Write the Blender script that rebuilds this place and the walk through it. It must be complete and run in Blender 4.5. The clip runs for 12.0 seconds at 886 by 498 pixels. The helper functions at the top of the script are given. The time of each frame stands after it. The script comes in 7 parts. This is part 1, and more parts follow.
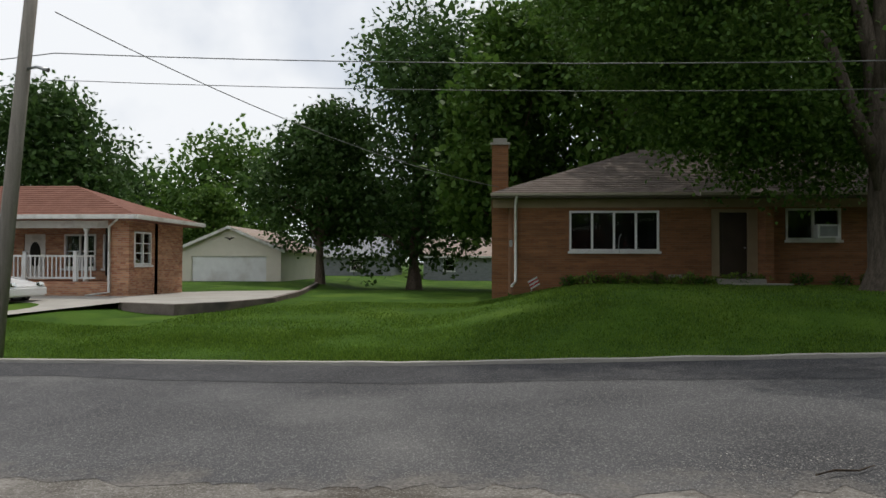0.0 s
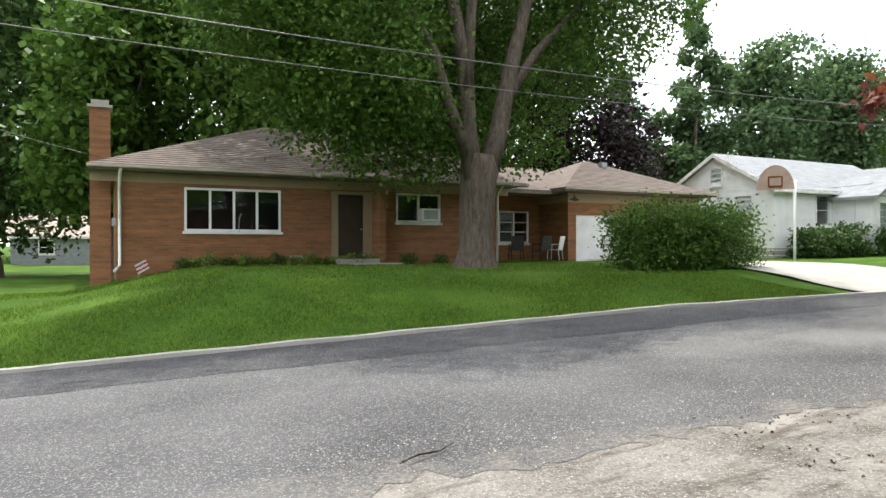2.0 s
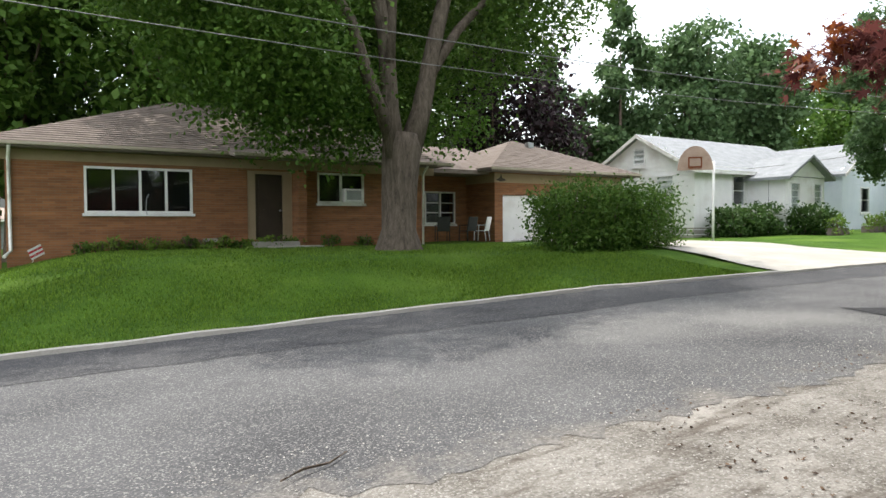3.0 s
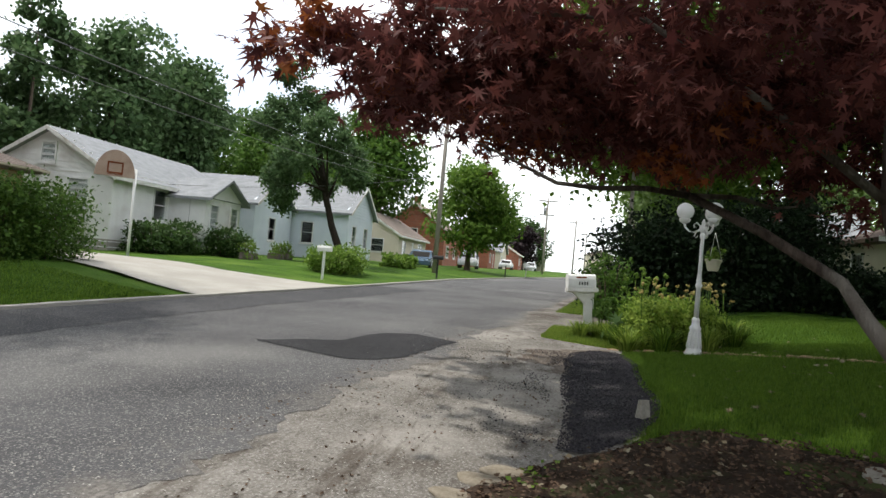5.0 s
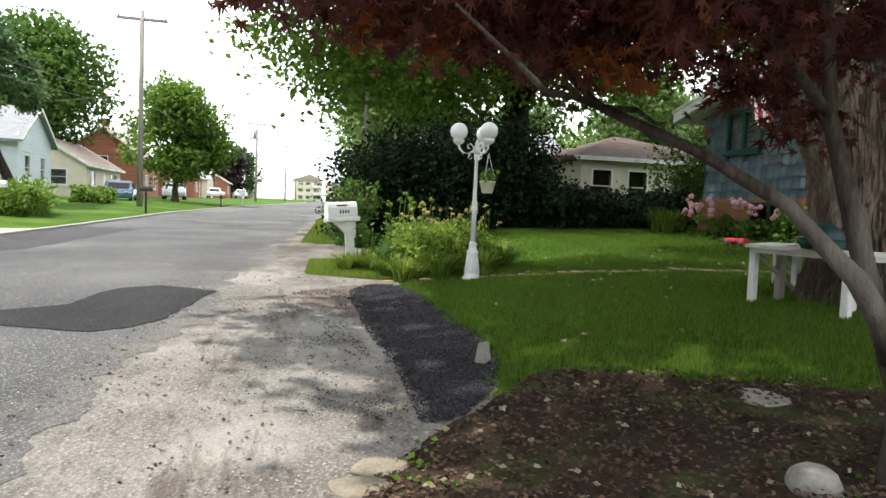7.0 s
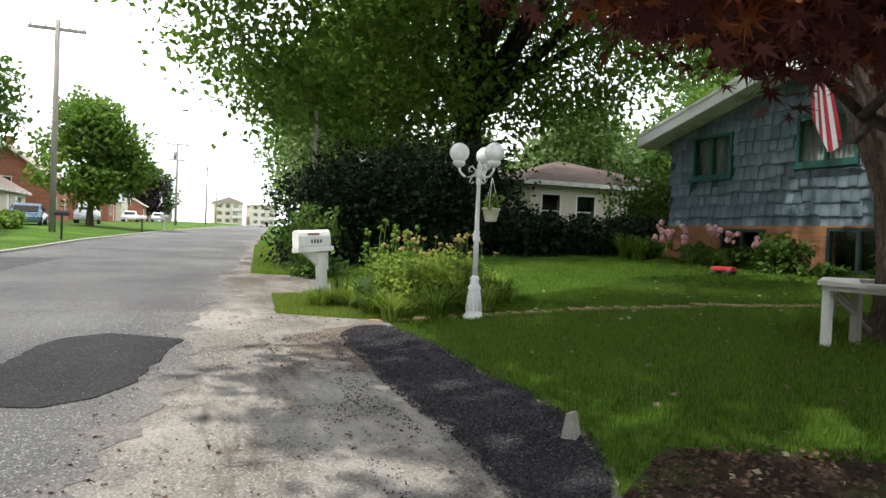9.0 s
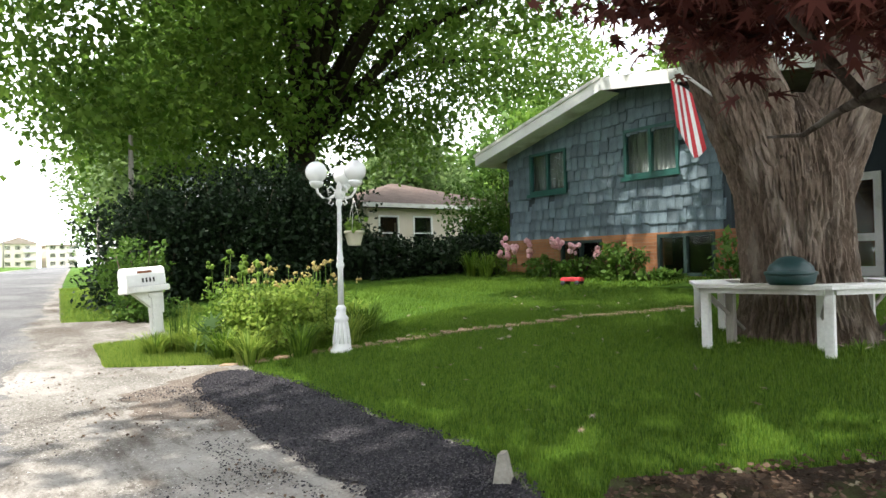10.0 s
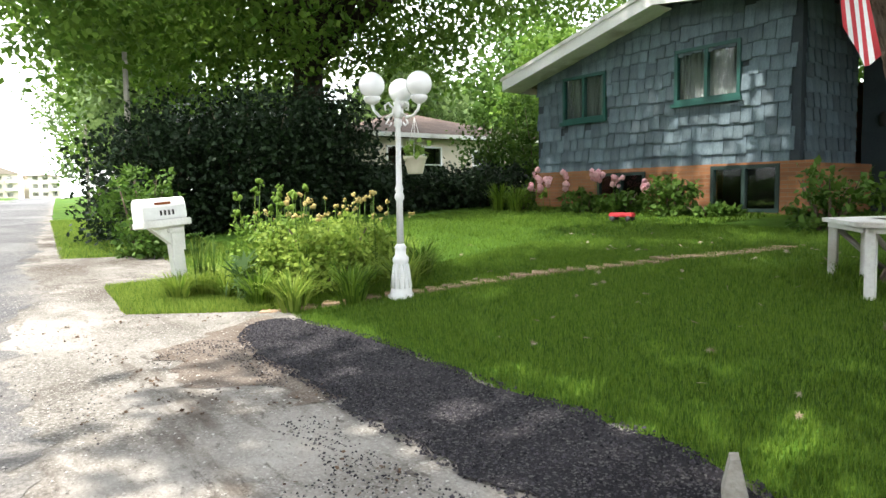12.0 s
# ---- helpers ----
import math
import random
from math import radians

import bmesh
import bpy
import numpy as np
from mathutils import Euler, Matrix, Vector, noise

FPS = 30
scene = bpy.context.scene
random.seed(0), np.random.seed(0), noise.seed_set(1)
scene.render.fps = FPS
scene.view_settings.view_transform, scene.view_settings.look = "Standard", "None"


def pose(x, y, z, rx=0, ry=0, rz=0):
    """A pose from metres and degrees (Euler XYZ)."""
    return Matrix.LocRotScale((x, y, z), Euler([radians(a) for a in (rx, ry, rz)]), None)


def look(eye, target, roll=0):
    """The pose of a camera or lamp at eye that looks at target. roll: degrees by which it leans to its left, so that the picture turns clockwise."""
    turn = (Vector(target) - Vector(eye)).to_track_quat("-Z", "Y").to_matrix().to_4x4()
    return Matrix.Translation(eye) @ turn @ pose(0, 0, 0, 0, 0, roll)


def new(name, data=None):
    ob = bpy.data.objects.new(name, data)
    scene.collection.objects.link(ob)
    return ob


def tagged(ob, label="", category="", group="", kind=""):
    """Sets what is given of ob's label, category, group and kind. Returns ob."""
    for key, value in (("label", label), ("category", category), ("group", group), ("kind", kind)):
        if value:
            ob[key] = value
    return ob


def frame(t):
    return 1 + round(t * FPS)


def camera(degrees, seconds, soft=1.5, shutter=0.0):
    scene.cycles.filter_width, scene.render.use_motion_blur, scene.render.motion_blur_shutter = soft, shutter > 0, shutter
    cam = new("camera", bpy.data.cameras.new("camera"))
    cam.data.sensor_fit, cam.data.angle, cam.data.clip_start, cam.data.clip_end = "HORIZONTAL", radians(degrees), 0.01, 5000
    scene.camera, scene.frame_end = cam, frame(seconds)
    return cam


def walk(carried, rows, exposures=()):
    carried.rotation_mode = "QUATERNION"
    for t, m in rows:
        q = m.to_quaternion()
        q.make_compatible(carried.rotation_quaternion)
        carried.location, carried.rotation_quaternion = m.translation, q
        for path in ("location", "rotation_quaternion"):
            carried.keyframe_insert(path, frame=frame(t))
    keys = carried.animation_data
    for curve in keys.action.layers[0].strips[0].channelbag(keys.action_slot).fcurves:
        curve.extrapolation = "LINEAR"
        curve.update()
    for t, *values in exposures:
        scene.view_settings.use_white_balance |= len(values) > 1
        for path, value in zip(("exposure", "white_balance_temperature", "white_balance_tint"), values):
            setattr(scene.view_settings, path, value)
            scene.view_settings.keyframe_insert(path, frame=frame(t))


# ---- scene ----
cam = camera(66.7, 12.0)
PATH = [
    (0, (1.659, 0.663, 1.503), (1.52, 2.658, 1.545), 0.2),
    (0.5, (1.68, 0.599, 1.506), (1.845, 2.59, 1.601), 4.3),
    (1, (1.599, 0.841, 1.496), (1.977, 2.805, 1.525), 2.3),
    (1.5, (1.848, 1.073, 1.498), (2.422, 2.988, 1.527), 2.9),
    (2, (2.194, 1.431, 1.499), (3.088, 3.22, 1.487), 0.0),
    (2.5, (2.528, 1.759, 1.474), (3.502, 3.506, 1.463), 0.9),
    (2.7, (2.59, 1.774, 1.502), (3.57, 3.516, 1.454), 0.1),
    (4.3, (3.541, 2.483, 1.541), (5.278, 3.474, 1.552), 5.2),
    (4.5, (3.675, 2.579, 1.551), (5.474, 3.453, 1.566), 6.1),
    (5, (4.067, 2.783, 1.546), (6.031, 3.161, 1.594), 5.2),
    (5.5, (4.326, 2.991, 1.527), (6.326, 2.959, 1.507), 4.9),
    (6, (4.607, 3.246, 1.542), (6.599, 3.094, 1.454), 4.3),
    (6.5, (4.934, 3.489, 1.543), (6.895, 3.114, 1.422), 2.7),
    (7, (5.251, 3.688, 1.562), (7.19, 3.209, 1.444), 2.4),
    (7.2, (5.391, 3.763, 1.539), (7.33, 3.272, 1.524), 2.7),
    (8.8, (6.528, 4.334, 1.618), (8.425, 3.71, 1.527), 2.1),
    (9, (6.639, 4.377, 1.614), (8.514, 3.681, 1.574), 2.3),
    (9.5, (7.037, 4.475, 1.615), (8.708, 3.378, 1.579), -0.9),
    (10, (7.406, 4.516, 1.603), (9.047, 3.373, 1.64), -1.3),
    (10.5, (7.795, 4.5, 1.578), (9.393, 3.307, 1.422), 0.6),
    (11, (8.191, 4.559, 1.595), (9.71, 3.285, 1.33), -0.8),
    (11.5, (8.562, 4.551, 1.576), (10.086, 3.29, 1.279), -3.9),
    (12, (8.906, 4.597, 1.6), (10.523, 3.431, 1.44), -0.9),
]
walk(cam, [(t, look(eye, target, roll)) for t, eye, target, roll in PATH],
     [(0, -1.15), (0.5, -0.5), (1.0, -0.05), (1.5, 0.5), (2.7, 0.5), (4.3, -0.4), (5.0, -0.25), (5.5, 0.2), (6.5, 0.5), (7.2, 0.5), (8.8, 0.3), (9.5, 0.7), (10.0, 1.1), (10.5, 1.2), (12.0, 1.3)])

# ---- world and sun ----
SUN_EL, SUN_AZ = radians(64), radians(14)      # azimuth from +y towards +x
world = bpy.data.worlds.new("sky")
scene.world = world
world.use_nodes = True
wn, wl = world.node_tree.nodes, world.node_tree.links
sky = wn.new("ShaderNodeTexSky")
sky.sky_type, sky.sun_disc, sky.sun_elevation, sky.sun_rotation = "NISHITA", False, SUN_EL, SUN_AZ
coord, cloud, ramp = wn.new("ShaderNodeTexCoord"), wn.new("ShaderNodeTexNoise"), wn.new("ShaderNodeMapRange")
cloud.inputs["Scale"].default_value, cloud.inputs["Detail"].default_value = 3.2, 7
ramp.inputs["From Min"].default_value, ramp.inputs["From Max"].default_value = 0.36, 0.56
ramp.inputs["To Min"].default_value, ramp.inputs["To Max"].default_value = 0.5, 1.0
mixs = wn.new("ShaderNodeMix")
mixs.data_type = "RGBA"
mixs.inputs["B"].default_value = (11.2, 11.5, 11.9, 1)
wl.new(coord.outputs["Generated"], cloud.inputs["Vector"])
wl.new(cloud.outputs["Fac"], ramp.inputs["Value"])
wl.new(ramp.outputs["Result"], mixs.inputs["Factor"])
wl.new(sky.outputs["Color"], mixs.inputs["A"])
wl.new(mixs.outputs["Result"], wn["Background"].inputs["Color"])
wn["Background"].inputs["Strength"].default_value = 0.18
sun = new("sun", bpy.data.lights.new("sun", "SUN"))
sun.data.energy, sun.data.angle, sun.data.color = 4.4, radians(0.7), (1, 0.95, 0.86)
sun.matrix_world = look((math.sin(SUN_AZ) * math.cos(SUN_EL) * 60, math.cos(SUN_AZ) * math.cos(SUN_EL) * 60, math.sin(SUN_EL) * 60), (0, 0, 0))

# ---- materials ----


def mat(name, a, b, rough=0.8, big=1.5, fine=40.0, bump=0.25, metal=0.0, c=None, stretch=(1, 1, 1), spread=0.0, speck=0.0):
    """Two scales of noise between colours a and b, c as sparse stains, fine relief; spread: brightness varied piece by piece."""
    m = bpy.data.materials.new(name)
    m.use_nodes = True
    n, l = m.node_tree.nodes, m.node_tree.links
    p = n["Principled BSDF"]
    tc, mp = n.new("ShaderNodeTexCoord"), n.new("ShaderNodeMapping")
    mp.inputs["Scale"].default_value = stretch
    l.new(tc.outputs["Object"], mp.inputs["Vector"])
    n1, n2 = n.new("ShaderNodeTexNoise"), n.new("ShaderNodeTexNoise")
    for k, s, d in ((n1, big, 4), (n2, fine, 3)):
        k.inputs["Scale"].default_value, k.inputs["Detail"].default_value = s, d
        l.new(mp.outputs["Vector"], k.inputs["Vector"])
    add = n.new("ShaderNodeMath")
    add.operation = "ADD"
    half = n.new("ShaderNodeMath")
    half.operation, half.inputs[1].default_value = "MULTIPLY", 0.8
    l.new(n2.outputs["Fac"], half.inputs[0])
    l.new(n1.outputs["Fac"], add.inputs[0])
    l.new(half.outputs[0], add.inputs[1])
    rg = n.new("ShaderNodeMapRange")
    rg.inputs["From Min"].default_value, rg.inputs["From Max"].default_value = 0.6, 1.2
    l.new(add.outputs[0], rg.inputs["Value"])
    mx = n.new("ShaderNodeMix")
    mx.data_type = "RGBA"
    mx.inputs["A"].default_value, mx.inputs["B"].default_value = (*a, 1), (*b, 1)
    l.new(rg.outputs["Result"], mx.inputs["Factor"])
    col = mx.outputs["Result"]
    if c:
        n3, r3, m3 = n.new("ShaderNodeTexNoise"), n.new("ShaderNodeMapRange"), n.new("ShaderNodeMix")
        n3.inputs["Scale"].default_value, n3.inputs["Detail"].default_value = big * 0.37, 6
        l.new(mp.outputs["Vector"], n3.inputs["Vector"])
        r3.inputs["From Min"].default_value, r3.inputs["From Max"].default_value = 0.52, 0.68
        l.new(n3.outputs["Fac"], r3.inputs["Value"])
        m3.data_type = "RGBA"
        m3.inputs["B"].default_value = (*c, 1)
        l.new(r3.outputs["Result"], m3.inputs["Factor"])
        l.new(col, m3.inputs["A"])
        col = m3.outputs["Result"]
    if speck:
        vo, rs, ms = n.new("ShaderNodeTexVoronoi"), n.new("ShaderNodeMapRange"), n.new("ShaderNodeMix")
        vo.inputs["Scale"].default_value = 85
        l.new(mp.outputs["Vector"], vo.inputs["Vector"])
        sp = n.new("ShaderNodeSeparateColor")
        l.new(vo.outputs["Color"], sp.inputs["Color"])
        rs.inputs["From Min"].default_value, rs.inputs["From Max"].default_value = 0.72, 1.0
        rs.inputs["To Max"].default_value = speck
        l.new(sp.outputs["Red"], rs.inputs["Value"])
        ms.data_type = "RGBA"
        ms.inputs["B"].default_value = (0.42, 0.41, 0.39, 1)
        l.new(rs.outputs["Result"], ms.inputs["Factor"])
        l.new(col, ms.inputs["A"])
        col = ms.outputs["Result"]
    if spread:
        oi, rr, hv = n.new("ShaderNodeObjectInfo"), n.new("ShaderNodeMapRange"), n.new("ShaderNodeHueSaturation")
        rr.inputs["To Min"].default_value, rr.inputs["To Max"].default_value = 1 - spread, 1 + spread
        l.new(oi.outputs["Random"], rr.inputs["Value"])
        l.new(rr.outputs["Result"], hv.inputs["Value"])
        l.new(col, hv.inputs["Color"])
        col = hv.outputs["Color"]
    l.new(col, p.inputs["Base Color"])
    p.inputs["Roughness"].default_value, p.inputs["Metallic"].default_value = rough, metal
    if rough > 0.84:      # dry, open-pored surfaces have hardly any sheen
        p.inputs["Specular IOR Level"].default_value = 0.12
    if bump:
        bp = n.new("ShaderNodeBump")
        bp.inputs["Strength"].default_value, bp.inputs["Distance"].default_value = bump, 0.02
        l.new(add.outputs[0], bp.inputs["Height"])
        l.new(bp.outputs["Normal"], p.inputs["Normal"])
    return m


def leaf_mat(name, a, b, through_light=0.35, rough=0.55):
    """Leaves: colour varied leaf by leaf, part of the light passes through."""
    m = bpy.data.materials.new(name)
    m.use_nodes = True
    n, l = m.node_tree.nodes, m.node_tree.links
    p, out = n["Principled BSDF"], n["Material Output"]
    ge, mx, tr, sh = n.new("ShaderNodeNewGeometry"), n.new("ShaderNodeMix"), n.new("ShaderNodeBsdfTranslucent"), n.new("ShaderNodeMixShader")
    mx.data_type = "RGBA"
    mx.inputs["A"].default_value, mx.inputs["B"].default_value = (*a, 1), (*b, 1)
    l.new(ge.outputs["Random Per Island"], mx.inputs["Factor"])
    l.new(mx.outputs["Result"], p.inputs["Base Color"])
    l.new(mx.outputs["Result"], tr.inputs["Color"])
    p.inputs["Roughness"].default_value = rough
    p.inputs["Specular IOR Level"].default_value = 0.18
    sh.inputs["Fac"].default_value = through_light
    l.new(p.outputs["BSDF"], sh.inputs[1])
    l.new(tr.outputs["BSDF"], sh.inputs[2])
    l.new(sh.outputs["Shader"], out.inputs["Surface"])
    return m


def brick_mat(name, a, b, mortar, width=0.215, row=0.075):
    m = bpy.data.materials.new(name)
    m.use_nodes = True
    n, l = m.node_tree.nodes, m.node_tree.links
    p = n["Principled BSDF"]
    tc, sp, cb, ad = n.new("ShaderNodeTexCoord"), n.new("ShaderNodeSeparateXYZ"), n.new("ShaderNodeCombineXYZ"), n.new("ShaderNodeMath")
    l.new(tc.outputs["Object"], sp.inputs[0])
    l.new(sp.outputs["X"], ad.inputs[0])
    l.new(sp.outputs["Y"], ad.inputs[1])
    l.new(ad.outputs[0], cb.inputs["X"])
    l.new(sp.outputs["Z"], cb.inputs["Y"])
    bt = n.new("ShaderNodeTexBrick")
    bt.inputs["Scale"].default_value, bt.inputs["Brick Width"].default_value, bt.inputs["Row Height"].default_value = 1, width, row
    bt.inputs["Mortar Size"].default_value, bt.inputs["Bias"].default_value = 0.006, -0.1
    bt.inputs["Color1"].default_value, bt.inputs["Color2"].default_value, bt.inputs["Mortar"].default_value = (*a, 1), (*b, 1), (*mortar, 1)
    l.new(cb.outputs[0], bt.inputs["Vector"])
    ns, mx = n.new("ShaderNodeTexNoise"), n.new("ShaderNodeMix")
    ns.inputs["Scale"].default_value, ns.inputs["Detail"].default_value = 1.1, 7
    mpb = n.new("ShaderNodeMapping")
    mpb.inputs["Scale"].default_value = (0.5, 0.5, 7)
    l.new(tc.outputs["Object"], mpb.inputs["Vector"])
    l.new(mpb.outputs["Vector"], ns.inputs["Vector"])
    mx.data_type, mx.blend_type = "RGBA", "MULTIPLY"
    mx.inputs["Factor"].default_value = 0.75
    l.new(bt.outputs["Color"], mx.inputs["A"])
    l.new(ns.outputs["Fac"], mx.inputs["B"])
    hs = n.new("ShaderNodeHueSaturation")
    hs.inputs["Value"].default_value = 1.65
    hs.inputs["Saturation"].default_value = 1.0
    l.new(mx.outputs["Result"], hs.inputs["Color"])
    l.new(hs.outputs["Color"], p.inputs["Base Color"])
    p.inputs["Roughness"].default_value = 0.9
    bp = n.new("ShaderNodeBump")
    bp.inputs["Strength"].default_value, bp.inputs["Distance"].default_value, bp.invert = 0.6, 0.01, True
    l.new(bt.outputs["Fac"], bp.inputs["Height"])
    l.new(bp.outputs["Normal"], p.inputs["Normal"])
    return m


def glass_mat(name):
    m = bpy.data.materials.new(name)
    m.use_nodes = True
    p = m.node_tree.nodes["Principled BSDF"]
    p.inputs["Base Color"].default_value = (0.75, 0.8, 0.8, 1)
    p.inputs["Transmission Weight"].default_value, p.inputs["Roughness"].default_value = 1.0, 0.02
    return m


ASPHALT = mat("asphalt", (0.05, 0.05, 0.054), (0.118, 0.117, 0.12), 0.88, 0.55, 60, 0.8, c=(0.155, 0.152, 0.15), speck=0.45)
REPAIR_ASPHALT = mat("repair_asphalt", (0.014, 0.014, 0.016), (0.032, 0.032, 0.035), 0.85, 1.2, 60, 0.6, speck=0.12)
DARK_ASPHALT = mat("fresh_asphalt", (0.009, 0.008, 0.011), (0.031, 0.029, 0.033), 0.9, 1.6, 80, 1.0, speck=0.2)
STRIP_ASPHALT = mat("strip_asphalt", (0.034, 0.034, 0.038), (0.07, 0.07, 0.074), 0.88, 1, 60, 0.6, speck=0.3)
GRAVEL = mat("gravel", (0.085, 0.075, 0.064), (0.25, 0.235, 0.215), 0.95, 1.3, 34, 1.0, c=(0.07, 0.058, 0.047), speck=0.5)
GRASS = mat("grass_soil", (0.024, 0.06, 0.006), (0.062, 0.125, 0.011), 0.95, 0.9, 48, 1.0, c=(0.085, 0.145, 0.018))
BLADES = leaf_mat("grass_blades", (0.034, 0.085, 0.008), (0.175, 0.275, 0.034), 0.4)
# brighter copy of BLADES: sunlight on the verge is put into the colour
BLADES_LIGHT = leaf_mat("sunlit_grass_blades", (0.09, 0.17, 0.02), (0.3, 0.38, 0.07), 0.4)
DIRT = mat("washed_dirt", (0.085, 0.066, 0.052), (0.17, 0.14, 0.118), 0.95, 2.2, 40, 0.9, c=(0.2, 0.175, 0.15), speck=0.25)
CONCRETE = mat("concrete", (0.30, 0.285, 0.255), (0.42, 0.40, 0.365), 0.9, 1.2, 35, 0.4, c=(0.33, 0.31, 0.28))
OLD_WALL = mat("retaining_wall", (0.14, 0.11, 0.10), (0.24, 0.2, 0.18), 0.9, 2, 25, 0.6, c=(0.09, 0.08, 0.075))
MULCH = mat("mulch", (0.022, 0.015, 0.011), (0.06, 0.041, 0.029), 0.95, 5, 60, 1.0, c=(0.06, 0.075, 0.025))
BRICK = brick_mat("orange_brick", (0.26, 0.112, 0.046), (0.19, 0.078, 0.033), (0.2, 0.13, 0.08), 0.3, 0.075)
BRICK_RED = brick_mat("red_brick", (0.36, 0.12, 0.07), (0.28, 0.09, 0.055), (0.26, 0.2, 0.17))
BRICK_VARIED = brick_mat("varied_brick", (0.50, 0.27, 0.15), (0.30, 0.11, 0.06), (0.36, 0.29, 0.23))
ROOF = mat("grey_brown_shingles", (0.13, 0.105, 0.092), (0.225, 0.19, 0.17), 0.95, 2, 14, 0.6, stretch=(1, 1, 3))
ROOF_RED = mat("red_brown_shingles", (0.16, 0.075, 0.055), (0.24, 0.12, 0.09), 0.95, 2, 14, 0.6, stretch=(1, 1, 3))
ROOF_BROWN = mat("brown_shingles", (0.075, 0.053, 0.044), (0.135, 0.1, 0.085), 0.95, 2, 14, 0.6, stretch=(1, 1, 3))
ROOF_GREY = mat("pale_grey_shingles", (0.2, 0.21, 0.22), (0.31, 0.32, 0.335), 0.95, 2, 14, 0.5, stretch=(1, 1, 3))
ROOF_TAN = mat("tan_roof", (0.30, 0.235, 0.20), (0.40, 0.33, 0.28), 0.95, 2, 14, 0.5)
WHITE = mat("white_paint", (0.70, 0.70, 0.69), (0.82, 0.82, 0.81), 0.6, 2, 30, 0.1, c=(0.62, 0.60, 0.57))
OFFWHITE = mat("weathered_white", (0.62, 0.61, 0.58), (0.80, 0.79, 0.76), 0.7, 4, 40, 0.25, c=(0.45, 0.42, 0.37))
GUTTER = mat("tan_gutter", (0.36, 0.31, 0.24), (0.46, 0.41, 0.33), 0.6, 3, 30, 0.1)
CREAM = mat("cream_siding", (0.60, 0.56, 0.46), (0.68, 0.63, 0.53), 0.7, 1.5, 30, 0.15)
BLUEWHITE = mat("pale_blue_siding", (0.58, 0.64, 0.70), (0.68, 0.73, 0.78), 0.7, 1.5, 30, 0.15)
TANWALL = mat("tan_siding", (0.58, 0.51, 0.41), (0.66, 0.59, 0.48), 0.8, 1.5, 30, 0.15)
TRIM = mat("tan_trim", (0.27, 0.2, 0.12), (0.34, 0.26, 0.165), 0.7, 2, 30, 0.15)
# near-black that stands in for the shade inside rooms and cars
DARK = mat("interior_shade", (0.02, 0.02, 0.02), (0.035, 0.033, 0.03), 0.9, 2, 20, 0)
DOORBROWN = mat("dark_brown_door", (0.03, 0.02, 0.014), (0.05, 0.032, 0.022), 0.5, 2, 30, 0.1)
CURTAIN = mat("pale_curtain", (0.2, 0.21, 0.21), (0.3, 0.31, 0.3), 0.9, 3, 20, 0.2, stretch=(6, 6, 0.5))
TEALTRIM = mat("teal_green_trim", (0.006, 0.055, 0.045), (0.012, 0.085, 0.068), 0.5, 3, 30, 0.1)
DARK_TEAL = mat("dark_green_frame", (0.006, 0.02, 0.017), (0.01, 0.03, 0.025), 0.6, 3, 30, 0.1)
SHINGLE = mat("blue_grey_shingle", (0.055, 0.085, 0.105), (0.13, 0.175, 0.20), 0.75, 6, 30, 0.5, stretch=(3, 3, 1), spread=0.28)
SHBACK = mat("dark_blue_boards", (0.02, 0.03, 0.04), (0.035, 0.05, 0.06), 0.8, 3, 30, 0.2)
BARK = mat("grey_brown_bark", (0.04, 0.03, 0.024), (0.2, 0.155, 0.12), 0.95, 4, 22, 1.0, stretch=(4, 4, 0.7))
BARK_OLD = mat("furrowed_old_bark", (0.05, 0.037, 0.028), (0.2, 0.15, 0.115), 0.95, 5, 30, 0.7, stretch=(2, 2, 0.6), c=(0.24, 0.2, 0.165))
# BARK darkened: shade over the big tree's trunk is put into the colour
BARK_DARK = mat("dark_bark", (0.018, 0.014, 0.011), (0.06, 0.047, 0.037), 0.95, 4, 22, 1.0, stretch=(4, 4, 0.7))
BARK_GREY = mat("pale_grey_bark", (0.045, 0.036, 0.028), (0.16, 0.132, 0.105), 0.95, 3, 16, 1.0, stretch=(4, 4, 0.7))
BARK_MAPLE = mat("smooth_maple_bark", (0.028, 0.021, 0.017), (0.1, 0.079, 0.066), 0.88, 3, 22, 0.8, stretch=(3, 3, 0.6), c=(0.17, 0.155, 0.135))
POLEWOOD = mat("grey_pole_wood", (0.22, 0.20, 0.175), (0.36, 0.33, 0.29), 0.9, 3, 40, 0.4, stretch=(5, 5, 0.4))
GLASS = glass_mat("window_glass")
CABLE = mat("weathered_cable", (0.10, 0.10, 0.10), (0.2, 0.2, 0.2), 0.6, 3, 40, 0.05)
METALG = mat("grey_metal", (0.30, 0.31, 0.32), (0.42, 0.43, 0.44), 0.4, 3, 40, 0.05, metal=0.8)
BLACK = mat("black_rubber", (0.015, 0.015, 0.016), (0.03, 0.03, 0.03), 0.7, 3, 40, 0.1)
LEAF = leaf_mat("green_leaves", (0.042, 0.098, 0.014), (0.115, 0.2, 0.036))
# LEAF brightened: the sun on these crowns is painted into the colour
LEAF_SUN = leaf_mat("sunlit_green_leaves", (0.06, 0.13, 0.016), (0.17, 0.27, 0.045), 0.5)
LEAF_DARK = leaf_mat("dark_green_leaves", (0.032, 0.072, 0.018), (0.085, 0.15, 0.04), 0.35)
LEAF_WILLOW = leaf_mat("grey_green_leaves", (0.09, 0.15, 0.05), (0.2, 0.28, 0.1), 0.45)
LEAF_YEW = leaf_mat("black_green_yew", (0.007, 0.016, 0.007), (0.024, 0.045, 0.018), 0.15)
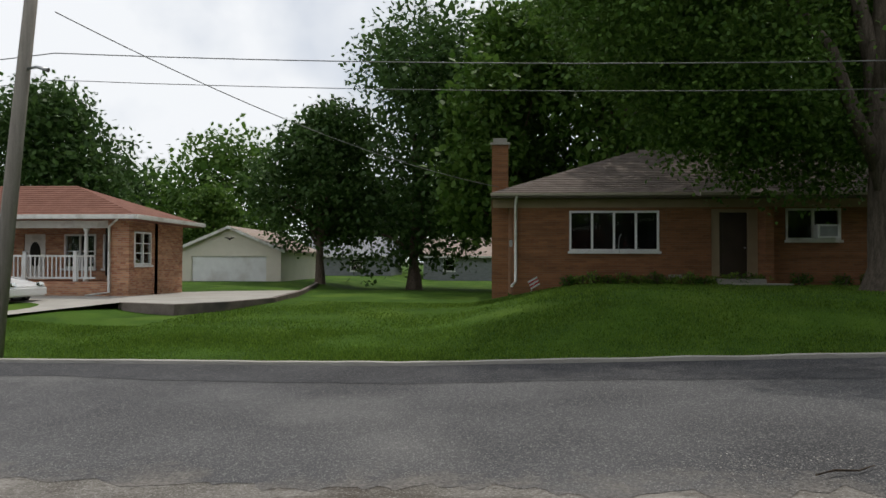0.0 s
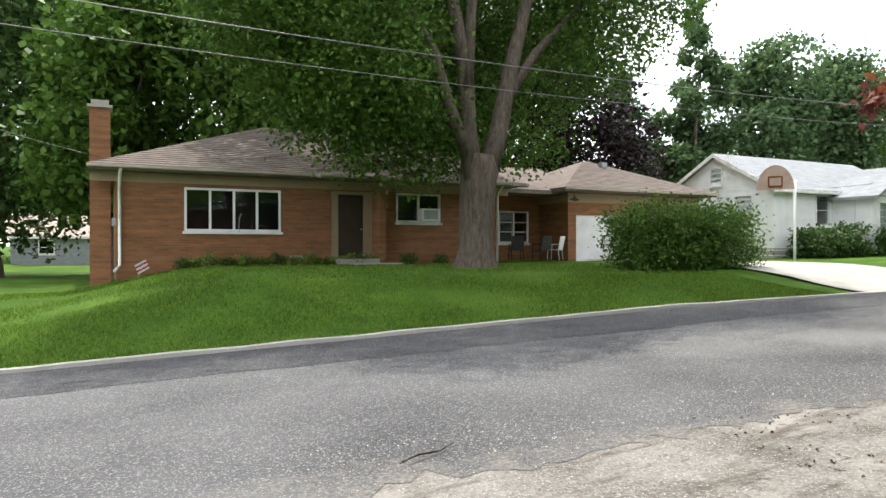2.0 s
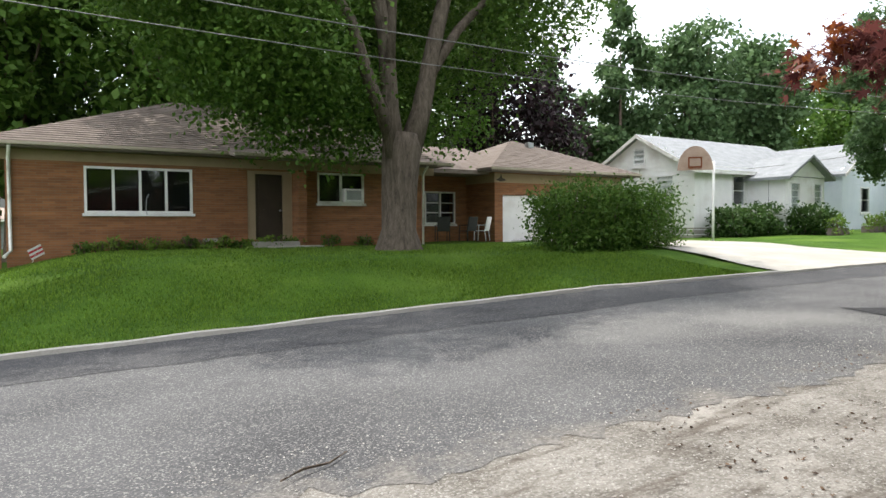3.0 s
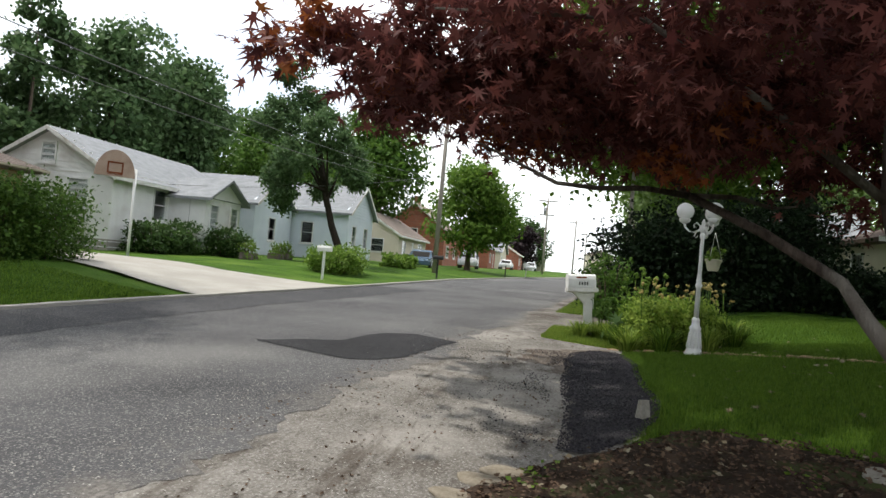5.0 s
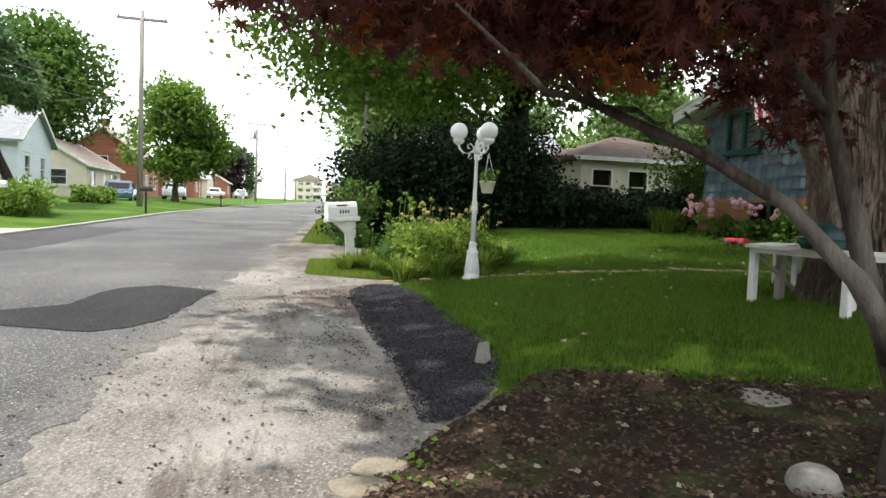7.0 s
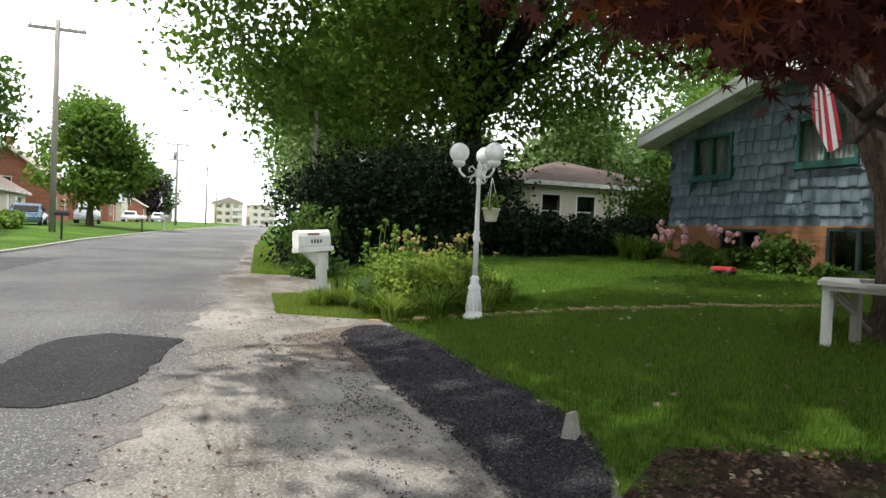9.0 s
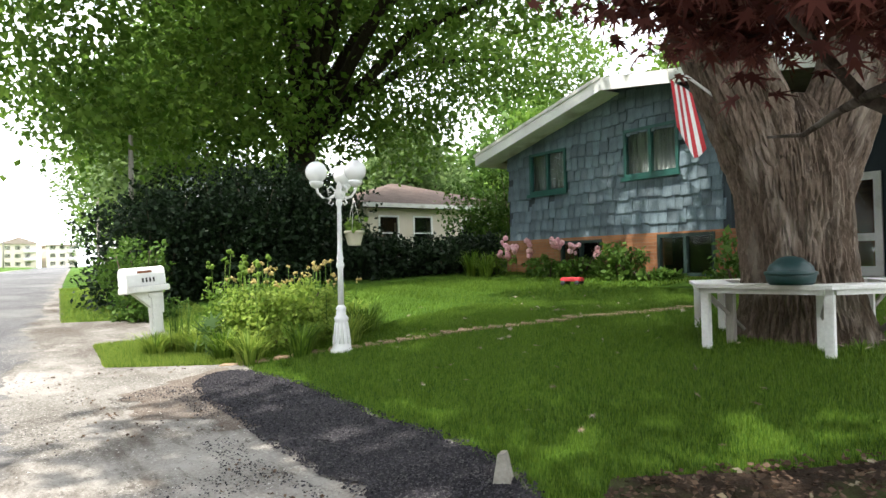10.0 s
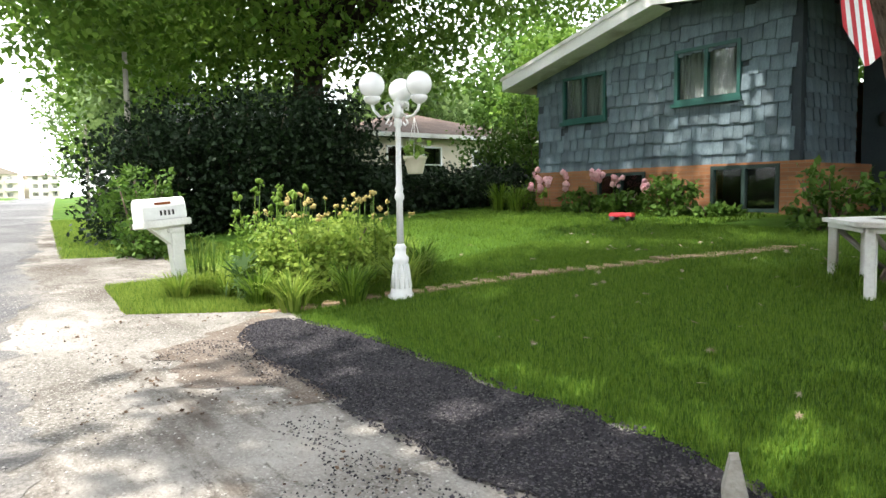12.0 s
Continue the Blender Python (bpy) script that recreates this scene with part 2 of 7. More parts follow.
LEAF_BLUE = leaf_mat("blue_green_needles", (0.06, 0.115, 0.045), (0.13, 0.205, 0.085), 0.35)
LEAF_LIGHT = leaf_mat("light_green_leaves", (0.09, 0.17, 0.022), (0.22, 0.33, 0.06))
LEAF_PERENNIAL = leaf_mat("yellow_green_foliage", (0.13, 0.22, 0.03), (0.34, 0.44, 0.09), 0.5)
LEAF_RED = leaf_mat("dark_red_leaves", (0.065, 0.02, 0.02), (0.2, 0.07, 0.06), 0.45)
LEAF_ORANGE = leaf_mat("orange_red_leaves", (0.18, 0.045, 0.02), (0.30, 0.10, 0.03), 0.42)
LEAF_PURPLE = leaf_mat("purple_black_leaves", (0.012, 0.008, 0.01), (0.035, 0.02, 0.024), 0.2)
LITTER = leaf_mat("leaf_litter", (0.035, 0.02, 0.014), (0.15, 0.1, 0.068), 0.1, 0.9)
PALE_LITTER = leaf_mat("pale_dry_leaves", (0.2, 0.16, 0.1), (0.38, 0.34, 0.25), 0.2, 0.8)
STONES = leaf_mat("loose_stones", (0.12, 0.11, 0.10), (0.45, 0.43, 0.40), 0.0, 0.9)


DARK_ASPHALT.node_tree.nodes["Principled BSDF"].inputs["Specular IOR Level"].default_value = 0.15


def worn_into(m, other, start, end):
    """Wears a street material into another's colours across the street, with a ragged, noisy border."""
    n, l = m.node_tree.nodes, m.node_tree.links
    p = n["Principled BSDF"]
    tc, dot, ns = n.new("ShaderNodeTexCoord"), n.new("ShaderNodeVectorMath"), n.new("ShaderNodeTexNoise")
    dot.operation = "DOT_PRODUCT"
    dot.inputs[1].default_value = (math.sin(radians(6.1)), math.cos(radians(6.1)), 0)
    l.new(tc.outputs["Object"], dot.inputs[0])
    l.new(tc.outputs["Object"], ns.inputs["Vector"])
    ns.inputs["Scale"].default_value, ns.inputs["Detail"].default_value, ns.inputs["Roughness"].default_value = 1.1, 12, 0.75
    mad = n.new("ShaderNodeMath")
    mad.operation, mad.inputs[1].default_value = "MULTIPLY_ADD", 3.4
    l.new(ns.outputs["Fac"], mad.inputs[0])
    l.new(dot.outputs["Value"], mad.inputs[2])
    rg = n.new("ShaderNodeMapRange")
    k = 8 * math.sin(radians(6.1)) + 11.45 * math.cos(radians(6.1)) + 1.7
    rg.inputs["From Min"].default_value, rg.inputs["From Max"].default_value = k + start, k + end
    l.new(mad.outputs[0], rg.inputs["Value"])
    mx, tone, tn, tr = n.new("ShaderNodeMix"), n.new("ShaderNodeMix"), n.new("ShaderNodeTexNoise"), n.new("ShaderNodeMapRange")
    tone.data_type = mx.data_type = "RGBA"
    tone.inputs["A"].default_value, tone.inputs["B"].default_value = (*other[0], 1), (*other[1], 1)
    tn.inputs["Scale"].default_value, tn.inputs["Detail"].default_value = 30, 6
    tr.inputs["From Min"].default_value, tr.inputs["From Max"].default_value = 0.35, 0.65
    l.new(tc.outputs["Object"], tn.inputs["Vector"])
    l.new(tn.outputs["Fac"], tr.inputs["Value"])
    l.new(tr.outputs["Result"], tone.inputs["Factor"])
    l.new(rg.outputs["Result"], mx.inputs["Factor"])
    l.new(p.inputs["Base Color"].links[0].from_socket, mx.inputs["A"])
    l.new(tone.outputs["Result"], mx.inputs["B"])
    l.new(mx.outputs["Result"], p.inputs["Base Color"])


def broken_up(m):
    """Breaks a verge into worn slabs: dirt drifted in streaks along the street, dark crumbs, pale washed patches."""
    n, l = m.node_tree.nodes, m.node_tree.links
    p = n["Principled BSDF"]
    tc = n.new("ShaderNodeTexCoord")
    col = p.inputs["Base Color"].links[0].from_socket
    for scale, squeeze, lo, hi, most, tint in ((0.55, (1, 1, 1), 0.5, 0.62, 0.75, (0.32, 0.3, 0.275)), (1.3, (0.45, 1.9, 1), 0.53, 0.64, 0.75, (0.075, 0.06, 0.048)), (9.0, (0.6, 1.3, 1), 0.58, 0.66, 0.7, (0.06, 0.05, 0.042)), (26.0, (1, 1, 1), 0.6, 0.68, 0.6, (0.05, 0.045, 0.04))):
        mp, ns, rg, mx = n.new("ShaderNodeMapping"), n.new("ShaderNodeTexNoise"), n.new("ShaderNodeMapRange"), n.new("ShaderNodeMix")
        mp.inputs["Rotation"].default_value, mp.inputs["Scale"].default_value = (0, 0, radians(6.1)), squeeze
        l.new(tc.outputs["Object"], mp.inputs["Vector"])
        ns.inputs["Scale"].default_value, ns.inputs["Detail"].default_value, ns.inputs["Roughness"].default_value = scale, 9, 0.68
        l.new(mp.outputs["Vector"], ns.inputs["Vector"])
        rg.inputs["From Min"].default_value, rg.inputs["From Max"].default_value, rg.inputs["To Max"].default_value = lo, hi, most
        l.new(ns.outputs["Fac"], rg.inputs["Value"])
        mx.data_type = "RGBA"
        mx.inputs["B"].default_value = (*tint, 1)
        l.new(rg.outputs["Result"], mx.inputs["Factor"])
        l.new(col, mx.inputs["A"])
        col = mx.outputs["Result"]
    l.new(col, p.inputs["Base Color"])


broken_up(GRAVEL)
worn_into(ASPHALT, ((0.12, 0.11, 0.1), (0.225, 0.21, 0.195)), -6.0, -6.7)
worn_into(GRAVEL, ((0.05, 0.048, 0.047), (0.12, 0.118, 0.115)), -6.2, -5.7)

# ---- the lie of the land: u runs along the street, v across it from the far kerb ----
EX, EY = math.cos(radians(-6.1)), math.sin(radians(-6.1))
U_KEYS = (-300, -60, -20, -8, 4, 19, 29, 50, 190, 600)
Z_KEYS = (-1.0, -0.8, -0.55, -0.30, 0.27, 0.6, 0.85, 1.12, 2.3, 3.0)
LAWN_U = (-60, -4.6, -3.8, -2.4, -0.6, 0.2, 0.9, 1.5, 2.05, 2.5, 3.4, 4.1, 5.5, 6.5, 7.8, 8.7, 9.0, 9.35, 11.6, 11.9, 15.5, 15.75, 30, 300)
LAWN_V = (-17, -17, -13, -9.4, -8.3, -7.9, -8.0, -8.2, -8.6, -9.0, -9.2, -9.2, -9.05, -8.97, -8.78, -8.8, -8.1, -7.32, -7.25, -8.4, -8.4, -6.75, -6.5, -6.4)
PATCH_U = (2.25, 2.75, 3.4, 4.1, 5.0, 6.0, 6.8, 7.6, 8.0, 8.25)      # the fresh asphalt fill: its lawn side and its street side
PATCH_LO = (-8.68, -9.02, -9.2, -9.21, -9.08, -9.0, -8.96, -8.8, -8.7, -8.55)
PATCH_HI = (-8.56, -8.52, -8.48, -8.37, -8.24, -8.18, -8.06, -8.1, -8.28, -8.5)
BED_U = (-3.6, -2.4, -0.6, 0.3, 0.9, 1.54, 2.05, 2.5, 2.95)      # the mulch bed: its street side and its lawn side
BED_HI = (-12.3, -9.4, -8.3, -7.95, -8.0, -8.2, -8.55, -9.0, -9.45)
BED_LO_U = (-3.6, -2, 1.2, 1.7, 2.1, 2.4, 2.85, 2.95)
BED_LO = (-13.2, -12.6, -11.9, -11.25, -10.8, -10.3, -9.65, -9.5)


def at_uv(u, v):
    return 8 + u * EX - v * EY, 11.45 + u * EY + v * EX


def to_uv(x, y):
    return (x - 8) * EX + (y - 11.45) * EY, -(x - 8) * EY + (y - 11.45) * EX


def ease(a, b, t):
    t = np.clip((np.asarray(t, float) - a) / (b - a), 0, 1)
    return t * t * (3 - 2 * t)


def road_z(u):
    return np.interp(u, U_KEYS, Z_KEYS)


def land_uv(u, v):
    u, v = np.asarray(u, float), np.asarray(v, float)
    z = road_z(u)
    k, r = ease(-9, -4, u), ease(8, 18, u)
    hl = ease(-22, -17, u)
    top = (0.24 * (1 - hl) * ease(2, 7, v) + hl * (-0.12 + 0.2 * ease(4, 12, v) - 0.33 * ease(20, 32, v))) * (1 - k) + 0.82 * k * (1 - r) + np.maximum(0.85, z + 0.25) * r
    far = z + (top - z) * ease(0.2, 6, v)
    a = np.maximum(-v, 0)
    near = z + 0.125 * (np.clip(a, 8.3, 12.5) - 8.3) * ease(8.3, 9.5, a) + 0.25 * ease(12.5, 19, a)
    return np.where(v > 0, far, near)


def land(x, y):
    return float(land_uv(*to_uv(x, y)))


def mesh_ob(name, verts, faces, material, parent=None, smooth=False):
    me = bpy.data.meshes.new(name)
    me.from_pydata([tuple(v) for v in verts], [], [tuple(f) for f in faces])
    me.materials.append(material)
    if smooth:
        me.shade_smooth()
    ob = new(name, me)
    if parent:
        ob.parent = parent
    return ob


def sheet(name, us, vfun0, vfun1, nv, lift, material, label, z_of=land_uv):
    """A strip of ground between two edges that are functions of u."""
    us = np.asarray(us, float)
    rows = np.linspace(0, 1, nv + 1)
    v0, v1 = vfun0(us), vfun1(us)
    uu = np.repeat(us[:, None], nv + 1, 1)
    vv = v0[:, None] * (1 - rows) + v1[:, None] * rows
    x, y = at_uv(uu, vv)
    z = z_of(uu, vv) + lift
    n = nv + 1
    faces = [(i * n + j, (i + 1) * n + j, (i + 1) * n + j + 1, i * n + j + 1) for i in range(len(us) - 1) for j in range(nv)]
    ob = mesh_ob(name, np.stack([x, y, z], -1).reshape(-1, 3), faces, material, smooth=True)
    return tagged(ob, label, kind="structure")


def wob(us, amp, freq, seed):
    return np.array([amp * noise.noise((u * freq, seed, 0.3)) for u in us])


def spaced(*spans):
    """Joined ranges (start, end, step)."""
    out = []
    for a, b, s in spans:
        out.extend(np.arange(a, b, s))
    return np.array(out + [spans[-1][1]])


# ---- ground, street, verges ----
gu = spaced((-700, -60, 40), (-60, -24, 4), (-24, 30, 0.5), (30, 70, 2), (70, 200, 10), (200, 900, 50))
gv = spaced((-600, -60, 40), (-60, -22, 3), (-22, 26, 0.4), (26, 70, 3), (70, 800, 50))
GU, GV = np.meshgrid(gu, gv, indexing="ij")
GZ = land_uv(GU, GV)
GZ = GZ - 0.07 * ((GV < -0.1) & (GV > -5.9)) - 0.05 * ((GV <= -5.9) & (GV > np.interp(GU, LAWN_U, LAWN_V) + 0.45))
bumps = np.array([0.04 * noise.noise((float(u) * 0.5, float(v) * 0.5, 0)) if abs(u) < 40 and abs(v) < 40 and v > 0.5 else 0 for u, v in zip(GU.ravel(), GV.ravel())])
GX, GY = at_uv(GU, GV)
nn = len(gv)
tagged(mesh_ob("ground", np.stack([GX.ravel(), GY.ravel(), GZ.ravel() + bumps], -1), [(i * nn + j, (i + 1) * nn + j, (i + 1) * nn + j + 1, i * nn + j + 1) for i in range(len(gu) - 1) for j in range(nn - 1)], GRASS, smooth=True), "mown green lawn over gently rolling ground", kind="structure")

ru = spaced((-200, -30, 8), (-30, -8, 0.35), (-8, 16, 0.08), (16, 40, 0.35), (40, 320, 6))
lawn_edge = lambda us: np.interp(us, LAWN_U, LAWN_V) + (wob(us, 0.08, 1.3, 7) + wob(us, 0.07, 6.0, 8)) * (np.abs(us) < 60)
near_edge = lambda us: -6.35 + wob(us, 0.3, 0.5, 2) + wob(us, 0.22, 2.2, 5) + wob(us, 0.16, 7.0, 6)
tagged(sheet("verge_gravel", ru, lawn_edge, lambda us: np.full_like(us, -5.7), 10, 0.012, GRAVEL, "pale worn gravel and broken concrete verge beside the street"), kind="structure")
sheet("road", ru, near_edge, lambda us: np.full_like(us, -0.02), 12, 0.016, ASPHALT, "worn grey asphalt street with coarse aggregate")
strip_edge = lambda us: -1.75 + wob(us, 0.35, 0.25, 9) + wob(us, 0.12, 2.2, 4)
sheet("asphalt_strip", spaced((-30, 19, 0.35)), strip_edge, lambda us: np.full_like(us, -0.05), 3, 0.021, STRIP_ASPHALT, "darker resurfaced asphalt strip along the kerb")
pu = spaced((4.6, 7.6, 0.06))
sheet("asphalt_patch", pu, lambda us: np.interp(us, (4.6, 5.1, 5.8, 7.25, 7.6), (-5.7, -6.15, -6.15, -6.25, -5.5)) + wob(us, 0.1, 4, 1), lambda us: np.interp(us, (4.6, 4.8, 5.05, 5.2, 5.6, 6.0, 6.9, 7.3, 7.6), (-5.5, -4.8, -4.05, -4.2, -4.5, -4.95, -4.92, -5.1, -5.4)) + wob(us, 0.07, 4, 3), 3, 0.024, REPAIR_ASPHALT, "darker asphalt repair with a ragged outline in the street")
qu = spaced((2.25, 8.25, 0.06))
sheet("fresh_patch", qu, lambda us: np.interp(us, PATCH_U, PATCH_LO) + wob(us, 0.07, 4, 11), lambda us: np.interp(us, PATCH_U, PATCH_HI) + wob(us, 0.1, 3, 12) + wob(us, 0.06, 9, 13), 6, 0.03, DARK_ASPHALT, "fresh black loose asphalt fill beside the lawn")
bu = spaced((-3.6, 2.95, 0.08))
du = spaced((5.6, 8.5, 0.06))
sheet("dirt_drift", du, lambda us: np.interp(us, PATCH_U, PATCH_HI) - 0.05, lambda us: np.interp(us, (5.6, 6.3, 7.2, 8.0, 8.5), (-8.1, -7.6, -7.35, -7.7, -8.4)) + wob(us, 0.3, 2.6, 21) + wob(us, 0.16, 9, 22), 4, 0.018, DIRT, "brown dirt washed over the gravel beside the fresh asphalt")
sheet("mulch_bed", bu, lambda us: np.interp(us, BED_LO_U, BED_LO) + wob(us, 0.12, 1.5, 14), lambda us: np.interp(us, BED_U, BED_HI) + wob(us, 0.1, 2, 15) + wob(us, 0.06, 7, 16), 10, 0.025, MULCH, "brown mulch bed with dead leaves under the maple")


def kerb():
    us = spaced((-60, -30, 2), (-30, 30, 0.4), (30, 120, 3))
    prof = ((-0.04, 0.01), (-0.03, 0.075), (0.07, 0.085), (0.1, 0.01))
    verts = []
    for u in us:
        w = 0.03 * noise.noise((u * 1.1, 3, 0))
        for dv, dz in prof:
            x, y = at_uv(u, dv + w)
            verts.append((x, y, road_z(u) + dz + 0.5 * w))
    n = len(prof)
    faces = [(i * n + j, (i + 1) * n + j, (i + 1) * n + j + 1, i * n + j + 1) for i in range(len(us) - 1) for j in range(n - 1)]
    tagged(mesh_ob("kerb", verts, faces, CONCRETE), "low pale concrete kerb at the lawn's edge", kind="structure")


kerb()


def drive(name, pts, lift, label):
    """A concrete drive: quads between two edges given as pairs of points."""
    verts, faces = [], []
    n = 9
    for (xa, ya), (xb, yb) in pts:
        for i in range(n):
            t = i / (n - 1)
            x, y = xa + (xb - xa) * t, ya + (yb - ya) * t
            verts.append((x, y, land(x, y) + lift))
    for i in range(len(pts) - 1):
        for j in range(n - 1):
            faces.append((i * n + j, i * n + j + 1, (i + 1) * n + j + 1, (i + 1) * n + j))
    return tagged(mesh_ob(name, verts, faces, CONCRETE), label, kind="structure")


def between(a, b, n):
    """n+1 rows between two rows of point pairs."""
    return [tuple((p[0] + (q[0] - p[0]) * i / n, p[1] + (q[1] - p[1]) * i / n) for p, q in zip(a, b)) for i in range(n + 1)]


drive("driveway", between(((17.4, 10.55), (25.0, 9.75)), ((18.6, 13.5), (23.6, 13.5)), 6)[:-1] + between(((18.6, 13.5), (23.6, 13.5)), ((20.2, 24.4), (25.6, 24.4)), 14), 0.05, "pale concrete driveway leading to the garage")

# ---- makers ----
rng = np.random.default_rng(5)


def box(bm, x0, x1, y0, y1, z0, z1, bevel=0.0):
    m = Matrix.LocRotScale(((x0 + x1) / 2, (y0 + y1) / 2, (z0 + z1) / 2), None, (abs(x1 - x0), abs(y1 - y0), abs(z1 - z0)))
    made = bmesh.ops.create_cube(bm, size=1, matrix=m)["verts"]
    if bevel:
        bmesh.ops.bevel(bm, geom=list({e for v in made for e in v.link_edges}), offset=bevel, segments=2, affect="EDGES")
    return bm


def slab(x0, x1, y0, y1, z0, z1, bevel=0.0):
    return box(bmesh.new(), x0, x1, y0, y1, z0, z1, bevel)


def tube(bm, pts, radii, n=10, rough=0.0, cap=True):
    """A tapered tube along points."""
    pts = [Vector(p) for p in pts]
    rings = []
    side = Vector((1, 0.13, 0.07))
    for i, p in enumerate(pts):
        d = (pts[min(i + 1, len(pts) - 1)] - pts[max(i - 1, 0)]).normalized()
        a = (side - side.dot(d) * d).normalized()
        b = d.cross(a)
        ring = []
        for k in range(n):
            w = 2 * math.pi * k / n
            r = radii[i] * (1 + rough * noise.noise((math.cos(w) * 2.2 + p.x, math.sin(w) * 2.2 + p.y, p.z * 0.7)))
            ring.append(bm.verts.new(p + (a * math.cos(w) + b * math.sin(w)) * r))
        rings.append(ring)
    for r0, r1 in zip(rings, rings[1:]):
        for k in range(n):
            f = bm.faces.new((r0[k], r0[(k + 1) % n], r1[(k + 1) % n], r1[k]))
            f.smooth = True
    if cap:
        bm.faces.new(rings[0][::-1])
        bm.faces.new(rings[-1])
    return bm


def lathe(bm, prof, n=16, at=(0, 0, 0)):
    """A turned body: profile of (radius, height)."""
    rings = [[bm.verts.new((at[0] + r * math.cos(2 * math.pi * k / n), at[1] + r * math.sin(2 * math.pi * k / n), at[2] + z)) for k in range(n)] for r, z in prof]
    for r0, r1 in zip(rings, rings[1:]):
        for k in range(n):
            bm.faces.new((r0[k], r0[(k + 1) % n], r1[(k + 1) % n], r1[k])).smooth = True
    bm.faces.new(rings[0][::-1])
    bm.faces.new(rings[-1])
    return bm


def ball(bm, c, r, n=16):
    bmesh.ops.create_uvsphere(bm, u_segments=n, v_segments=n // 2 + 2, radius=r, matrix=Matrix.Translation(c))
    for f in bm.faces:
        f.smooth = True
    return bm


def prism(bm, outline, y0, y1):
    """An outline of (x, z) drawn out from y0 to y1."""
    a, b = [bm.verts.new((x, y0, z)) for x, z in outline], [bm.verts.new((x, y1, z)) for x, z in outline]
    n = len(outline)
    for k in range(n):
        bm.faces.new((a[k], a[(k + 1) % n], b[(k + 1) % n], b[k]))
    bm.faces.new(a[::-1])
    bm.faces.new(b)
    return bm


def part(name, bm, material, parent, label=""):
    me = bpy.data.meshes.new(name)
    bmesh.ops.recalc_face_normals(bm, faces=bm.faces[:])
    bm.to_mesh(me)
    bm.free()
    me.materials.append(material)
    ob = new(name, me)
    ob.parent = parent
    if label:
        ob["label"] = label
    return ob


def thing(name, x, y, z, rz, label, category, group="", kind=""):
    ob = new(name)
    ob.empty_display_size = 0.2
    ob.matrix_world = pose(x, y, z, 0, 0, rz)
    return tagged(ob, label, category, group, kind)


# ---- houses ----


def wall_with_holes(length, z0, z1, thick, holes):
    """A wall along x from 0 with its outer face at y = 0, holes as (x0, x1, z0, z1)."""
    bm = bmesh.new()
    xs = sorted({0, length, *[h[0] for h in holes], *[h[1] for h in holes]})
    for a, b in zip(xs, xs[1:]):
        spans, z = [], z0
        for h in sorted((h for h in holes if h[0] < (a + b) / 2 < h[1]), key=lambda h: h[2]):
            spans.append((z, h[2]))
            z = h[3]
        spans.append((z, z1))
        for p, q in spans:
            if q - p > 0.01:
                box(bm, a, b, 0, thick, p, q)
    bmesh.ops.remove_doubles(bm, verts=bm.verts[:], dist=1e-4)
    return bm


def placed(bm, m):
    bmesh.ops.transform(bm, matrix=m, verts=bm.verts[:])
    return bm


def window(parent, m, x0, x1, z0, z1, panes=2, frame=None, curtain=False, bars=0, sill=True):
    """A window in a wall: frame, panes, sill, and a curtain where one shows."""
    frame = frame or WHITE
    w = 0.07
    win = part("window", placed(wall_with_holes(x1 - x0, z0, z1, 0.1, [(w + k * (x1 - x0 - w) / panes, (k + 1) * (x1 - x0 - w) / panes, z0 + w, z1 - w) for k in range(panes)]), m @ Matrix.Translation((x0, -0.03, 0))), frame, parent)
    for k in range(panes):
        a, b = x0 + w + k * (x1 - x0 - w) / panes, x0 + (k + 1) * (x1 - x0 - w) / panes
        pane = part("pane", placed(slab(a, b, 0.03, 0.036, z0 + w, z1 - w), m), GLASS, win)
        pane.visible_shadow = False
        for j in range(bars):
            zb = z0 + w + (j + 1) * (z1 - z0 - 2 * w) / (bars + 1)
            part("glazing_bar", placed(slab(a, b, 0.0, 0.028, zb - 0.02, zb + 0.02), m), frame, win)
    if sill:
        part("sill", placed(slab(x0 - 0.06, x1 + 0.06, -0.09, -0.032, z0 - 0.09, z0 - 0.003, 0.01), m), frame, win)
    if curtain:
        bm = bmesh.new()
        n = 36
        vs = [[bm.verts.new((x0 + (x1 - x0) * i / n, 0.16 + 0.025 * math.sin(i * 1.9), z)) for z in (z0 + 0.05, z1 - 0.03)] for i in range(n + 1)]
        for i in range(n):
            bm.faces.new((vs[i][0], vs[i + 1][0], vs[i + 1][1], vs[i][1]))
        part("curtain", placed(bm, m), CURTAIN, win)
    # added panel behind the panes, coloured as the room's shade
    part("room_shade_panel", placed(slab(x0 - 0.3, x1 + 0.3, 0.9, 0.92, z0 - 0.4, z1 + 0.3), m), DARK, win)
    return win


def hip_roof(x0, x1, y0, y1, z, ridge, thick=0.16):
    """Eaves rectangle and ridge ends ((xa, ya, za), (xb, yb, zb)); the fascia hangs below the eaves."""
    bm = bmesh.new()
    c = [bm.verts.new(p) for p in ((x0, y0, z), (x1, y0, z), (x1, y1, z), (x0, y1, z))]
    d = [bm.verts.new((v.co.x, v.co.y, z - thick)) for v in c]
    a, b = bm.verts.new(ridge[0]), bm.verts.new(ridge[1])
    bm.faces.new((c[0], c[1], b, a))
    bm.faces.new((c[1], c[2], b))
    bm.faces.new((c[2], c[3], a, b))
    bm.faces.new((c[3], c[0], a))
    for i in range(4):
        bm.faces.new((c[i], d[i], d[(i + 1) % 4], c[(i + 1) % 4]))
    bm.faces.new(d[::-1])
    return bm


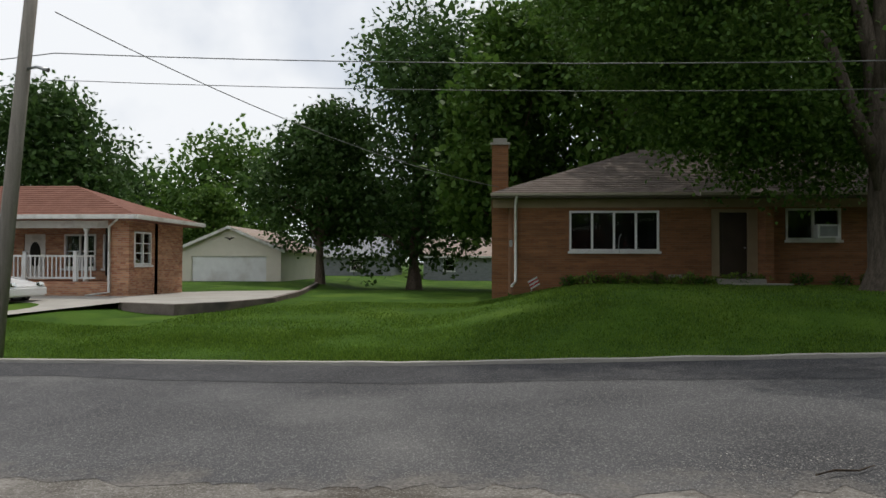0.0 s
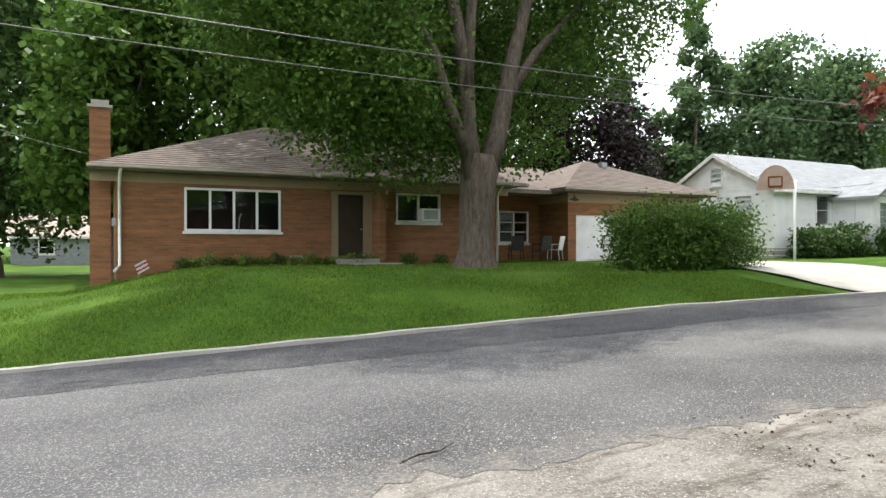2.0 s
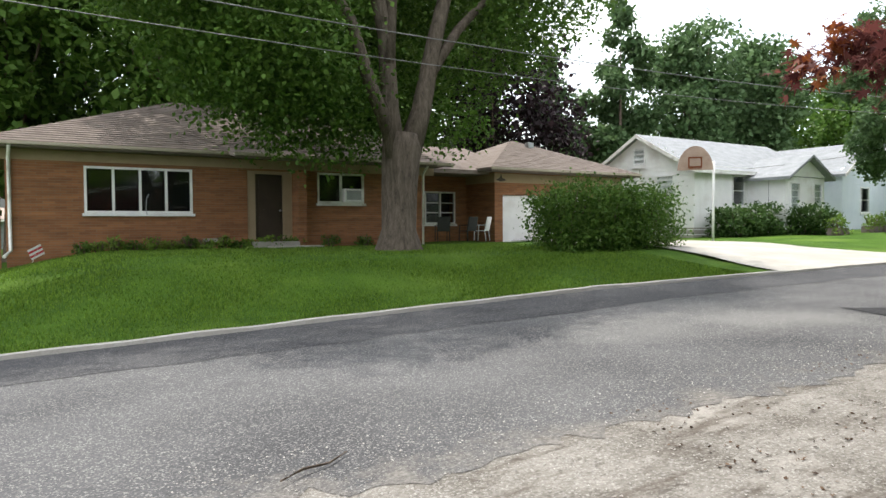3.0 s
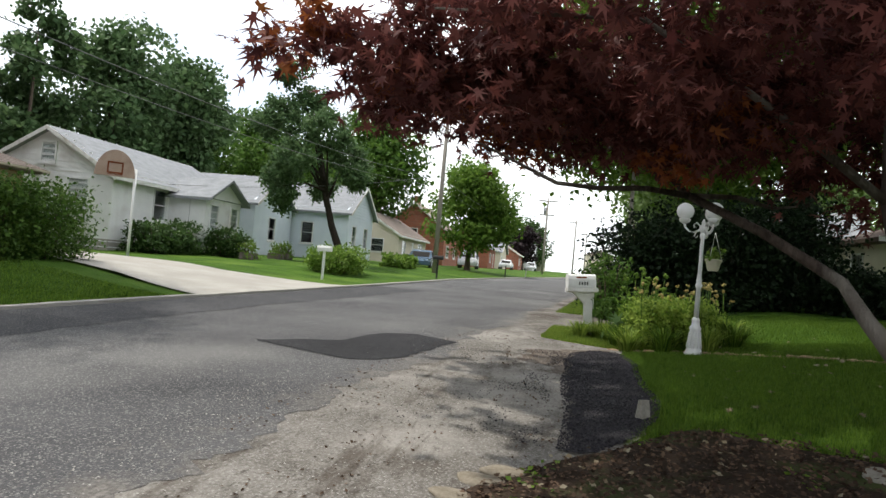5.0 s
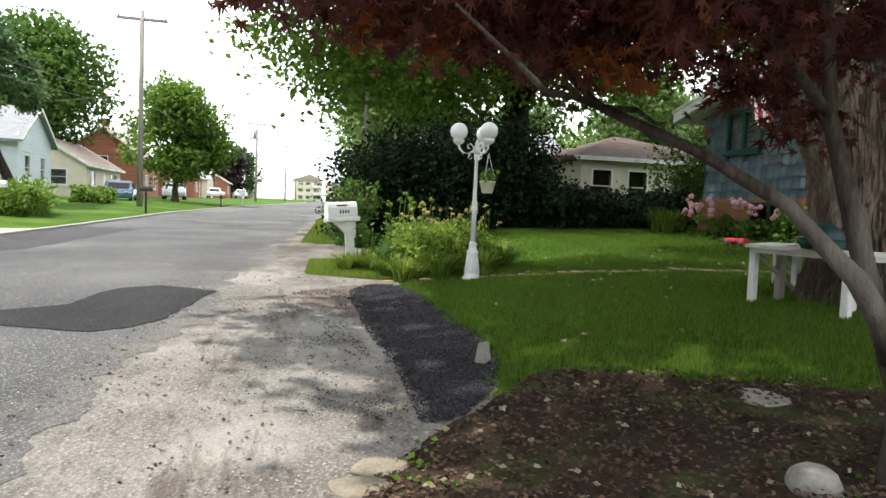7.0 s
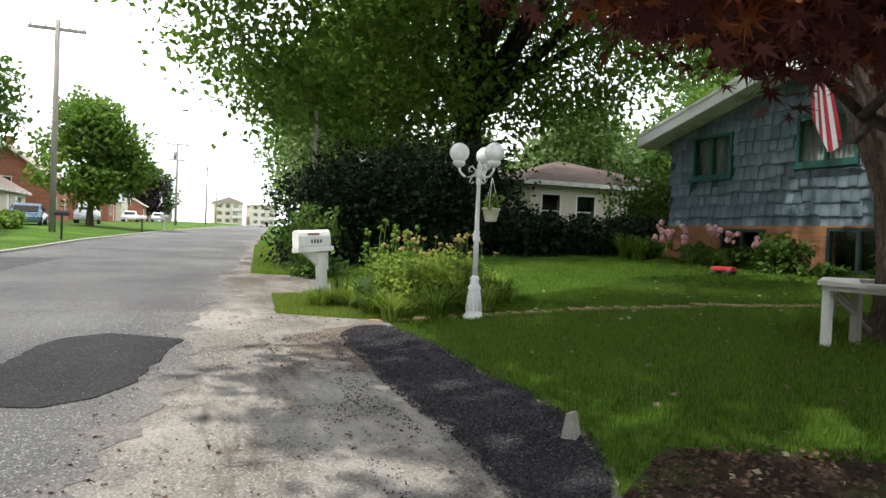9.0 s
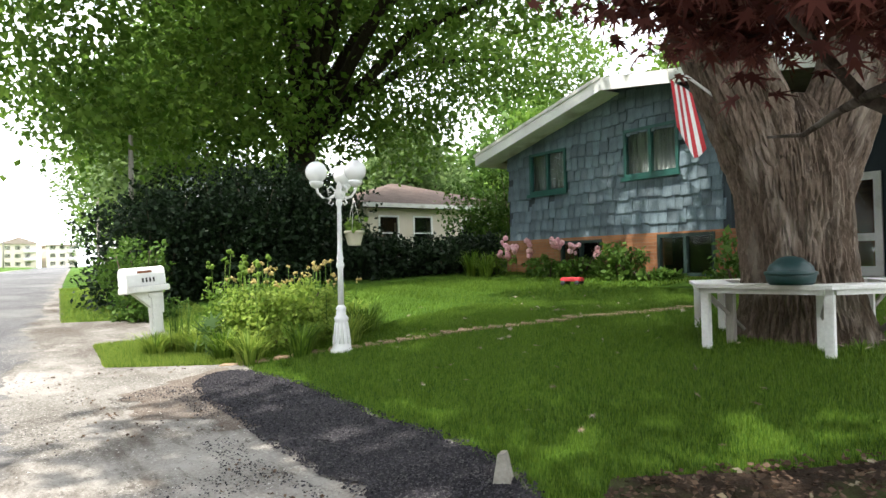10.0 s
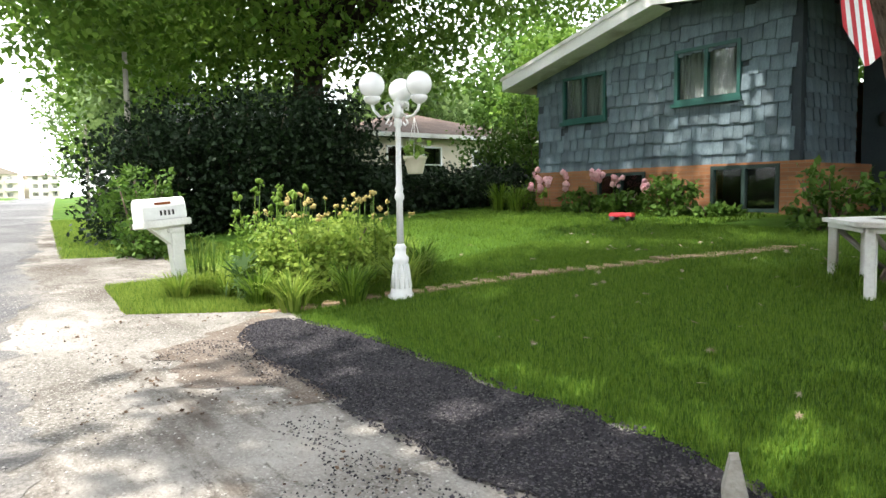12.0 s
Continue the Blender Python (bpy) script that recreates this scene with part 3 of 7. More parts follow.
def courses(roof_parent, x0, x1, y0, z0, xa, xb, ya, za, n, material):
    """Shingle courses on a roof slope, each a thin lapped strip."""
    for i in range(n):
        t, s = i / n, (i + 1) / n
        bm = bmesh.new()
        q = []
        for w, up in ((t, 0.03), (s, 0.008)):
            z = z0 + (za - z0) * w + up
            y = y0 + (ya - y0) * w
            q.append((bm.verts.new((x0 + (xa - x0) * w, y, z)), bm.verts.new((x1 + (xb - x1) * w, y, z))))
        bm.faces.new((q[0][0], q[0][1], q[1][1], q[1][0]))
        lo = [bm.verts.new((v.co.x, v.co.y, v.co.z - 0.03)) for v in q[0]]
        bm.faces.new((lo[0], lo[1], q[0][1], q[0][0]))
        part("shingle_course", bm, material, roof_parent)


def gable_roof(length, x0, x1, zl, xp, zp, over, thick=0.14):
    """A roof whose ridge runs along y from -over to length + over; eaves at x0 and x1, height zl, ridge at xp, zp."""
    return prism(bmesh.new(), [(x0, zl), (xp, zp), (x1, zl), (x1, zl - thick), (xp, zp - thick), (x0, zl - thick)], -over, length + over)


def siding(parent, m, length, z0, z1, step, material, top=None, skip=()):
    """Lapped boards on a wall; top(z) gives the span of a gable. skip: openings."""
    z = z0
    while z < z1 - 0.02:
        a, b = (0, length) if top is None else top(z + step / 2)
        cuts = [(max(a, s[0]), min(b, s[1])) for s in skip if s[2] < z + step * 0.9 and s[3] > z + step * 0.1]
        runs, p = [], a
        for c0, c1 in sorted(cuts):
            runs.append((p, c0))
            p = max(p, c1)
        runs.append((p, b))
        for p, q in runs:
            if q - p > 0.03:
                bm = prism(bmesh.new(), [(-0.034, z), (-0.012, min(z + step, z1)), (0.0, min(z + step, z1)), (0.0, z)], p, q)
                # outline lies across the wall: turn (across, up, along) to the wall's frame
                bmesh.ops.transform(bm, matrix=m @ Matrix(((0, 1, 0, 0), (1, 0, 0, 0), (0, 0, 1, 0), (0, 0, 0, 1))), verts=bm.verts[:])
                part("siding_board", bm, material, parent)
        z += step


def simple_house(x, y, z, rz, w, d, h, rise, wallm, roofm, label, holes=(), side_holes=(), ridge="y", over=0.35, board=0.0, chimney=None, storeys=""):
    """A house standing with its front (y = 0) to the street. ridge 'x', 'y' or 'hip'."""
    t = thing("house", x, y, z, rz, label, "house")
    I = Matrix.Identity(4)
    right = Matrix.Translation((w, 0, 0)) @ Matrix.Rotation(radians(90), 4, "Z")
    left = Matrix.Translation((0, d, 0)) @ Matrix.Rotation(radians(-90), 4, "Z")
    H = [q[:4] for q in holes]
    S = [q[:4] for q in side_holes]
    front = part("wall", wall_with_holes(w, -0.6, h, 0.2, H), wallm, t)
    lw = part("wall", placed(wall_with_holes(d - 0.404, -0.6, h, 0.2, S), left @ Matrix.Translation((0.202, 0, 0))), wallm, t)
    part("wall", placed(slab(0.202, d - 0.202, 0, 0.2, -0.6, h), right), wallm, t)
    part("wall", slab(0, w, d - 0.2, d, -0.6, h), wallm, t)
    if ridge == "y":
        zp = h + rise
        roof = part("roof", gable_roof(d, -over, w + over, h - 0.02 - rise * over / (w / 2), w / 2, zp, over), roofm, t)
        g = prism(bmesh.new(), [(0.0, h), (w, h), (w / 2, h + rise - 0.16)], 0.0, 0.12)
        gab = part("gable", g, wallm, t)
        part("gable", prism(bmesh.new(), [(0.0, h), (w, h), (w / 2, h + rise - 0.16)], d - 0.12, d), wallm, t)
        for s in (-1, 1):
            e = w / 2 + s * (w / 2 + over)
            zl = h - 0.02 - rise * over / (w / 2)
            part("rake_board", prism(bmesh.new(), [(e, zl - 0.01), (w / 2, zp - 0.01), (w / 2, zp - 0.2), (e, zl - 0.2)], -over - 0.03, -over - 0.003), OFFWHITE, t)
    elif ridge == "x":
        zl = h - 0.02 - rise * over / (d / 2)
        bm = prism(bmesh.new(), [(-over, zl), (d / 2, h + rise), (d + over, zl), (d + over, zl - 0.14), (d / 2, h + rise - 0.14), (-over, zl - 0.14)], -over, w + over)
        roof = part("roof", placed(bm, Matrix(((0, 1, 0, 0), (1, 0, 0, 0), (0, 0, 1, 0), (0, 0, 0, 1)))), roofm, t)
        for a, b in ((0.0, 0.12), (w - 0.12, w)):
            bm = prism(bmesh.new(), [(0.0, h), (d, h), (d / 2, h + rise - 0.16)], a, b)
            part("gable", placed(bm, Matrix(((0, 1, 0, 0), (1, 0, 0, 0), (0, 0, 1, 0), (0, 0, 0, 1)))), wallm, t)
        for yy in (-over,):
            part("fascia", slab(-over, w + over, yy - 0.03, yy - 0.003, zl - 0.18, zl - 0.01), OFFWHITE, t)
        for s in (-1, 1):
            e = d / 2 + s * (d / 2 + over)
            bm = prism(bmesh.new(), [(e, zl - 0.01), (d / 2, h + rise - 0.01), (d / 2, h + rise - 0.2), (e, zl - 0.2)], -over - 0.03, -over - 0.003)
            part("rake_board", placed(bm, Matrix(((0, 1, 0, 0), (1, 0, 0, 0), (0, 0, 1, 0), (0, 0, 0, 1)))), OFFWHITE, t)
    else:
        r = min(w, d) / 2
        roof = part("roof", hip_roof(-over, w + over, -over, d + over, h, ((r * 0.95, d / 2, h + rise), (w - r * 0.95, d / 2, h + rise))), roofm, t)
        part("fascia", slab(-over - 0.03, w + over, -over - 0.03, -over - 0.003, h - 0.17, h + 0.01), OFFWHITE, t)
    for q in holes:
        kind = q[4] if len(q) > 4 else "window"
        opening(t, I, q, kind)
    for q in side_holes:
        opening(t, left, (q[0] + 0.202, q[1] + 0.202, *q[2:]), q[4] if len(q) > 4 else "window")
    if board:
        siding(front, I, w, 0, h, board, wallm, skip=[(q[0] - 0.05, q[1] + 0.05, q[2] - 0.05, q[3] + 0.05) for q in holes])
        siding(lw, left, d, 0, h, board, wallm, skip=[(q[0] + 0.15, q[1] + 0.25, q[2] - 0.05, q[3] + 0.05) for q in side_holes])
        if ridge == "y":
            siding(gab, I, w, h, h + rise - 0.25, board, wallm, top=lambda z: ((z - h) / rise * w / 2 + 0.05, w - (z - h) / rise * w / 2 - 0.05))
        if ridge == "x":
            siding(lw, left, d, h, h + rise - 0.25, board, wallm, top=lambda z: ((z - h) / rise * d / 2 + 0.05, d - (z - h) / rise * d / 2 - 0.05))
    if chimney:
        cx, cy, cz = chimney
        ch = part("chimney", slab(cx, cx + 0.6, cy, cy + 0.6, h * 0.5, cz), BRICK_RED, t)
        part("chimney_cap", slab(cx - 0.05, cx + 0.65, cy - 0.05, cy + 0.65, cz + 0.002, cz + 0.1), CONCRETE, ch)
    return t


def opening(t, m, q, kind):
    a, b, z0, z1 = q[:4]
    if kind == "window":
        window(t, m, a, b, z0, z1, panes=max(1, round((b - a) / 0.9)), bars=1)
    elif kind == "door":
        d = part("door", placed(slab(a, b, 0.04, 0.09, z0, z1), m), WHITE, t)
        part("door_handle", placed(ball(bmesh.new(), (b - 0.1, 0.0, z0 + 1), 0.035, 10), m), METALG, d)
    elif kind == "garage":
        d = part("garage_door", placed(slab(a, b, 0.1, 0.14, z0, z1), m), WHITE, t)
        n = 4
        for i in range(n):
            part("door_panel", placed(slab(a + 0.01, b - 0.01, 0.075, 0.098, z0 + (z1 - z0) * i / n + 0.008, z0 + (z1 - z0) * (i + 1) / n - 0.008, 0.008), m), WHITE, d)


# ---- plants ----


def leaves(name, parent, centres, spread, n, size, material, flat=0.0, droop=0.0, shape="oval", label=""):
    """n leaves scattered round sub-clumps. centres: array of (x, y, z), spread: clump radius."""
    c = centres[rng.integers(0, len(centres), n)]
    p = c + rng.normal(0, 1, (n, 3)) * spread * np.array([1, 1, 0.8])
    d = rng.normal(0, 1, (n, 3))
    d[:, 2] = d[:, 2] * (1 - flat) - droop
    d /= np.linalg.norm(d, axis=1)[:, None] + 1e-9
    up = rng.normal(0, 0.6, (n, 3)) + np.array([0, 0, 1.0])
    s = np.cross(d, up)
    s /= np.linalg.norm(s, axis=1)[:, None] + 1e-9
    up = np.cross(s, d)
    k = size * rng.uniform(0.6, 1.3, n)[:, None]
    if shape == "oval":
        tmpl = ((0, 0, 0), (0.45, 0.34, 0.06), (1, 0, 0), (0.45, -0.34, 0.06))
        fs = ((0, 1, 2, 3),)
    elif shape == "needle":
        tmpl = ((0, 0.09, 0), (1, 0.05, 0), (1, -0.05, 0), (0, -0.09, 0))
        fs = ((0, 1, 2, 3),)
    else:
        tmpl, fs = [(0.12, 0, 0)], []
        for j, (ang, r) in enumerate(((-150, 0.36), (-115, 0.16), (-80, 0.62), (-58, 0.22), (-38, 0.85), (-20, 0.28), (0, 1.0), (20, 0.28), (38, 0.85), (58, 0.22), (80, 0.62), (115, 0.16), (150, 0.36))):
            tmpl.append((0.12 + r * math.cos(radians(ang)), r * math.sin(radians(ang)), -0.16 * r * r))
        fs = [(0, j, j + 1) for j in range(1, 13)] + [(0, 13, 1)]
    tm = np.array(tmpl)
    v = p[:, None, :] + k[:, None] * (d[:, None, :] * tm[None, :, 0:1] + s[:, None, :] * tm[None, :, 1:2] + up[:, None, :] * tm[None, :, 2:3])
    m = len(tm)
    me = bpy.data.meshes.new(name)
    fl = np.array([len(f) for f in fs])
    fi = np.concatenate([np.array(f) for f in fs])
    loops = (np.arange(n)[:, None] * m + fi[None, :]).ravel()
    tot = np.tile(fl, n)
    me.vertices.add(n * m)
    me.vertices.foreach_set("co", v.reshape(-1).astype(np.float32))
    me.loops.add(len(loops))
    me.loops.foreach_set("vertex_index", loops.astype(np.int32))
    me.polygons.add(len(tot))
    me.polygons.foreach_set("loop_start", np.concatenate([[0], np.cumsum(tot)[:-1]]).astype(np.int32))
    me.update(calc_edges=True)
    me.validate()
    me.materials.append(material)
    ob = new(name, me)
    if parent:
        ob.parent = parent
    if label:
        ob["label"] = label
    return ob


def clumps(blobs, per, shell=0.55):
    """Sub-clump centres inside blobs (x, y, z, r), denser towards the outside."""
    out = []
    for x, y, z, r in blobs:
        m = max(6, int(per * r * r))
        d = rng.normal(0, 1, (m, 3))
        d /= np.linalg.norm(d, axis=1)[:, None]
        rad = r * rng.uniform(shell, 1.0, m) ** 0.7
        q = d * rad[:, None] * np.array([1, 1, 0.85])
        out.append(q + np.array([x, y, z]))
    return np.concatenate(out)


def tree(x, y, height, width, trunk_r, leafm, barkm, label, n=9000, size=0.32, low=0.28, blobs=None, seed=1, lean=(0, 0), forks=5, z=None, name="tree", needle=False, roots=()):
    """A tapered trunk with limbs and a crown of clumped leaves."""
    r = random.Random(seed)
    z = land(x, y) if z is None else z
    t = thing(name, x, y, z, 0, label, "tree")
    if blobs is None:
        blobs = []
        zl = low * height
        for i in range(24):
            f = (i + r.uniform(0, 1)) / 24
            zz = zl + (height - zl) * (0.12 + 0.78 * f)
            ww = width / 2 * (math.sin(math.pi * (0.22 + 0.7 * f)) ** 0.8) * 0.72
            a = r.uniform(0, 2 * math.pi)
            k = math.sqrt(r.uniform(0.1, 1))
            blobs.append((lean[0] + ww * k * math.cos(a), lean[1] + ww * k * math.sin(a), zz, width * r.uniform(0.16, 0.25)))
        blobs.append((lean[0], lean[1], height * 0.9, width * 0.16))
    bm = bmesh.new()
    fork = height * low * 1.05
    tube(bm, [(0, 0, -0.3), (0, 0, 0.15), (0.02, 0, 0.8), (lean[0] * 0.2, lean[1] * 0.2, fork * 0.6), (lean[0] * 0.35, lean[1] * 0.35, fork), (lean[0] * 0.8, lean[1] * 0.8, height * 0.75)], [trunk_r * 1.7, trunk_r * 1.3, trunk_r * 1.02, trunk_r * 0.9, trunk_r * 0.75, trunk_r * 0.12], 12, 0.25)
    if roots:      # the stems are built apart, limbs spring from them
        bm.free()
    else:
        part("trunk", bm, barkm, t)
    for b in sorted(blobs, key=lambda b: -b[3])[:forks + 4]:
        st = Vector((lean[0] * 0.35, lean[1] * 0.35, fork * r.uniform(0.85, 1.25)))
        en = Vector(b[:3])
        if roots:
            st = min((Vector(q) for q in roots), key=lambda q: (q - en).length)
        mid = st.lerp(en, 0.5) + Vector((0, 0, 0.12 * (en - st).length))
        part("limb", tube(bmesh.new(), [st, mid, en], [trunk_r * 0.42, trunk_r * 0.25, trunk_r * 0.06], 7, 0.2), barkm, t)
    cl = clumps(blobs, 34)
    sp = width * 0.035
    leaves("crown", t, cl, sp, n, size * 1.25, leafm, shape="needle" if needle else "oval", droop=0.25)
    return t


def shrub(x, y, w, d, h, leafm, label, n=3000, size=0.12, name="shrub", z=None, rz=0, category="shrub"):
    z = land(x, y) if z is None else z
    t = thing(name, x, y, z, rz, label, category)
    for k in range(7):
        a = k * 0.9
        part("stem", tube(bmesh.new(), [(0.1 * math.cos(a) * w, 0.1 * math.sin(a) * d, -0.1), (0.2 * math.cos(a) * w, 0.2 * math.sin(a) * d, h * 0.4), (0.36 * math.cos(a) * w, 0.36 * math.sin(a) * d, h * 0.85)], [0.03, 0.022, 0.006], 5), BARK, t)
    q = rng.uniform(-1, 1, (max(40, n // 22), 3))
    q = q[(np.abs(q[:, 0]) ** 3 + np.abs(q[:, 1]) ** 3 + np.clip(q[:, 2], 0, 1) ** 4) < 1.0]
    c = np.stack([q[:, 0] * w / 2, q[:, 1] * d / 2, (q[:, 2] * 0.5 + 0.5) * h * (0.9 + 0.12 * np.sin(q[:, 0] * 5))], -1)
    c[:, 2] = np.maximum(c[:, 2], 0.08)
    leaves("foliage", t, c, min(w, d, h) * 0.09, n, size, leafm)
    return t


def tuft(x, y, h, r, n, material, label, name="grass_tuft", category="plant", width=0.02, z=None):
    """Arching blades from one root."""
    z = land(x, y) if z is None else z
    verts, faces = [], []
    for i in range(n):
        a, k = rng.uniform(0, 2 * math.pi), rng.uniform(0.25, 1)
        b = rng.uniform(0, 0.25) * r
        hh = h * rng.uniform(0.6, 1.1)
        ca, sa = math.cos(a), math.sin(a)
        base = len(verts)
        for s in (0, 0.35, 0.7, 1):
            out = b + k * r * s ** 1.6
            zz = hh * (1 - (1 - s) ** 1.8) - 0.35 * hh * k * max(0, s - 0.55) ** 1.1
            w = width * (1 - s * 0.9) / 2
            verts += [(ca * out - sa * w, sa * out + ca * w, zz), (ca * out + sa * w, sa * out - ca * w, zz)]
        for s in range(3):
            q = base + 2 * s
            faces.append((q, q + 1, q + 3, q + 2))
    ob = mesh_ob(name, verts, faces, material)
    ob.matrix_world = pose(x, y, z - 0.02)
    return tagged(ob, label, category)


def stalks(x, y, w, d, h, n, material, tipm, label, tip=0.03, name="flower_stalks", tips=True):
    """Upright stems with heads."""
    t = thing(name, x, y, land(x, y), 0, label, "flower")
    bm, bt = bmesh.new(), bmesh.new()
    for i in range(n):
        px, py = rng.uniform(-w / 2, w / 2), rng.uniform(-d / 2, d / 2)
        hh = h * rng.uniform(0.75, 1.1)
        lx, ly = rng.normal(0, 0.05, 2)
        tube(bm, [(px, py, -0.05), (px + lx * 0.4, py + ly * 0.4, hh * 0.6), (px + lx, py + ly, hh)], [0.008, 0.006, 0.004], 4)
        if tips:
            for k in range(5):
                o = rng.normal(0, tip * 0.5, 3)
                bmesh.ops.create_icosphere(bt, subdivisions=1, radius=tip * rng.uniform(0.4, 0.8), matrix=Matrix.Translation((px + lx + o[0], py + ly + o[1], hh + o[2])))
    tagged(part("stalk", bm, material, t), kind="stuff")
    if tips:
        tagged(part("blossom", bt, tipm, t), kind="stuff")
    else:
        bt.free()
    return t

# ---- the orange brick house across the street ----
BZ = 0.78
bh = thing("brick_house", 2.45, 24.2, BZ, 0, "low orange-brick ranch house with a hipped grey-brown shingle roof", "house")
ID = Matrix.Identity(4)
W1, W2, DR = (1.95, 5.0, 1.16, 2.55), (9.2, 11.0, 1.55, 2.62), (6.75, 8.3, 0.3, 2.6)
part("wall", wall_with_holes(13.5, -0.7, 3.0, 0.25, [W1, W2, DR]), BRICK, bh)
part("wall", slab(0, 0.25, 0.252, 8.0, -0.7, 3.0), BRICK, bh)
part("wall", slab(13.25, 13.5, 0.252, 8.0, -0.7, 3.0), BRICK, bh)
part("wall", slab(0.252, 13.248, 7.75, 8.0, -0.7, 3.0), BRICK, bh)
rf = part("roof", hip_roof(-0.75, 14.1, -0.55, 8.5, 3.12, ((5.2, 4.0, 5.3), (11.4, 4.0, 5.3))), ROOF, bh)
courses(rf, -0.75, 14.1, -0.55, 3.12, 5.2, 11.4, 4.0, 5.3, 26, ROOF)
part("soffit_board", slab(-0.7, 14.0, -0.02, -0.002, 2.66, 2.95), TRIM, bh)
part("gutter", slab(-0.78, 6.3, -0.66, -0.56, 3.02, 3.12, 0.02), GUTTER, bh, "tan metal gutter along the eaves")
pr = part("porch_roof", prism(bmesh.new(), [(-1.35, 3.02), (0.3, 3.38), (0.3, 3.2), (-1.35, 2.9)], 6.0, 14.0), ROOF, bh, "porch roof that juts over the front door")
pr.matrix_local = Matrix(((0, 1, 0, 0), (1, 0, 0, 0), (0, 0, 1, 0), (0, 0, 0, 1)))
part("gutter", slab(5.95, 14.05, -1.46, -1.36, 2.94, 3.04, 0.02), GUTTER, bh)
w = window(bh, ID, *W1, panes=4, frame=WHITE)
part("window_hook", tube(bmesh.new(), [(3.65, -0.1, 1.1), (3.6, -0.16, 1.3), (3.63, -0.1, 1.6), (3.7, -0.12, 1.75)], [0.012] * 4, 6), METALG, w)
w = window(bh, ID, *W2, panes=2, frame=OFFWHITE)
# front door with its storm frame
part("door_frame", wall_with_holes(1.55, 0.3, 2.6, 0.1, [(0.28, 1.22, 0.3, 2.5)]), TRIM, bh).matrix_local = pose(6.75, 0.05, 0)
dd = part("door", slab(7.04, 7.96, 0.1, 0.15, 0.32, 2.48), DOORBROWN, bh, "dark brown front door behind a storm door")
part("door_panel", slab(7.14, 7.86, 0.075, 0.098, 1.3, 2.38, 0.01), DOORBROWN, dd)
part("door_panel", slab(7.14, 7.86, 0.075, 0.098, 0.42, 1.15, 0.01), DOORBROWN, dd)
part("door_handle", ball(bmesh.new(), (7.88, 0.05, 1.28), 0.035, 10), METALG, dd)
part("entry_wall", slab(8.32, 8.6, -0.55, -0.002, -0.3, 2.64), BRICK, bh)
part("step", slab(6.7, 8.28, -0.75, -0.003, -0.3, 0.24, 0.02), CONCRETE, bh)
part("step", slab(7.1, 8.9, -1.35, -0.78, -0.3, 0.1, 0.02), CONCRETE, bh)
ch = part("chimney", slab(-0.72, -0.14, 0.5, 1.3, -0.7, 4.95), BRICK, bh, "tall orange-brick chimney")
part("chimney_cap", slab(-0.78, -0.08, 0.44, 1.36, 4.952, 5.04), CONCRETE, ch)
part("chimney_cap", slab(-0.68, -0.18, 0.54, 1.26, 5.06, 5.2), CONCRETE, ch)
part("downspout", tube(bmesh.new(), [(0.12, -0.58, 3.0), (0.1, -0.14, 2.75), (0.1, -0.1, 0.1), (-0.05, -0.55, -0.05)], [0.05] * 4, 8), OFFWHITE, bh)
part("downspout", tube(bmesh.new(), [(13.4, -0.6, 3.0), (13.45, -0.12, 2.7), (13.45, -0.1, 0.0)], [0.045] * 3, 8), OFFWHITE, bh)
part("meter_box", slab(-0.12, 0.0 - 0.003, 0.08, 0.24, 1.3, 1.55, 0.02), METALG, bh)
part("vent_block", slab(5.3, 5.75, -0.02, -0.003, 0.25, 0.36), CONCRETE, bh)
ac = thing("air_conditioner", 2.45 + 10.45, 24.2, BZ + 1.6, 0, "white window air conditioner in the front window", "air conditioner")
part("case", wall_with_holes(0.72, 0, 0.46, 0.5, [(0.07, 0.65, 0.07, 0.4)]), WHITE, ac).matrix_local = pose(-0.35, -0.34, 0)
part("grille", slab(-0.28, 0.3, -0.3, -0.29, 0.07, 0.4), METALG, ac)

# breezeway and garage
part("wall", wall_with_holes(3.7, -0.7, 2.95, 0.2, [(0.25, 1.15, 0.1, 2.2), (1.45, 3.0, 0.8, 2.2)]), BRICK, bh).matrix_local = pose(13.5, 2.3, 0)
m2 = Matrix.Translation((13.5, 2.3, 0))
pd = part("patio_door", placed(wall_with_holes(0.9, 0.1, 2.2, 0.06, [(0.12, 0.78, 0.3, 2.08)]), m2 @ Matrix.Translation((0.25, 0.02, 0))), OFFWHITE, bh)
part("pane", placed(slab(0.37, 1.03, 0.05, 0.056, 0.3, 2.08), m2), GLASS, pd)
window(bh, m2, 1.45, 3.0, 0.8, 2.2, panes=2, frame=OFFWHITE, bars=2)
part("link_roof", hip_roof(12.9, 18.6, 0.55, 7.6, 3.02, ((13.2, 4.0, 4.35), (18.2, 4.0, 4.35))), ROOF, bh)
part("patio_slab", slab(13.55, 17.1, -0.3, 2.28, -0.4, 0.02, 0.02), CONCRETE, bh)
gar = thing("garage", 19.55, 24.4, BZ - 0.1, 0, "attached orange-brick garage with a pyramid roof and white door", "garage")
GD = (0.42, 5.3, 0.0, 2.1)
part("wall", wall_with_holes(7.5, -0.7, 3.1, 0.25, [GD]), BRICK, gar)
part("wall", slab(0, 0.25, 0.252, 7.4, -0.7, 3.1), BRICK, gar)
part("wall", slab(7.25, 7.5, 0.252, 7.4, -0.7, 3.1), BRICK, gar)
part("wall", slab(0.252, 7.248, 7.15, 7.4, -0.7, 3.1), BRICK, gar)
gr = part("roof", hip_roof(-0.6, 8.1, -0.6, 8.0, 3.2, ((3.7, 3.7, 4.95), (3.9, 3.7, 4.95))), ROOF, gar)
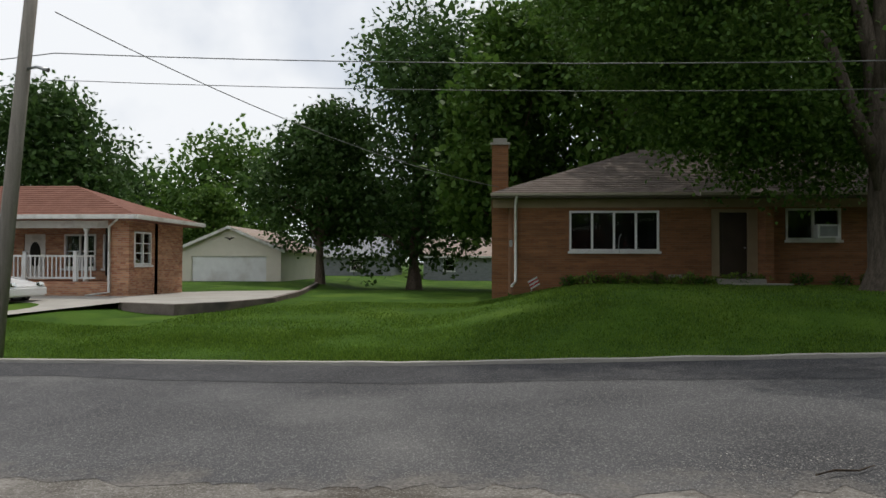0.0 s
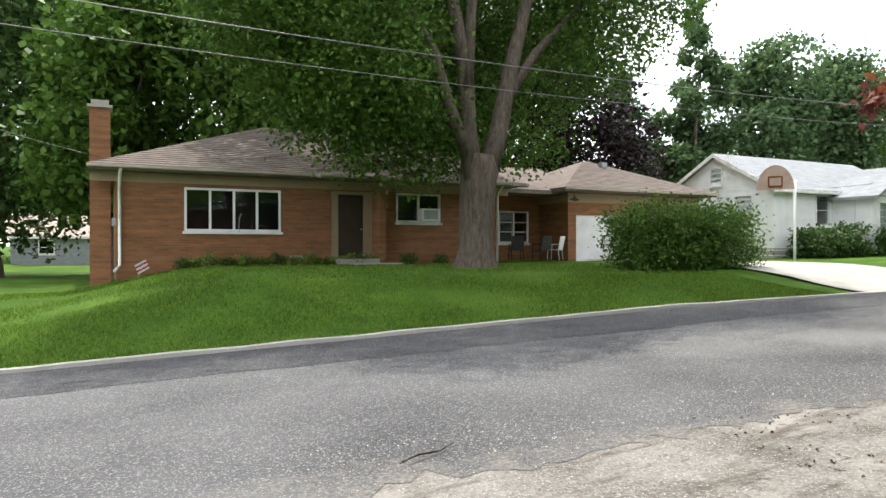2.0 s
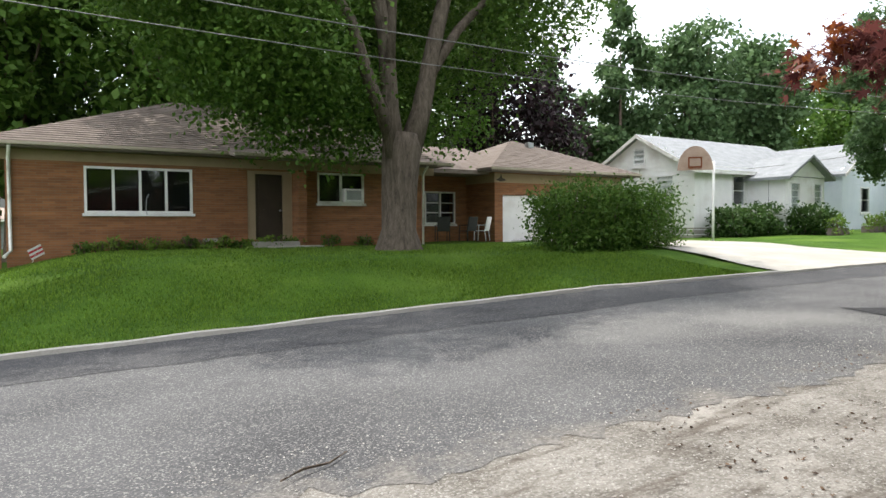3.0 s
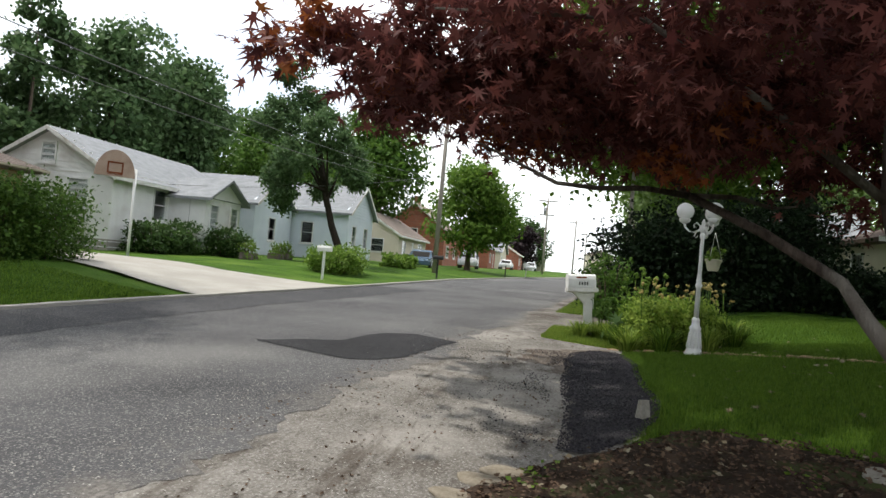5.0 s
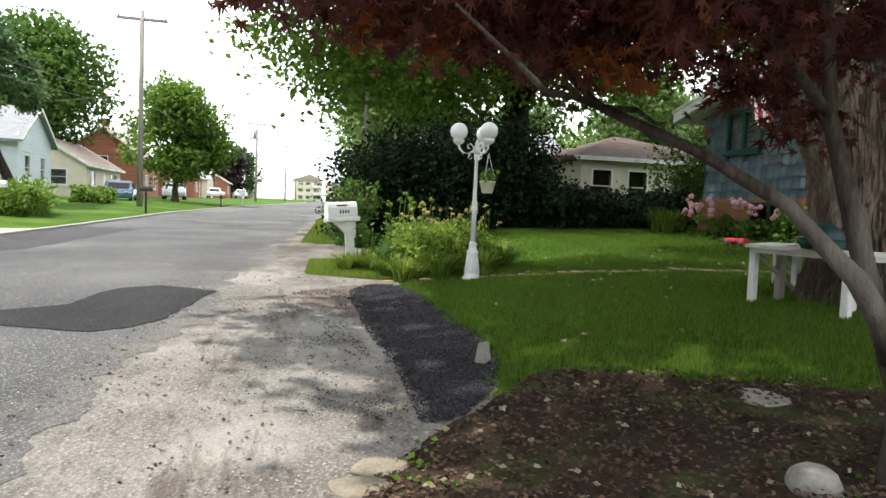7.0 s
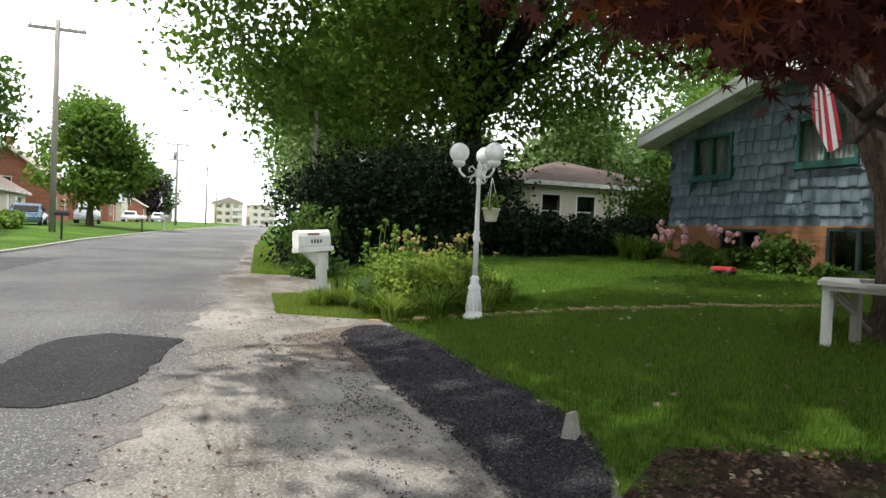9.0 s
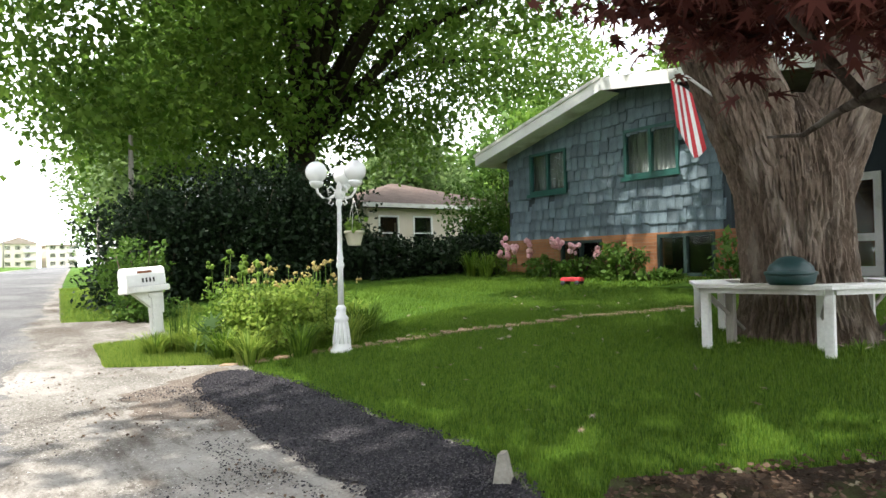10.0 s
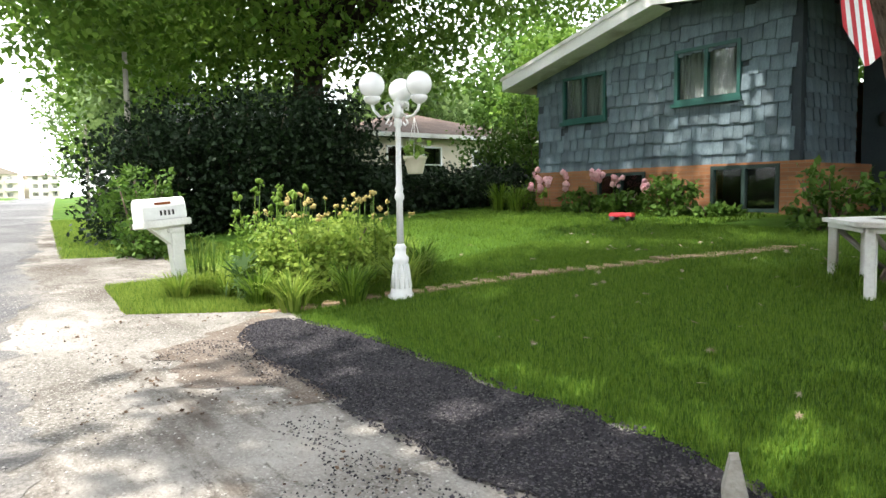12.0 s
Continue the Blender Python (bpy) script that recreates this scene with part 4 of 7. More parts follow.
courses(gr, -0.6, 8.1, -0.6, 3.2, 3.7, 3.9, 3.7, 4.95, 22, ROOF)
part("frieze_board", slab(-0.02, 7.52, -0.03, -0.004, 2.62, 3.0), TRIM, gar)
part("frieze_board", slab(-0.03, -0.004, 0.0, 7.3, 2.62, 3.0), TRIM, gar)
part("gutter", slab(-0.65, 8.15, -0.71, -0.61, 3.1, 3.2, 0.02), GUTTER, gar)
part("roof_vent", slab(3.95, 4.3, 2.6, 2.9, 4.55, 4.8, 0.02), METALG, gar)
part("downspout", tube(bmesh.new(), [(7.9, -0.6, 3.05), (7.6, -0.1, 2.7), (7.6, -0.08, -0.1)], [0.045] * 3, 8), OFFWHITE, gar)
opening(gar, ID, GD, "garage")
part("wall_ornament", prism(bmesh.new(), [(0.02, 2.72), (0.25, 2.82), (0.3, 2.95), (0.35, 2.82), (0.58, 2.72), (0.3, 2.66)], -0.06, -0.032), DOORBROWN, gar, "dark metal butterfly ornament")


def patio_chair(x, y, rz, material, label):
    t = thing("patio_chair", x, y, land(x, y) + 0.06, rz, label, "chair", "chairs on the patio")
    for sx in (-0.24, 0.24):
        part("leg", tube(bmesh.new(), [(sx, -0.24, 0), (sx, -0.22, 0.42), (sx, -0.2, 0.64)], [0.018] * 3, 6), material, t)
        part("leg", tube(bmesh.new(), [(sx, 0.28, 0), (sx, 0.22, 0.42), (sx, 0.34, 0.98)], [0.018] * 3, 6), material, t)
        part("armrest", slab(sx - 0.03, sx + 0.03, -0.24, 0.26, 0.63, 0.66, 0.01), material, t)
    part("seat", slab(-0.25, 0.25, -0.24, 0.24, 0.4, 0.43, 0.01), material, t)
    bm = slab(-0.25, 0.25, 0, 0.03, 0, 0.56, 0.01)
    part("backrest", bm, material, t).matrix_local = pose(0, 0.23, 0.43, -12)
    return t


patio_chair(16.9, 24.3, 160, BLACK, "dark metal patio chair with a mesh seat")
patio_chair(17.9, 24.0, 190, BLACK, "dark metal patio chair with a mesh seat")
patio_chair(18.8, 24.3, 215, WHITE, "white plastic garden chair on the patio")

# the garden flag and bed along the front wall
for i in range(14):
    px = 4.2 + i * 0.5 + rng.uniform(-0.1, 0.1)
    shrub(px, 23.7 + rng.uniform(-0.15, 0.15), 0.55, 0.5, rng.uniform(0.22, 0.5), LEAF_LIGHT if i % 3 else LEAF, "low leafy bedding plant along the brick wall", 260, 0.1, "bedding_plant", category="plant")
for px in (13.2, 14.0, 11.9):
    shrub(px, 23.6, 0.6, 0.5, 0.4, LEAF, "low leafy bedding plant along the brick wall", 240, 0.1, "bedding_plant", category="plant")

# hedge beside the garage door
for hx, hy, hw in ((15.95, 16.2, 2.1), (17.4, 16.0, 2.2), (18.8, 15.9, 2.2)):
    shrub(hx, hy, hw, 1.9, 2.0, LEAF, "dense green privet bush beside the driveway", 9000, 0.10, "privet_bush")

# ---- basketball hoop ----
bb = thing("basketball_hoop", 25.05, 17.95, land(25.05, 17.95), -50, "basketball hoop with a fan-shaped board on a white pole", "basketball hoop")
part("pole", tube(bmesh.new(), [(0, 0, -0.2), (0, 0, 3.05)], [0.05, 0.05], 10), WHITE, bb)
part("arm", tube(bmesh.new(), [(0, 0, 2.95), (-0.45, -0.02, 2.95)], [0.04, 0.04], 8), WHITE, bb)
fan = [(0.64 * math.cos(radians(a)), 0.0 + 0.92 * math.sin(radians(a))) for a in range(0, 181, 12)]
bd = part("backboard", prism(bmesh.new(), fan, -0.03, 0.0), mat("weathered_board", (0.3, 0.21, 0.165), (0.44, 0.34, 0.28), 0.85, 3, 30, 0.3), bb, "weathered tan fan-shaped backboard")
bd.matrix_local = pose(-0.66, -0.05, 2.72)
part("painted_square", wall_with_holes(0.5, 0, 0.4, 0.006, [(0.05, 0.45, 0.05, 0.35)]), LEAF_ORANGE, bd).matrix_local = pose(-0.25, -0.04, 0.1)
rimb = bmesh.new()
tube(rimb, [(0.22 * math.cos(a * 0.3927), -0.28 + 0.22 * math.sin(a * 0.3927), 0.06) for a in range(17)], [0.012] * 17, 6, cap=False)
part("rim", rimb, LEAF_ORANGE, bd)

# ---- the white house beyond the driveway ----
WHZ = 1.0
wh = simple_house(29.5, 22.2, WHZ, 0, 10.5, 6.4, 3.3, 1.75, WHITE, ROOF_GREY, "white clapboard bungalow with a pale grey gabled roof", holes=[(2.9, 3.9, 1.4, 2.9)], ridge="x", board=0.24)
gw = Matrix.Translation((0, 6.4, 0)) @ Matrix.Rotation(radians(-90), 4, "Z")
window(wh, gw @ Matrix.Translation((0, -0.06, 0)), 2.75, 3.55, 3.45, 4.4, panes=1, bars=2)
window(wh, gw @ Matrix.Translation((0, -0.06, 0)), 4.2, 5.3, 1.5, 2.9, panes=1, bars=1)
part("foundation", slab(-0.03, 10.53, -0.03, 6.43, -0.6, 0.35), CONCRETE, wh)
pg = part("porch", slab(4.1, 7.5, -2.0, -0.003, 0.35, 2.75), WHITE, wh, "projecting front porch with a gable")
part("porch_roof", gable_roof(2.2, 3.8, 7.8, 2.75, 5.8, 3.85, 0.3), ROOF_GREY, wh).matrix_local = pose(0, -2.1, 0)
part("gable", prism(bmesh.new(), [(4.0, 2.78), (7.6, 2.78), (5.8, 3.68)], -2.06, -2.0), WHITE, wh)
for a in (4.4, 6.4):
    window(wh, Matrix.Translation((0, -2.06, 0)), a, a + 0.8, 1.1, 2.5, panes=1, bars=3)
part("porch_steps", slab(5.0, 6.6, -3.2, -2.05, -0.5, 0.3, 0.02), CONCRETE, wh)
for sx, sy, sw in ((30.8, 20.9, 2.2), (32.5, 20.7, 2.2), (34.0, 19.2, 1.8)):
    shrub(sx, sy, sw, 1.8, 1.5, LEAF_DARK, "dark green foundation shrub in front of the white house", 2600, 0.16, "foundation_shrub")
for k, sx in enumerate((33.9, 36.9, 38.0)):
    shrub(sx, 17.9, 1.0, 0.8, 0.9, LEAF_LIGHT, "yellow-green potted plant on the front steps", 500, 0.12, "potted_plant", category="plant")
    part("planter", slab(-0.4, 0.4, -0.3, 0.3, -0.2, 0.3, 0.03), OLD_WALL, bpy.data.objects["potted_plant" if k == 0 else "potted_plant.%03d" % k])

# ---- houses further along ----
simple_house(47.4, 17.8, 1.2, 0, 5.6, 9.0, 3.5, 1.9, BLUEWHITE, ROOF_GREY, "pale blue clapboard house with a front gable", holes=[(1.0, 1.9, 1.0, 2.5), (3.6, 4.5, 1.0, 2.5)], side_holes=[(5.5, 6.4, 1.0, 2.5), (1.6, 2.5, 1.0, 2.5)], ridge="y", board=0.22)
simple_house(41.8, 21.8, 1.1, 0, 5.4, 8.0, 3.4, 1.7, BLUEWHITE, ROOF_GREY, "pale blue clapboard house behind a birch", holes=[(2.0, 3.0, 1.0, 2.5)], side_holes=[(5.6, 6.5, 1.2, 2.7)], ridge="y", board=0.22)
simple_house(60.5, 17.6, 1.3, 0, 11, 6.5, 2.7, 1.9, TANWALL, ROOF_TAN, "cream single-storey house with a brown roof", holes=[(1.3, 2.5, 0.9, 2.1), (5.0, 5.9, 0.1, 2.1, "door"), (7.5, 9.5, 0.9, 2.1)], side_holes=[(3.8, 5.0, 0.9, 2.1)], ridge="x")
simple_house(75, 16.4, 1.5, 0, 9, 7, 4.0, 2.6, BRICK_RED, ROOF_TAN, "red brick house with a steep white-edged front gable", holes=[(1.5, 3.0, 0.9, 2.2), (6.0, 7.3, 0.9, 2.2)], side_holes=[(2.9, 3.8, 2.6, 3.8)], ridge="x", chimney=(2.0, 3.5, 7.4))
simple_house(92, 13.6, 1.6, 0, 8, 7, 3.0, 2.2, BRICK_RED, ROOF_GREY, "small red brick house with a grey roof", holes=[(1.5, 3.0, 0.9, 2.1), (5.5, 6.5, 0.2, 2.2, "door")], side_holes=[(4, 5.2, 0.9, 2.1)], ridge="x")
for k in range(4):
    simple_house(106 + 15 * k, 13.5 - 1.6 * k, 1.7 + 0.1 * k, 0, 9, 9, 2.9, 2.6, (TANWALL, BRICK_RED, WHITE, TANWALL)[k], (ROOF_GREY, ROOF_TAN, ROOF_GREY, ROOF_TAN)[k], "small house far along the street", holes=[(1.5, 3.0, 0.9, 2.1), (5.5, 6.5, 0.2, 2.2, "door")], side_holes=[(4, 5.2, 0.9, 2.1)], ridge="x" if k % 2 else "y")
ap = thing("apartment_building", 290, -9, 2.5, 4, "three-storey tan apartment building closing the street", "building")
for k, (ox, w, h, r) in enumerate(((0, 11, 9, 2.2), (-14, 10, 8.4, 0.3))):
    m = Matrix.Translation((0, ox + 6, 0)) @ Matrix.Rotation(radians(-90), 4, "Z")
    hs = [(1.2 + c * 3.1, 2.9 + c * 3.1, 0.9 + s * 2.9, 2.3 + s * 2.9) for c in range(3) for s in range(3)]
    part("wall", placed(wall_with_holes(w, 0, h, 0.3, hs), m), TANWALL if k == 0 else CREAM, ap)
    part("wall", placed(slab(0, w, 0.35, 12, 0, h - 0.02), m), TANWALL, ap)
    for q in hs:
        part("window", placed(slab(q[0], q[1], 0.1, 0.14, q[2], q[3]), m), GLASS, ap)
    for s in range(1, 3):
        part("balcony", placed(slab(6.9, w - 0.4, -1.2, -0.01, s * 2.9 - 0.1, s * 2.9 + 0.9), m), OFFWHITE, ap)
    part("roof", placed(prism(bmesh.new(), [(-0.5, h), (w / 2, h + r), (w + 0.5, h), (w + 0.5, h - 0.3), (-0.5, h - 0.3)], -0.6, 12.5), m), ROOF_TAN, ap)

# ---- the red-roofed brick house with a porch, its drive and garage ----
RZ = 0.3
rh = thing("porch_house", -21.5, 24.4, RZ, 0, "brick bungalow with a red-brown hip roof and a white-railed porch", "house")
part("wall", wall_with_holes(10.0, -0.5, 2.75, 0.25, [(4.6, 5.5, 0.5, 2.3), (6.3, 7.6, 0.95, 2.3), (7.9, 9.1, 0.95, 2.3)]), BRICK_VARIED, rh).matrix_local = pose(0, 1.9, 0)
window(rh, Matrix.Translation((0, 1.9, 0)), 6.3, 7.6, 0.95, 2.3, panes=2, bars=1)
window(rh, Matrix.Translation((0, 1.9, 0)), 7.9, 9.1, 0.95, 2.3, panes=2, bars=1)
dd = part("door", slab(4.6, 5.5, 1.95, 2.0, 0.5, 2.3), OFFWHITE, rh)
part("oval_glass", placed(ball(bmesh.new(), (0, 0, 0), 0.5, 16), Matrix.Translation((5.05, 1.93, 1.5)) @ Matrix.Diagonal((0.45, 0.05, 1, 1))), DARK, dd)
sm = Matrix.Translation((10.0, 0, 0)) @ Matrix.Rotation(radians(90), 4, "Z")
part("wall", placed(wall_with_holes(4.3, -0.5, 2.75, 0.25, [(0.35, 1.6, 1.1, 2.35)]), sm), BRICK_VARIED, rh)
window(rh, sm, 0.35, 1.6, 1.1, 2.35, panes=2, bars=2)
part("wall", slab(9.2, 9.748, 0.0, 0.25, -0.5, 2.75), BRICK_VARIED, rh)
part("wall", slab(0, 9.7, 4.05, 4.3, -0.5, 2.75), BRICK_VARIED, rh)
part("wall", slab(-0.25, -0.002, 0, 4.3, -0.5, 2.75), BRICK_VARIED, rh)
rr = part("roof", hip_roof(-0.7, 10.6, -0.6, 5.0, 2.88, ((3.2, 2.2, 4.25), (6.6, 2.2, 4.25))), ROOF_RED, rh)
courses(rr, -0.7, 10.6, -0.6, 2.88, 3.2, 6.6, 2.2, 4.25, 14, ROOF_RED)
part("gutter", slab(-0.7, 10.6, -0.72, -0.61, 2.74, 2.9, 0.02), OFFWHITE, rh)
part("gutter", slab(10.61, 10.72, -0.7, 5.0, 2.74, 2.9, 0.02), OFFWHITE, rh)
part("porch_beam", slab(0, 9.2, 0.0, 0.2, 2.45, 2.72), OFFWHITE, rh)
part("porch_base", slab(4.0, 9.198, 0.0, 1.9, -0.5, 0.48), BRICK_VARIED, rh)
part("post", lathe(bmesh.new(), [(0.1, 0.48), (0.1, 0.6), (0.06, 0.7), (0.07, 1.6), (0.06, 2.3), (0.1, 2.38), (0.1, 2.45)], 12, (8.3, 0.12, 0)), WHITE, rh)
part("downspout", tube(bmesh.new(), [(9.9, -0.6, 2.75), (9.3, -0.1, 2.5), (9.3, -0.08, 0.1), (8.6, -0.4, -0.02)], [0.05] * 4, 8), OFFWHITE, rh)
rail = thing("porch_railing", -17.4, 24.45, RZ + 0.48, 0, "white porch railing with square balusters", "railing")
for px in (0.0, 1.9, 3.85):
    part("post", slab(px - 0.07, px + 0.07, -0.07, 0.07, 0, 1.05, 0.01), WHITE, rail)
    part("post_cap", slab(px - 0.09, px + 0.09, -0.09, 0.09, 1.052, 1.1, 0.02), WHITE, rail)
for z in (0.1, 0.9):
    part("rail", slab(-0.9, 4.6, -0.04, 0.04, z, z + 0.07), WHITE, rail)
me_b = None
for k in range(33):
    b = part("baluster", slab(-0.02, 0.02, -0.02, 0.02, 0.172, 0.898), WHITE, rail) if me_b is None else new("baluster", me_b)
    me_b = b.data
    b.parent = rail
    b.matrix_local = pose(-0.85 + k * 0.165, 0, 0)
fg = simple_house(-19.2, 44.6, -0.25, 0, 7.0, 9.0, 2.75, 1.45, CREAM, ROOF_TAN, "cream clapboard double garage with a white door", holes=[(0.9, 6.0, 0.0, 2.15, "garage")], ridge="y", board=0.2)
part("eagle_ornament", prism(bmesh.new(), [(3.1, 3.4), (3.35, 3.34), (3.5, 3.22), (3.65, 3.34), (3.9, 3.4), (3.65, 3.44), (3.5, 3.36), (3.35, 3.44)], -0.08, -0.03), DOORBROWN, fg)
bm = bmesh.new()
tops = ((-9.6, 20.6), (-7.6, 19.9), (-6.6, 21.2), (-5.9, 24.0), (-6.6, 30.0), (-9, 42))
for (xa, ya), (xb, yb) in zip(tops, tops[1:]):
    a, b, c, d = (xa, ya, -0.4), (xb, yb, -0.4), (xb, yb, 0.26), (xa, ya, 0.26)
    vs = [bm.verts.new(p) for p in (a, b, c, d)]
    ve = [bm.verts.new((p[0] - 0.25, p[1] + 0.25, p[2])) for p in (a, b, c, d)]
    bm.faces.new(vs)
    bm.faces.new(ve[::-1])
    bm.faces.new((vs[3], vs[2], ve[2], ve[3]))
rw = tagged(mesh_ob("retaining_wall", [v.co[:] for v in bm.verts], [[v.index for v in f.verts] for f in (bm.verts.index_update() or bm.faces)], OLD_WALL), "dark stained retaining wall along the raised drive", kind="structure")
bm.free()
dv = [(-30, 17.0, 0.2), (-13.5, 14.2, -0.42), (-11.5, 18.2, 0.05), (-9.7, 20.8, 0.26), (-7.7, 20.1, 0.265), (-6.75, 21.4, 0.265), (-6.05, 24.1, 0.26), (-6.75, 30.1, 0.2), (-9.2, 42, -0.1), (-11, 44.7, -0.2), (-19.5, 44.7, -0.2), (-20, 32.2, 0.2), (-30, 24, 0.28)]
tagged(mesh_ob("side_driveway", dv, [(0, 1, 2), (0, 2, 12), (2, 3, 12), (3, 4, 5), (3, 5, 6), (3, 6, 12), (6, 11, 12), (6, 7, 11), (7, 8, 11), (8, 10, 11), (8, 9, 10)], CONCRETE), "pale concrete drive up to the cream garage", kind="structure")


# ---- vehicles ----
def car(x, y, z, rz, length, height, paint, label, wagon=False, category="car"):
    t = thing("car", x, y, z, rz, label, category)
    L, H, W = length / 2, height, 0.88
    hood = 0.52 * H + 0.12
    if wagon:
        side = [(-L, 0.35), (-L, hood), (-L + 0.15, H * 0.62), (-L + 0.35, H), (L * 0.15, H), (L * 0.42, hood + 0.1), (L * 0.92, hood - 0.05), (L, 0.6), (L, 0.32)]
    else:
        side = [(-L, 0.4), (-L + 0.05, hood - 0.05), (-L * 0.62, hood + 0.05), (-L * 0.32, H), (L * 0.12, H), (L * 0.48, hood), (L * 0.88, hood - 0.18), (L, 0.6), (L, 0.3)]
    bm = prism(bmesh.new(), side, -W, W)
    for v in bm.verts:
        if v.co.z > hood + 0.02:
            v.co.y *= 0.78
    bmesh.ops.bevel(bm, geom=bm.edges[:], offset=0.05, segments=2, affect="EDGES")
    part("body", bm, paint, t)
    zt, zb = H - 0.1, hood + 0.06
    for s in (-1, 1):
        xs = ((-L + 0.3, -L * 0.5), (-L * 0.46, -0.02), (0.02, L * 0.28)) if wagon else ((-L * 0.45, -0.04), (0.02, L * 0.34))
        for a, b in xs:
            sl = 0.0 if wagon else 0.16
            bm = bmesh.new()
            q = [(a - (sl if a < -0.3 else 0), zb), (b + (0.2 if b > 0.1 else 0), zb), (b - (0.12 if b > 0.1 else 0), zt), (a + (0.2 if a < -0.3 and not wagon else 0), zt)]
            vs = [bm.verts.new((px, s * (W * 0.995 if pz < zb + 0.01 else W * 0.8), pz)) for px, pz in q]
            bm.faces.new(vs)
            part("side_window", bm, DARK, t)
        part("headlight", placed(ball(bmesh.new(), (0, 0, 0), 0.13, 12), Matrix.Translation((L - 0.08, s * 0.62, 0.66)) @ Matrix.Diagonal((0.6, 1.3, 0.7, 1))), GLASS, t)
        part("tail_light", slab(-L - 0.02, -L + 0.06, s * 0.62 - 0.1, s * 0.62 + 0.1, 0.7, 0.95, 0.02), LEAF_RED, t)
        part("mirror", slab(L * 0.3, L * 0.42, s * (W + 0.02), s * (W + 0.14), hood + 0.02, hood + 0.16, 0.03), paint, t)
        for px in (-L * 0.6, L * 0.62):
            wheel = part("wheel", placed(lathe(bmesh.new(), [(0.2, -0.1), (0.31, -0.1), (0.33, -0.06), (0.33, 0.06), (0.31, 0.1), (0.2, 0.1)], 20), Matrix.Translation((px, s * (W - 0.08), 0.33)) @ Matrix.Rotation(radians(90), 4, "X")), BLACK, t)
            part("rim", placed(lathe(bmesh.new(), [(0.05, -0.112), (0.2, -0.108), (0.2, 0.108), (0.05, 0.112)], 14), Matrix.Translation((px, s * (W - 0.08), 0.33)) @ Matrix.Rotation(radians(90), 4, "X")), METALG, wheel)
    part("windscreen", placed(slab(-0.02, 0.02, -0.62, 0.62, 0, 0.55), Matrix.Translation((L * 0.44 + 0.02, 0, hood + 0.06)) @ Matrix.Rotation(radians(-52), 4, "Y")), DARK, t)
    return t


CARWHITE = mat("white_car_paint", (0.72, 0.72, 0.72), (0.78, 0.78, 0.78), 0.15, 2, 30, 0)
CARBLUE = mat("blue_car_paint", (0.06, 0.10, 0.15), (0.08, 0.13, 0.18), 0.2, 2, 30, 0)
CARSILVER = mat("silver_car_paint", (0.5, 0.51, 0.52), (0.58, 0.58, 0.6), 0.2, 2, 30, 0)
car(-15.0, 20.7, 0.12, 0, 4.7, 1.42, CARWHITE, "white saloon car parked on the drive")
car(52.5, 13.6, 1.12, 185, 4.6, 1.42, CARBLUE, "dark blue saloon car parked beside the street")
car(67.5, 12.4, 1.4, 185, 4.8, 1.75, CARSILVER, "silver sport utility vehicle parked on a drive", True)
car(101, 12.0, 1.75, 180, 4.5, 1.4, CARWHITE, "white car parked far along the street")
car(118, 9.5, 1.95, 180, 4.5, 1.4, CARSILVER, "pale car parked far along the street")
car(44, -1.5, 1.25, 170, 4.7, 1.75, CARWHITE, "white sport utility vehicle parked beside the hedge", True)


# ---- poles and wires ----
def pole(x, y, h, label, arm=True, r=0.15, lean=0.0, can=False):
    t = thing("utility_pole", x, y, land(x, y), 0, label, "utility pole", "poles along the street")
    part("pole", tube(bmesh.new(), [(0, 0, -0.3), (lean * 0.5, 0, h / 2), (lean, 0, h)], [r, r * 0.85, r * 0.68], 12, 0.05), POLEWOOD, t)
    if arm:
        c = part("crossarm", slab(lean - 0.06, lean + 0.06, -1.2, 1.2, h - 0.5, h - 0.36, 0.01), POLEWOOD, t)
        for yy in (-1.1, -0.5, 0.5, 1.1):
            part("insulator", lathe(bmesh.new(), [(0.03, h - 0.36), (0.05, h - 0.3), (0.03, h - 0.2)], 8, (lean, yy, 0)), OFFWHITE, c)
    if can:
        part("transformer", lathe(bmesh.new(), [(0.2, h - 2.1), (0.24, h - 2.05), (0.24, h - 1.3), (0.18, h - 1.2)], 12, (lean + 0.3, 0.25, 0)), METALG, t)
        part("crossarm", slab(lean - 0.06, lean + 0.06, -0.9, 0.9, h - 2.3, h - 2.16), POLEWOOD, t)
    return t


pole(-8.4, 13.7, 9.6, "weathered wooden utility pole with a street-light arm", False, 0.16, 0.9)
lp = bpy.data.objects["utility_pole"]
part("bracket", tube(bmesh.new(), [(0.55, 0, 5.9), (0.9, -0.1, 5.92), (1.15, -0.1, 5.85)], [0.03, 0.03, 0.05], 8), METALG, lp)
pole(42.6, 10.6, 9.9, "grey wooden utility pole beside the street", True, 0.15)
pole(91, 6.4, 9.8, "wooden utility pole with a transformer", True, 0.15, 0, True)
pole(123, 2.6, 9.6, "wooden utility pole far along the street", True)
pole(160, 0, 9.6, "wooden utility pole far along the street", True)
pole(27.2, 1.0, 4.6, "plain pale pole rising from the shrubs", False, 0.09)
pole(45, -0.6, 4.4, "plain pale pole rising from the shrubs", False, 0.09)


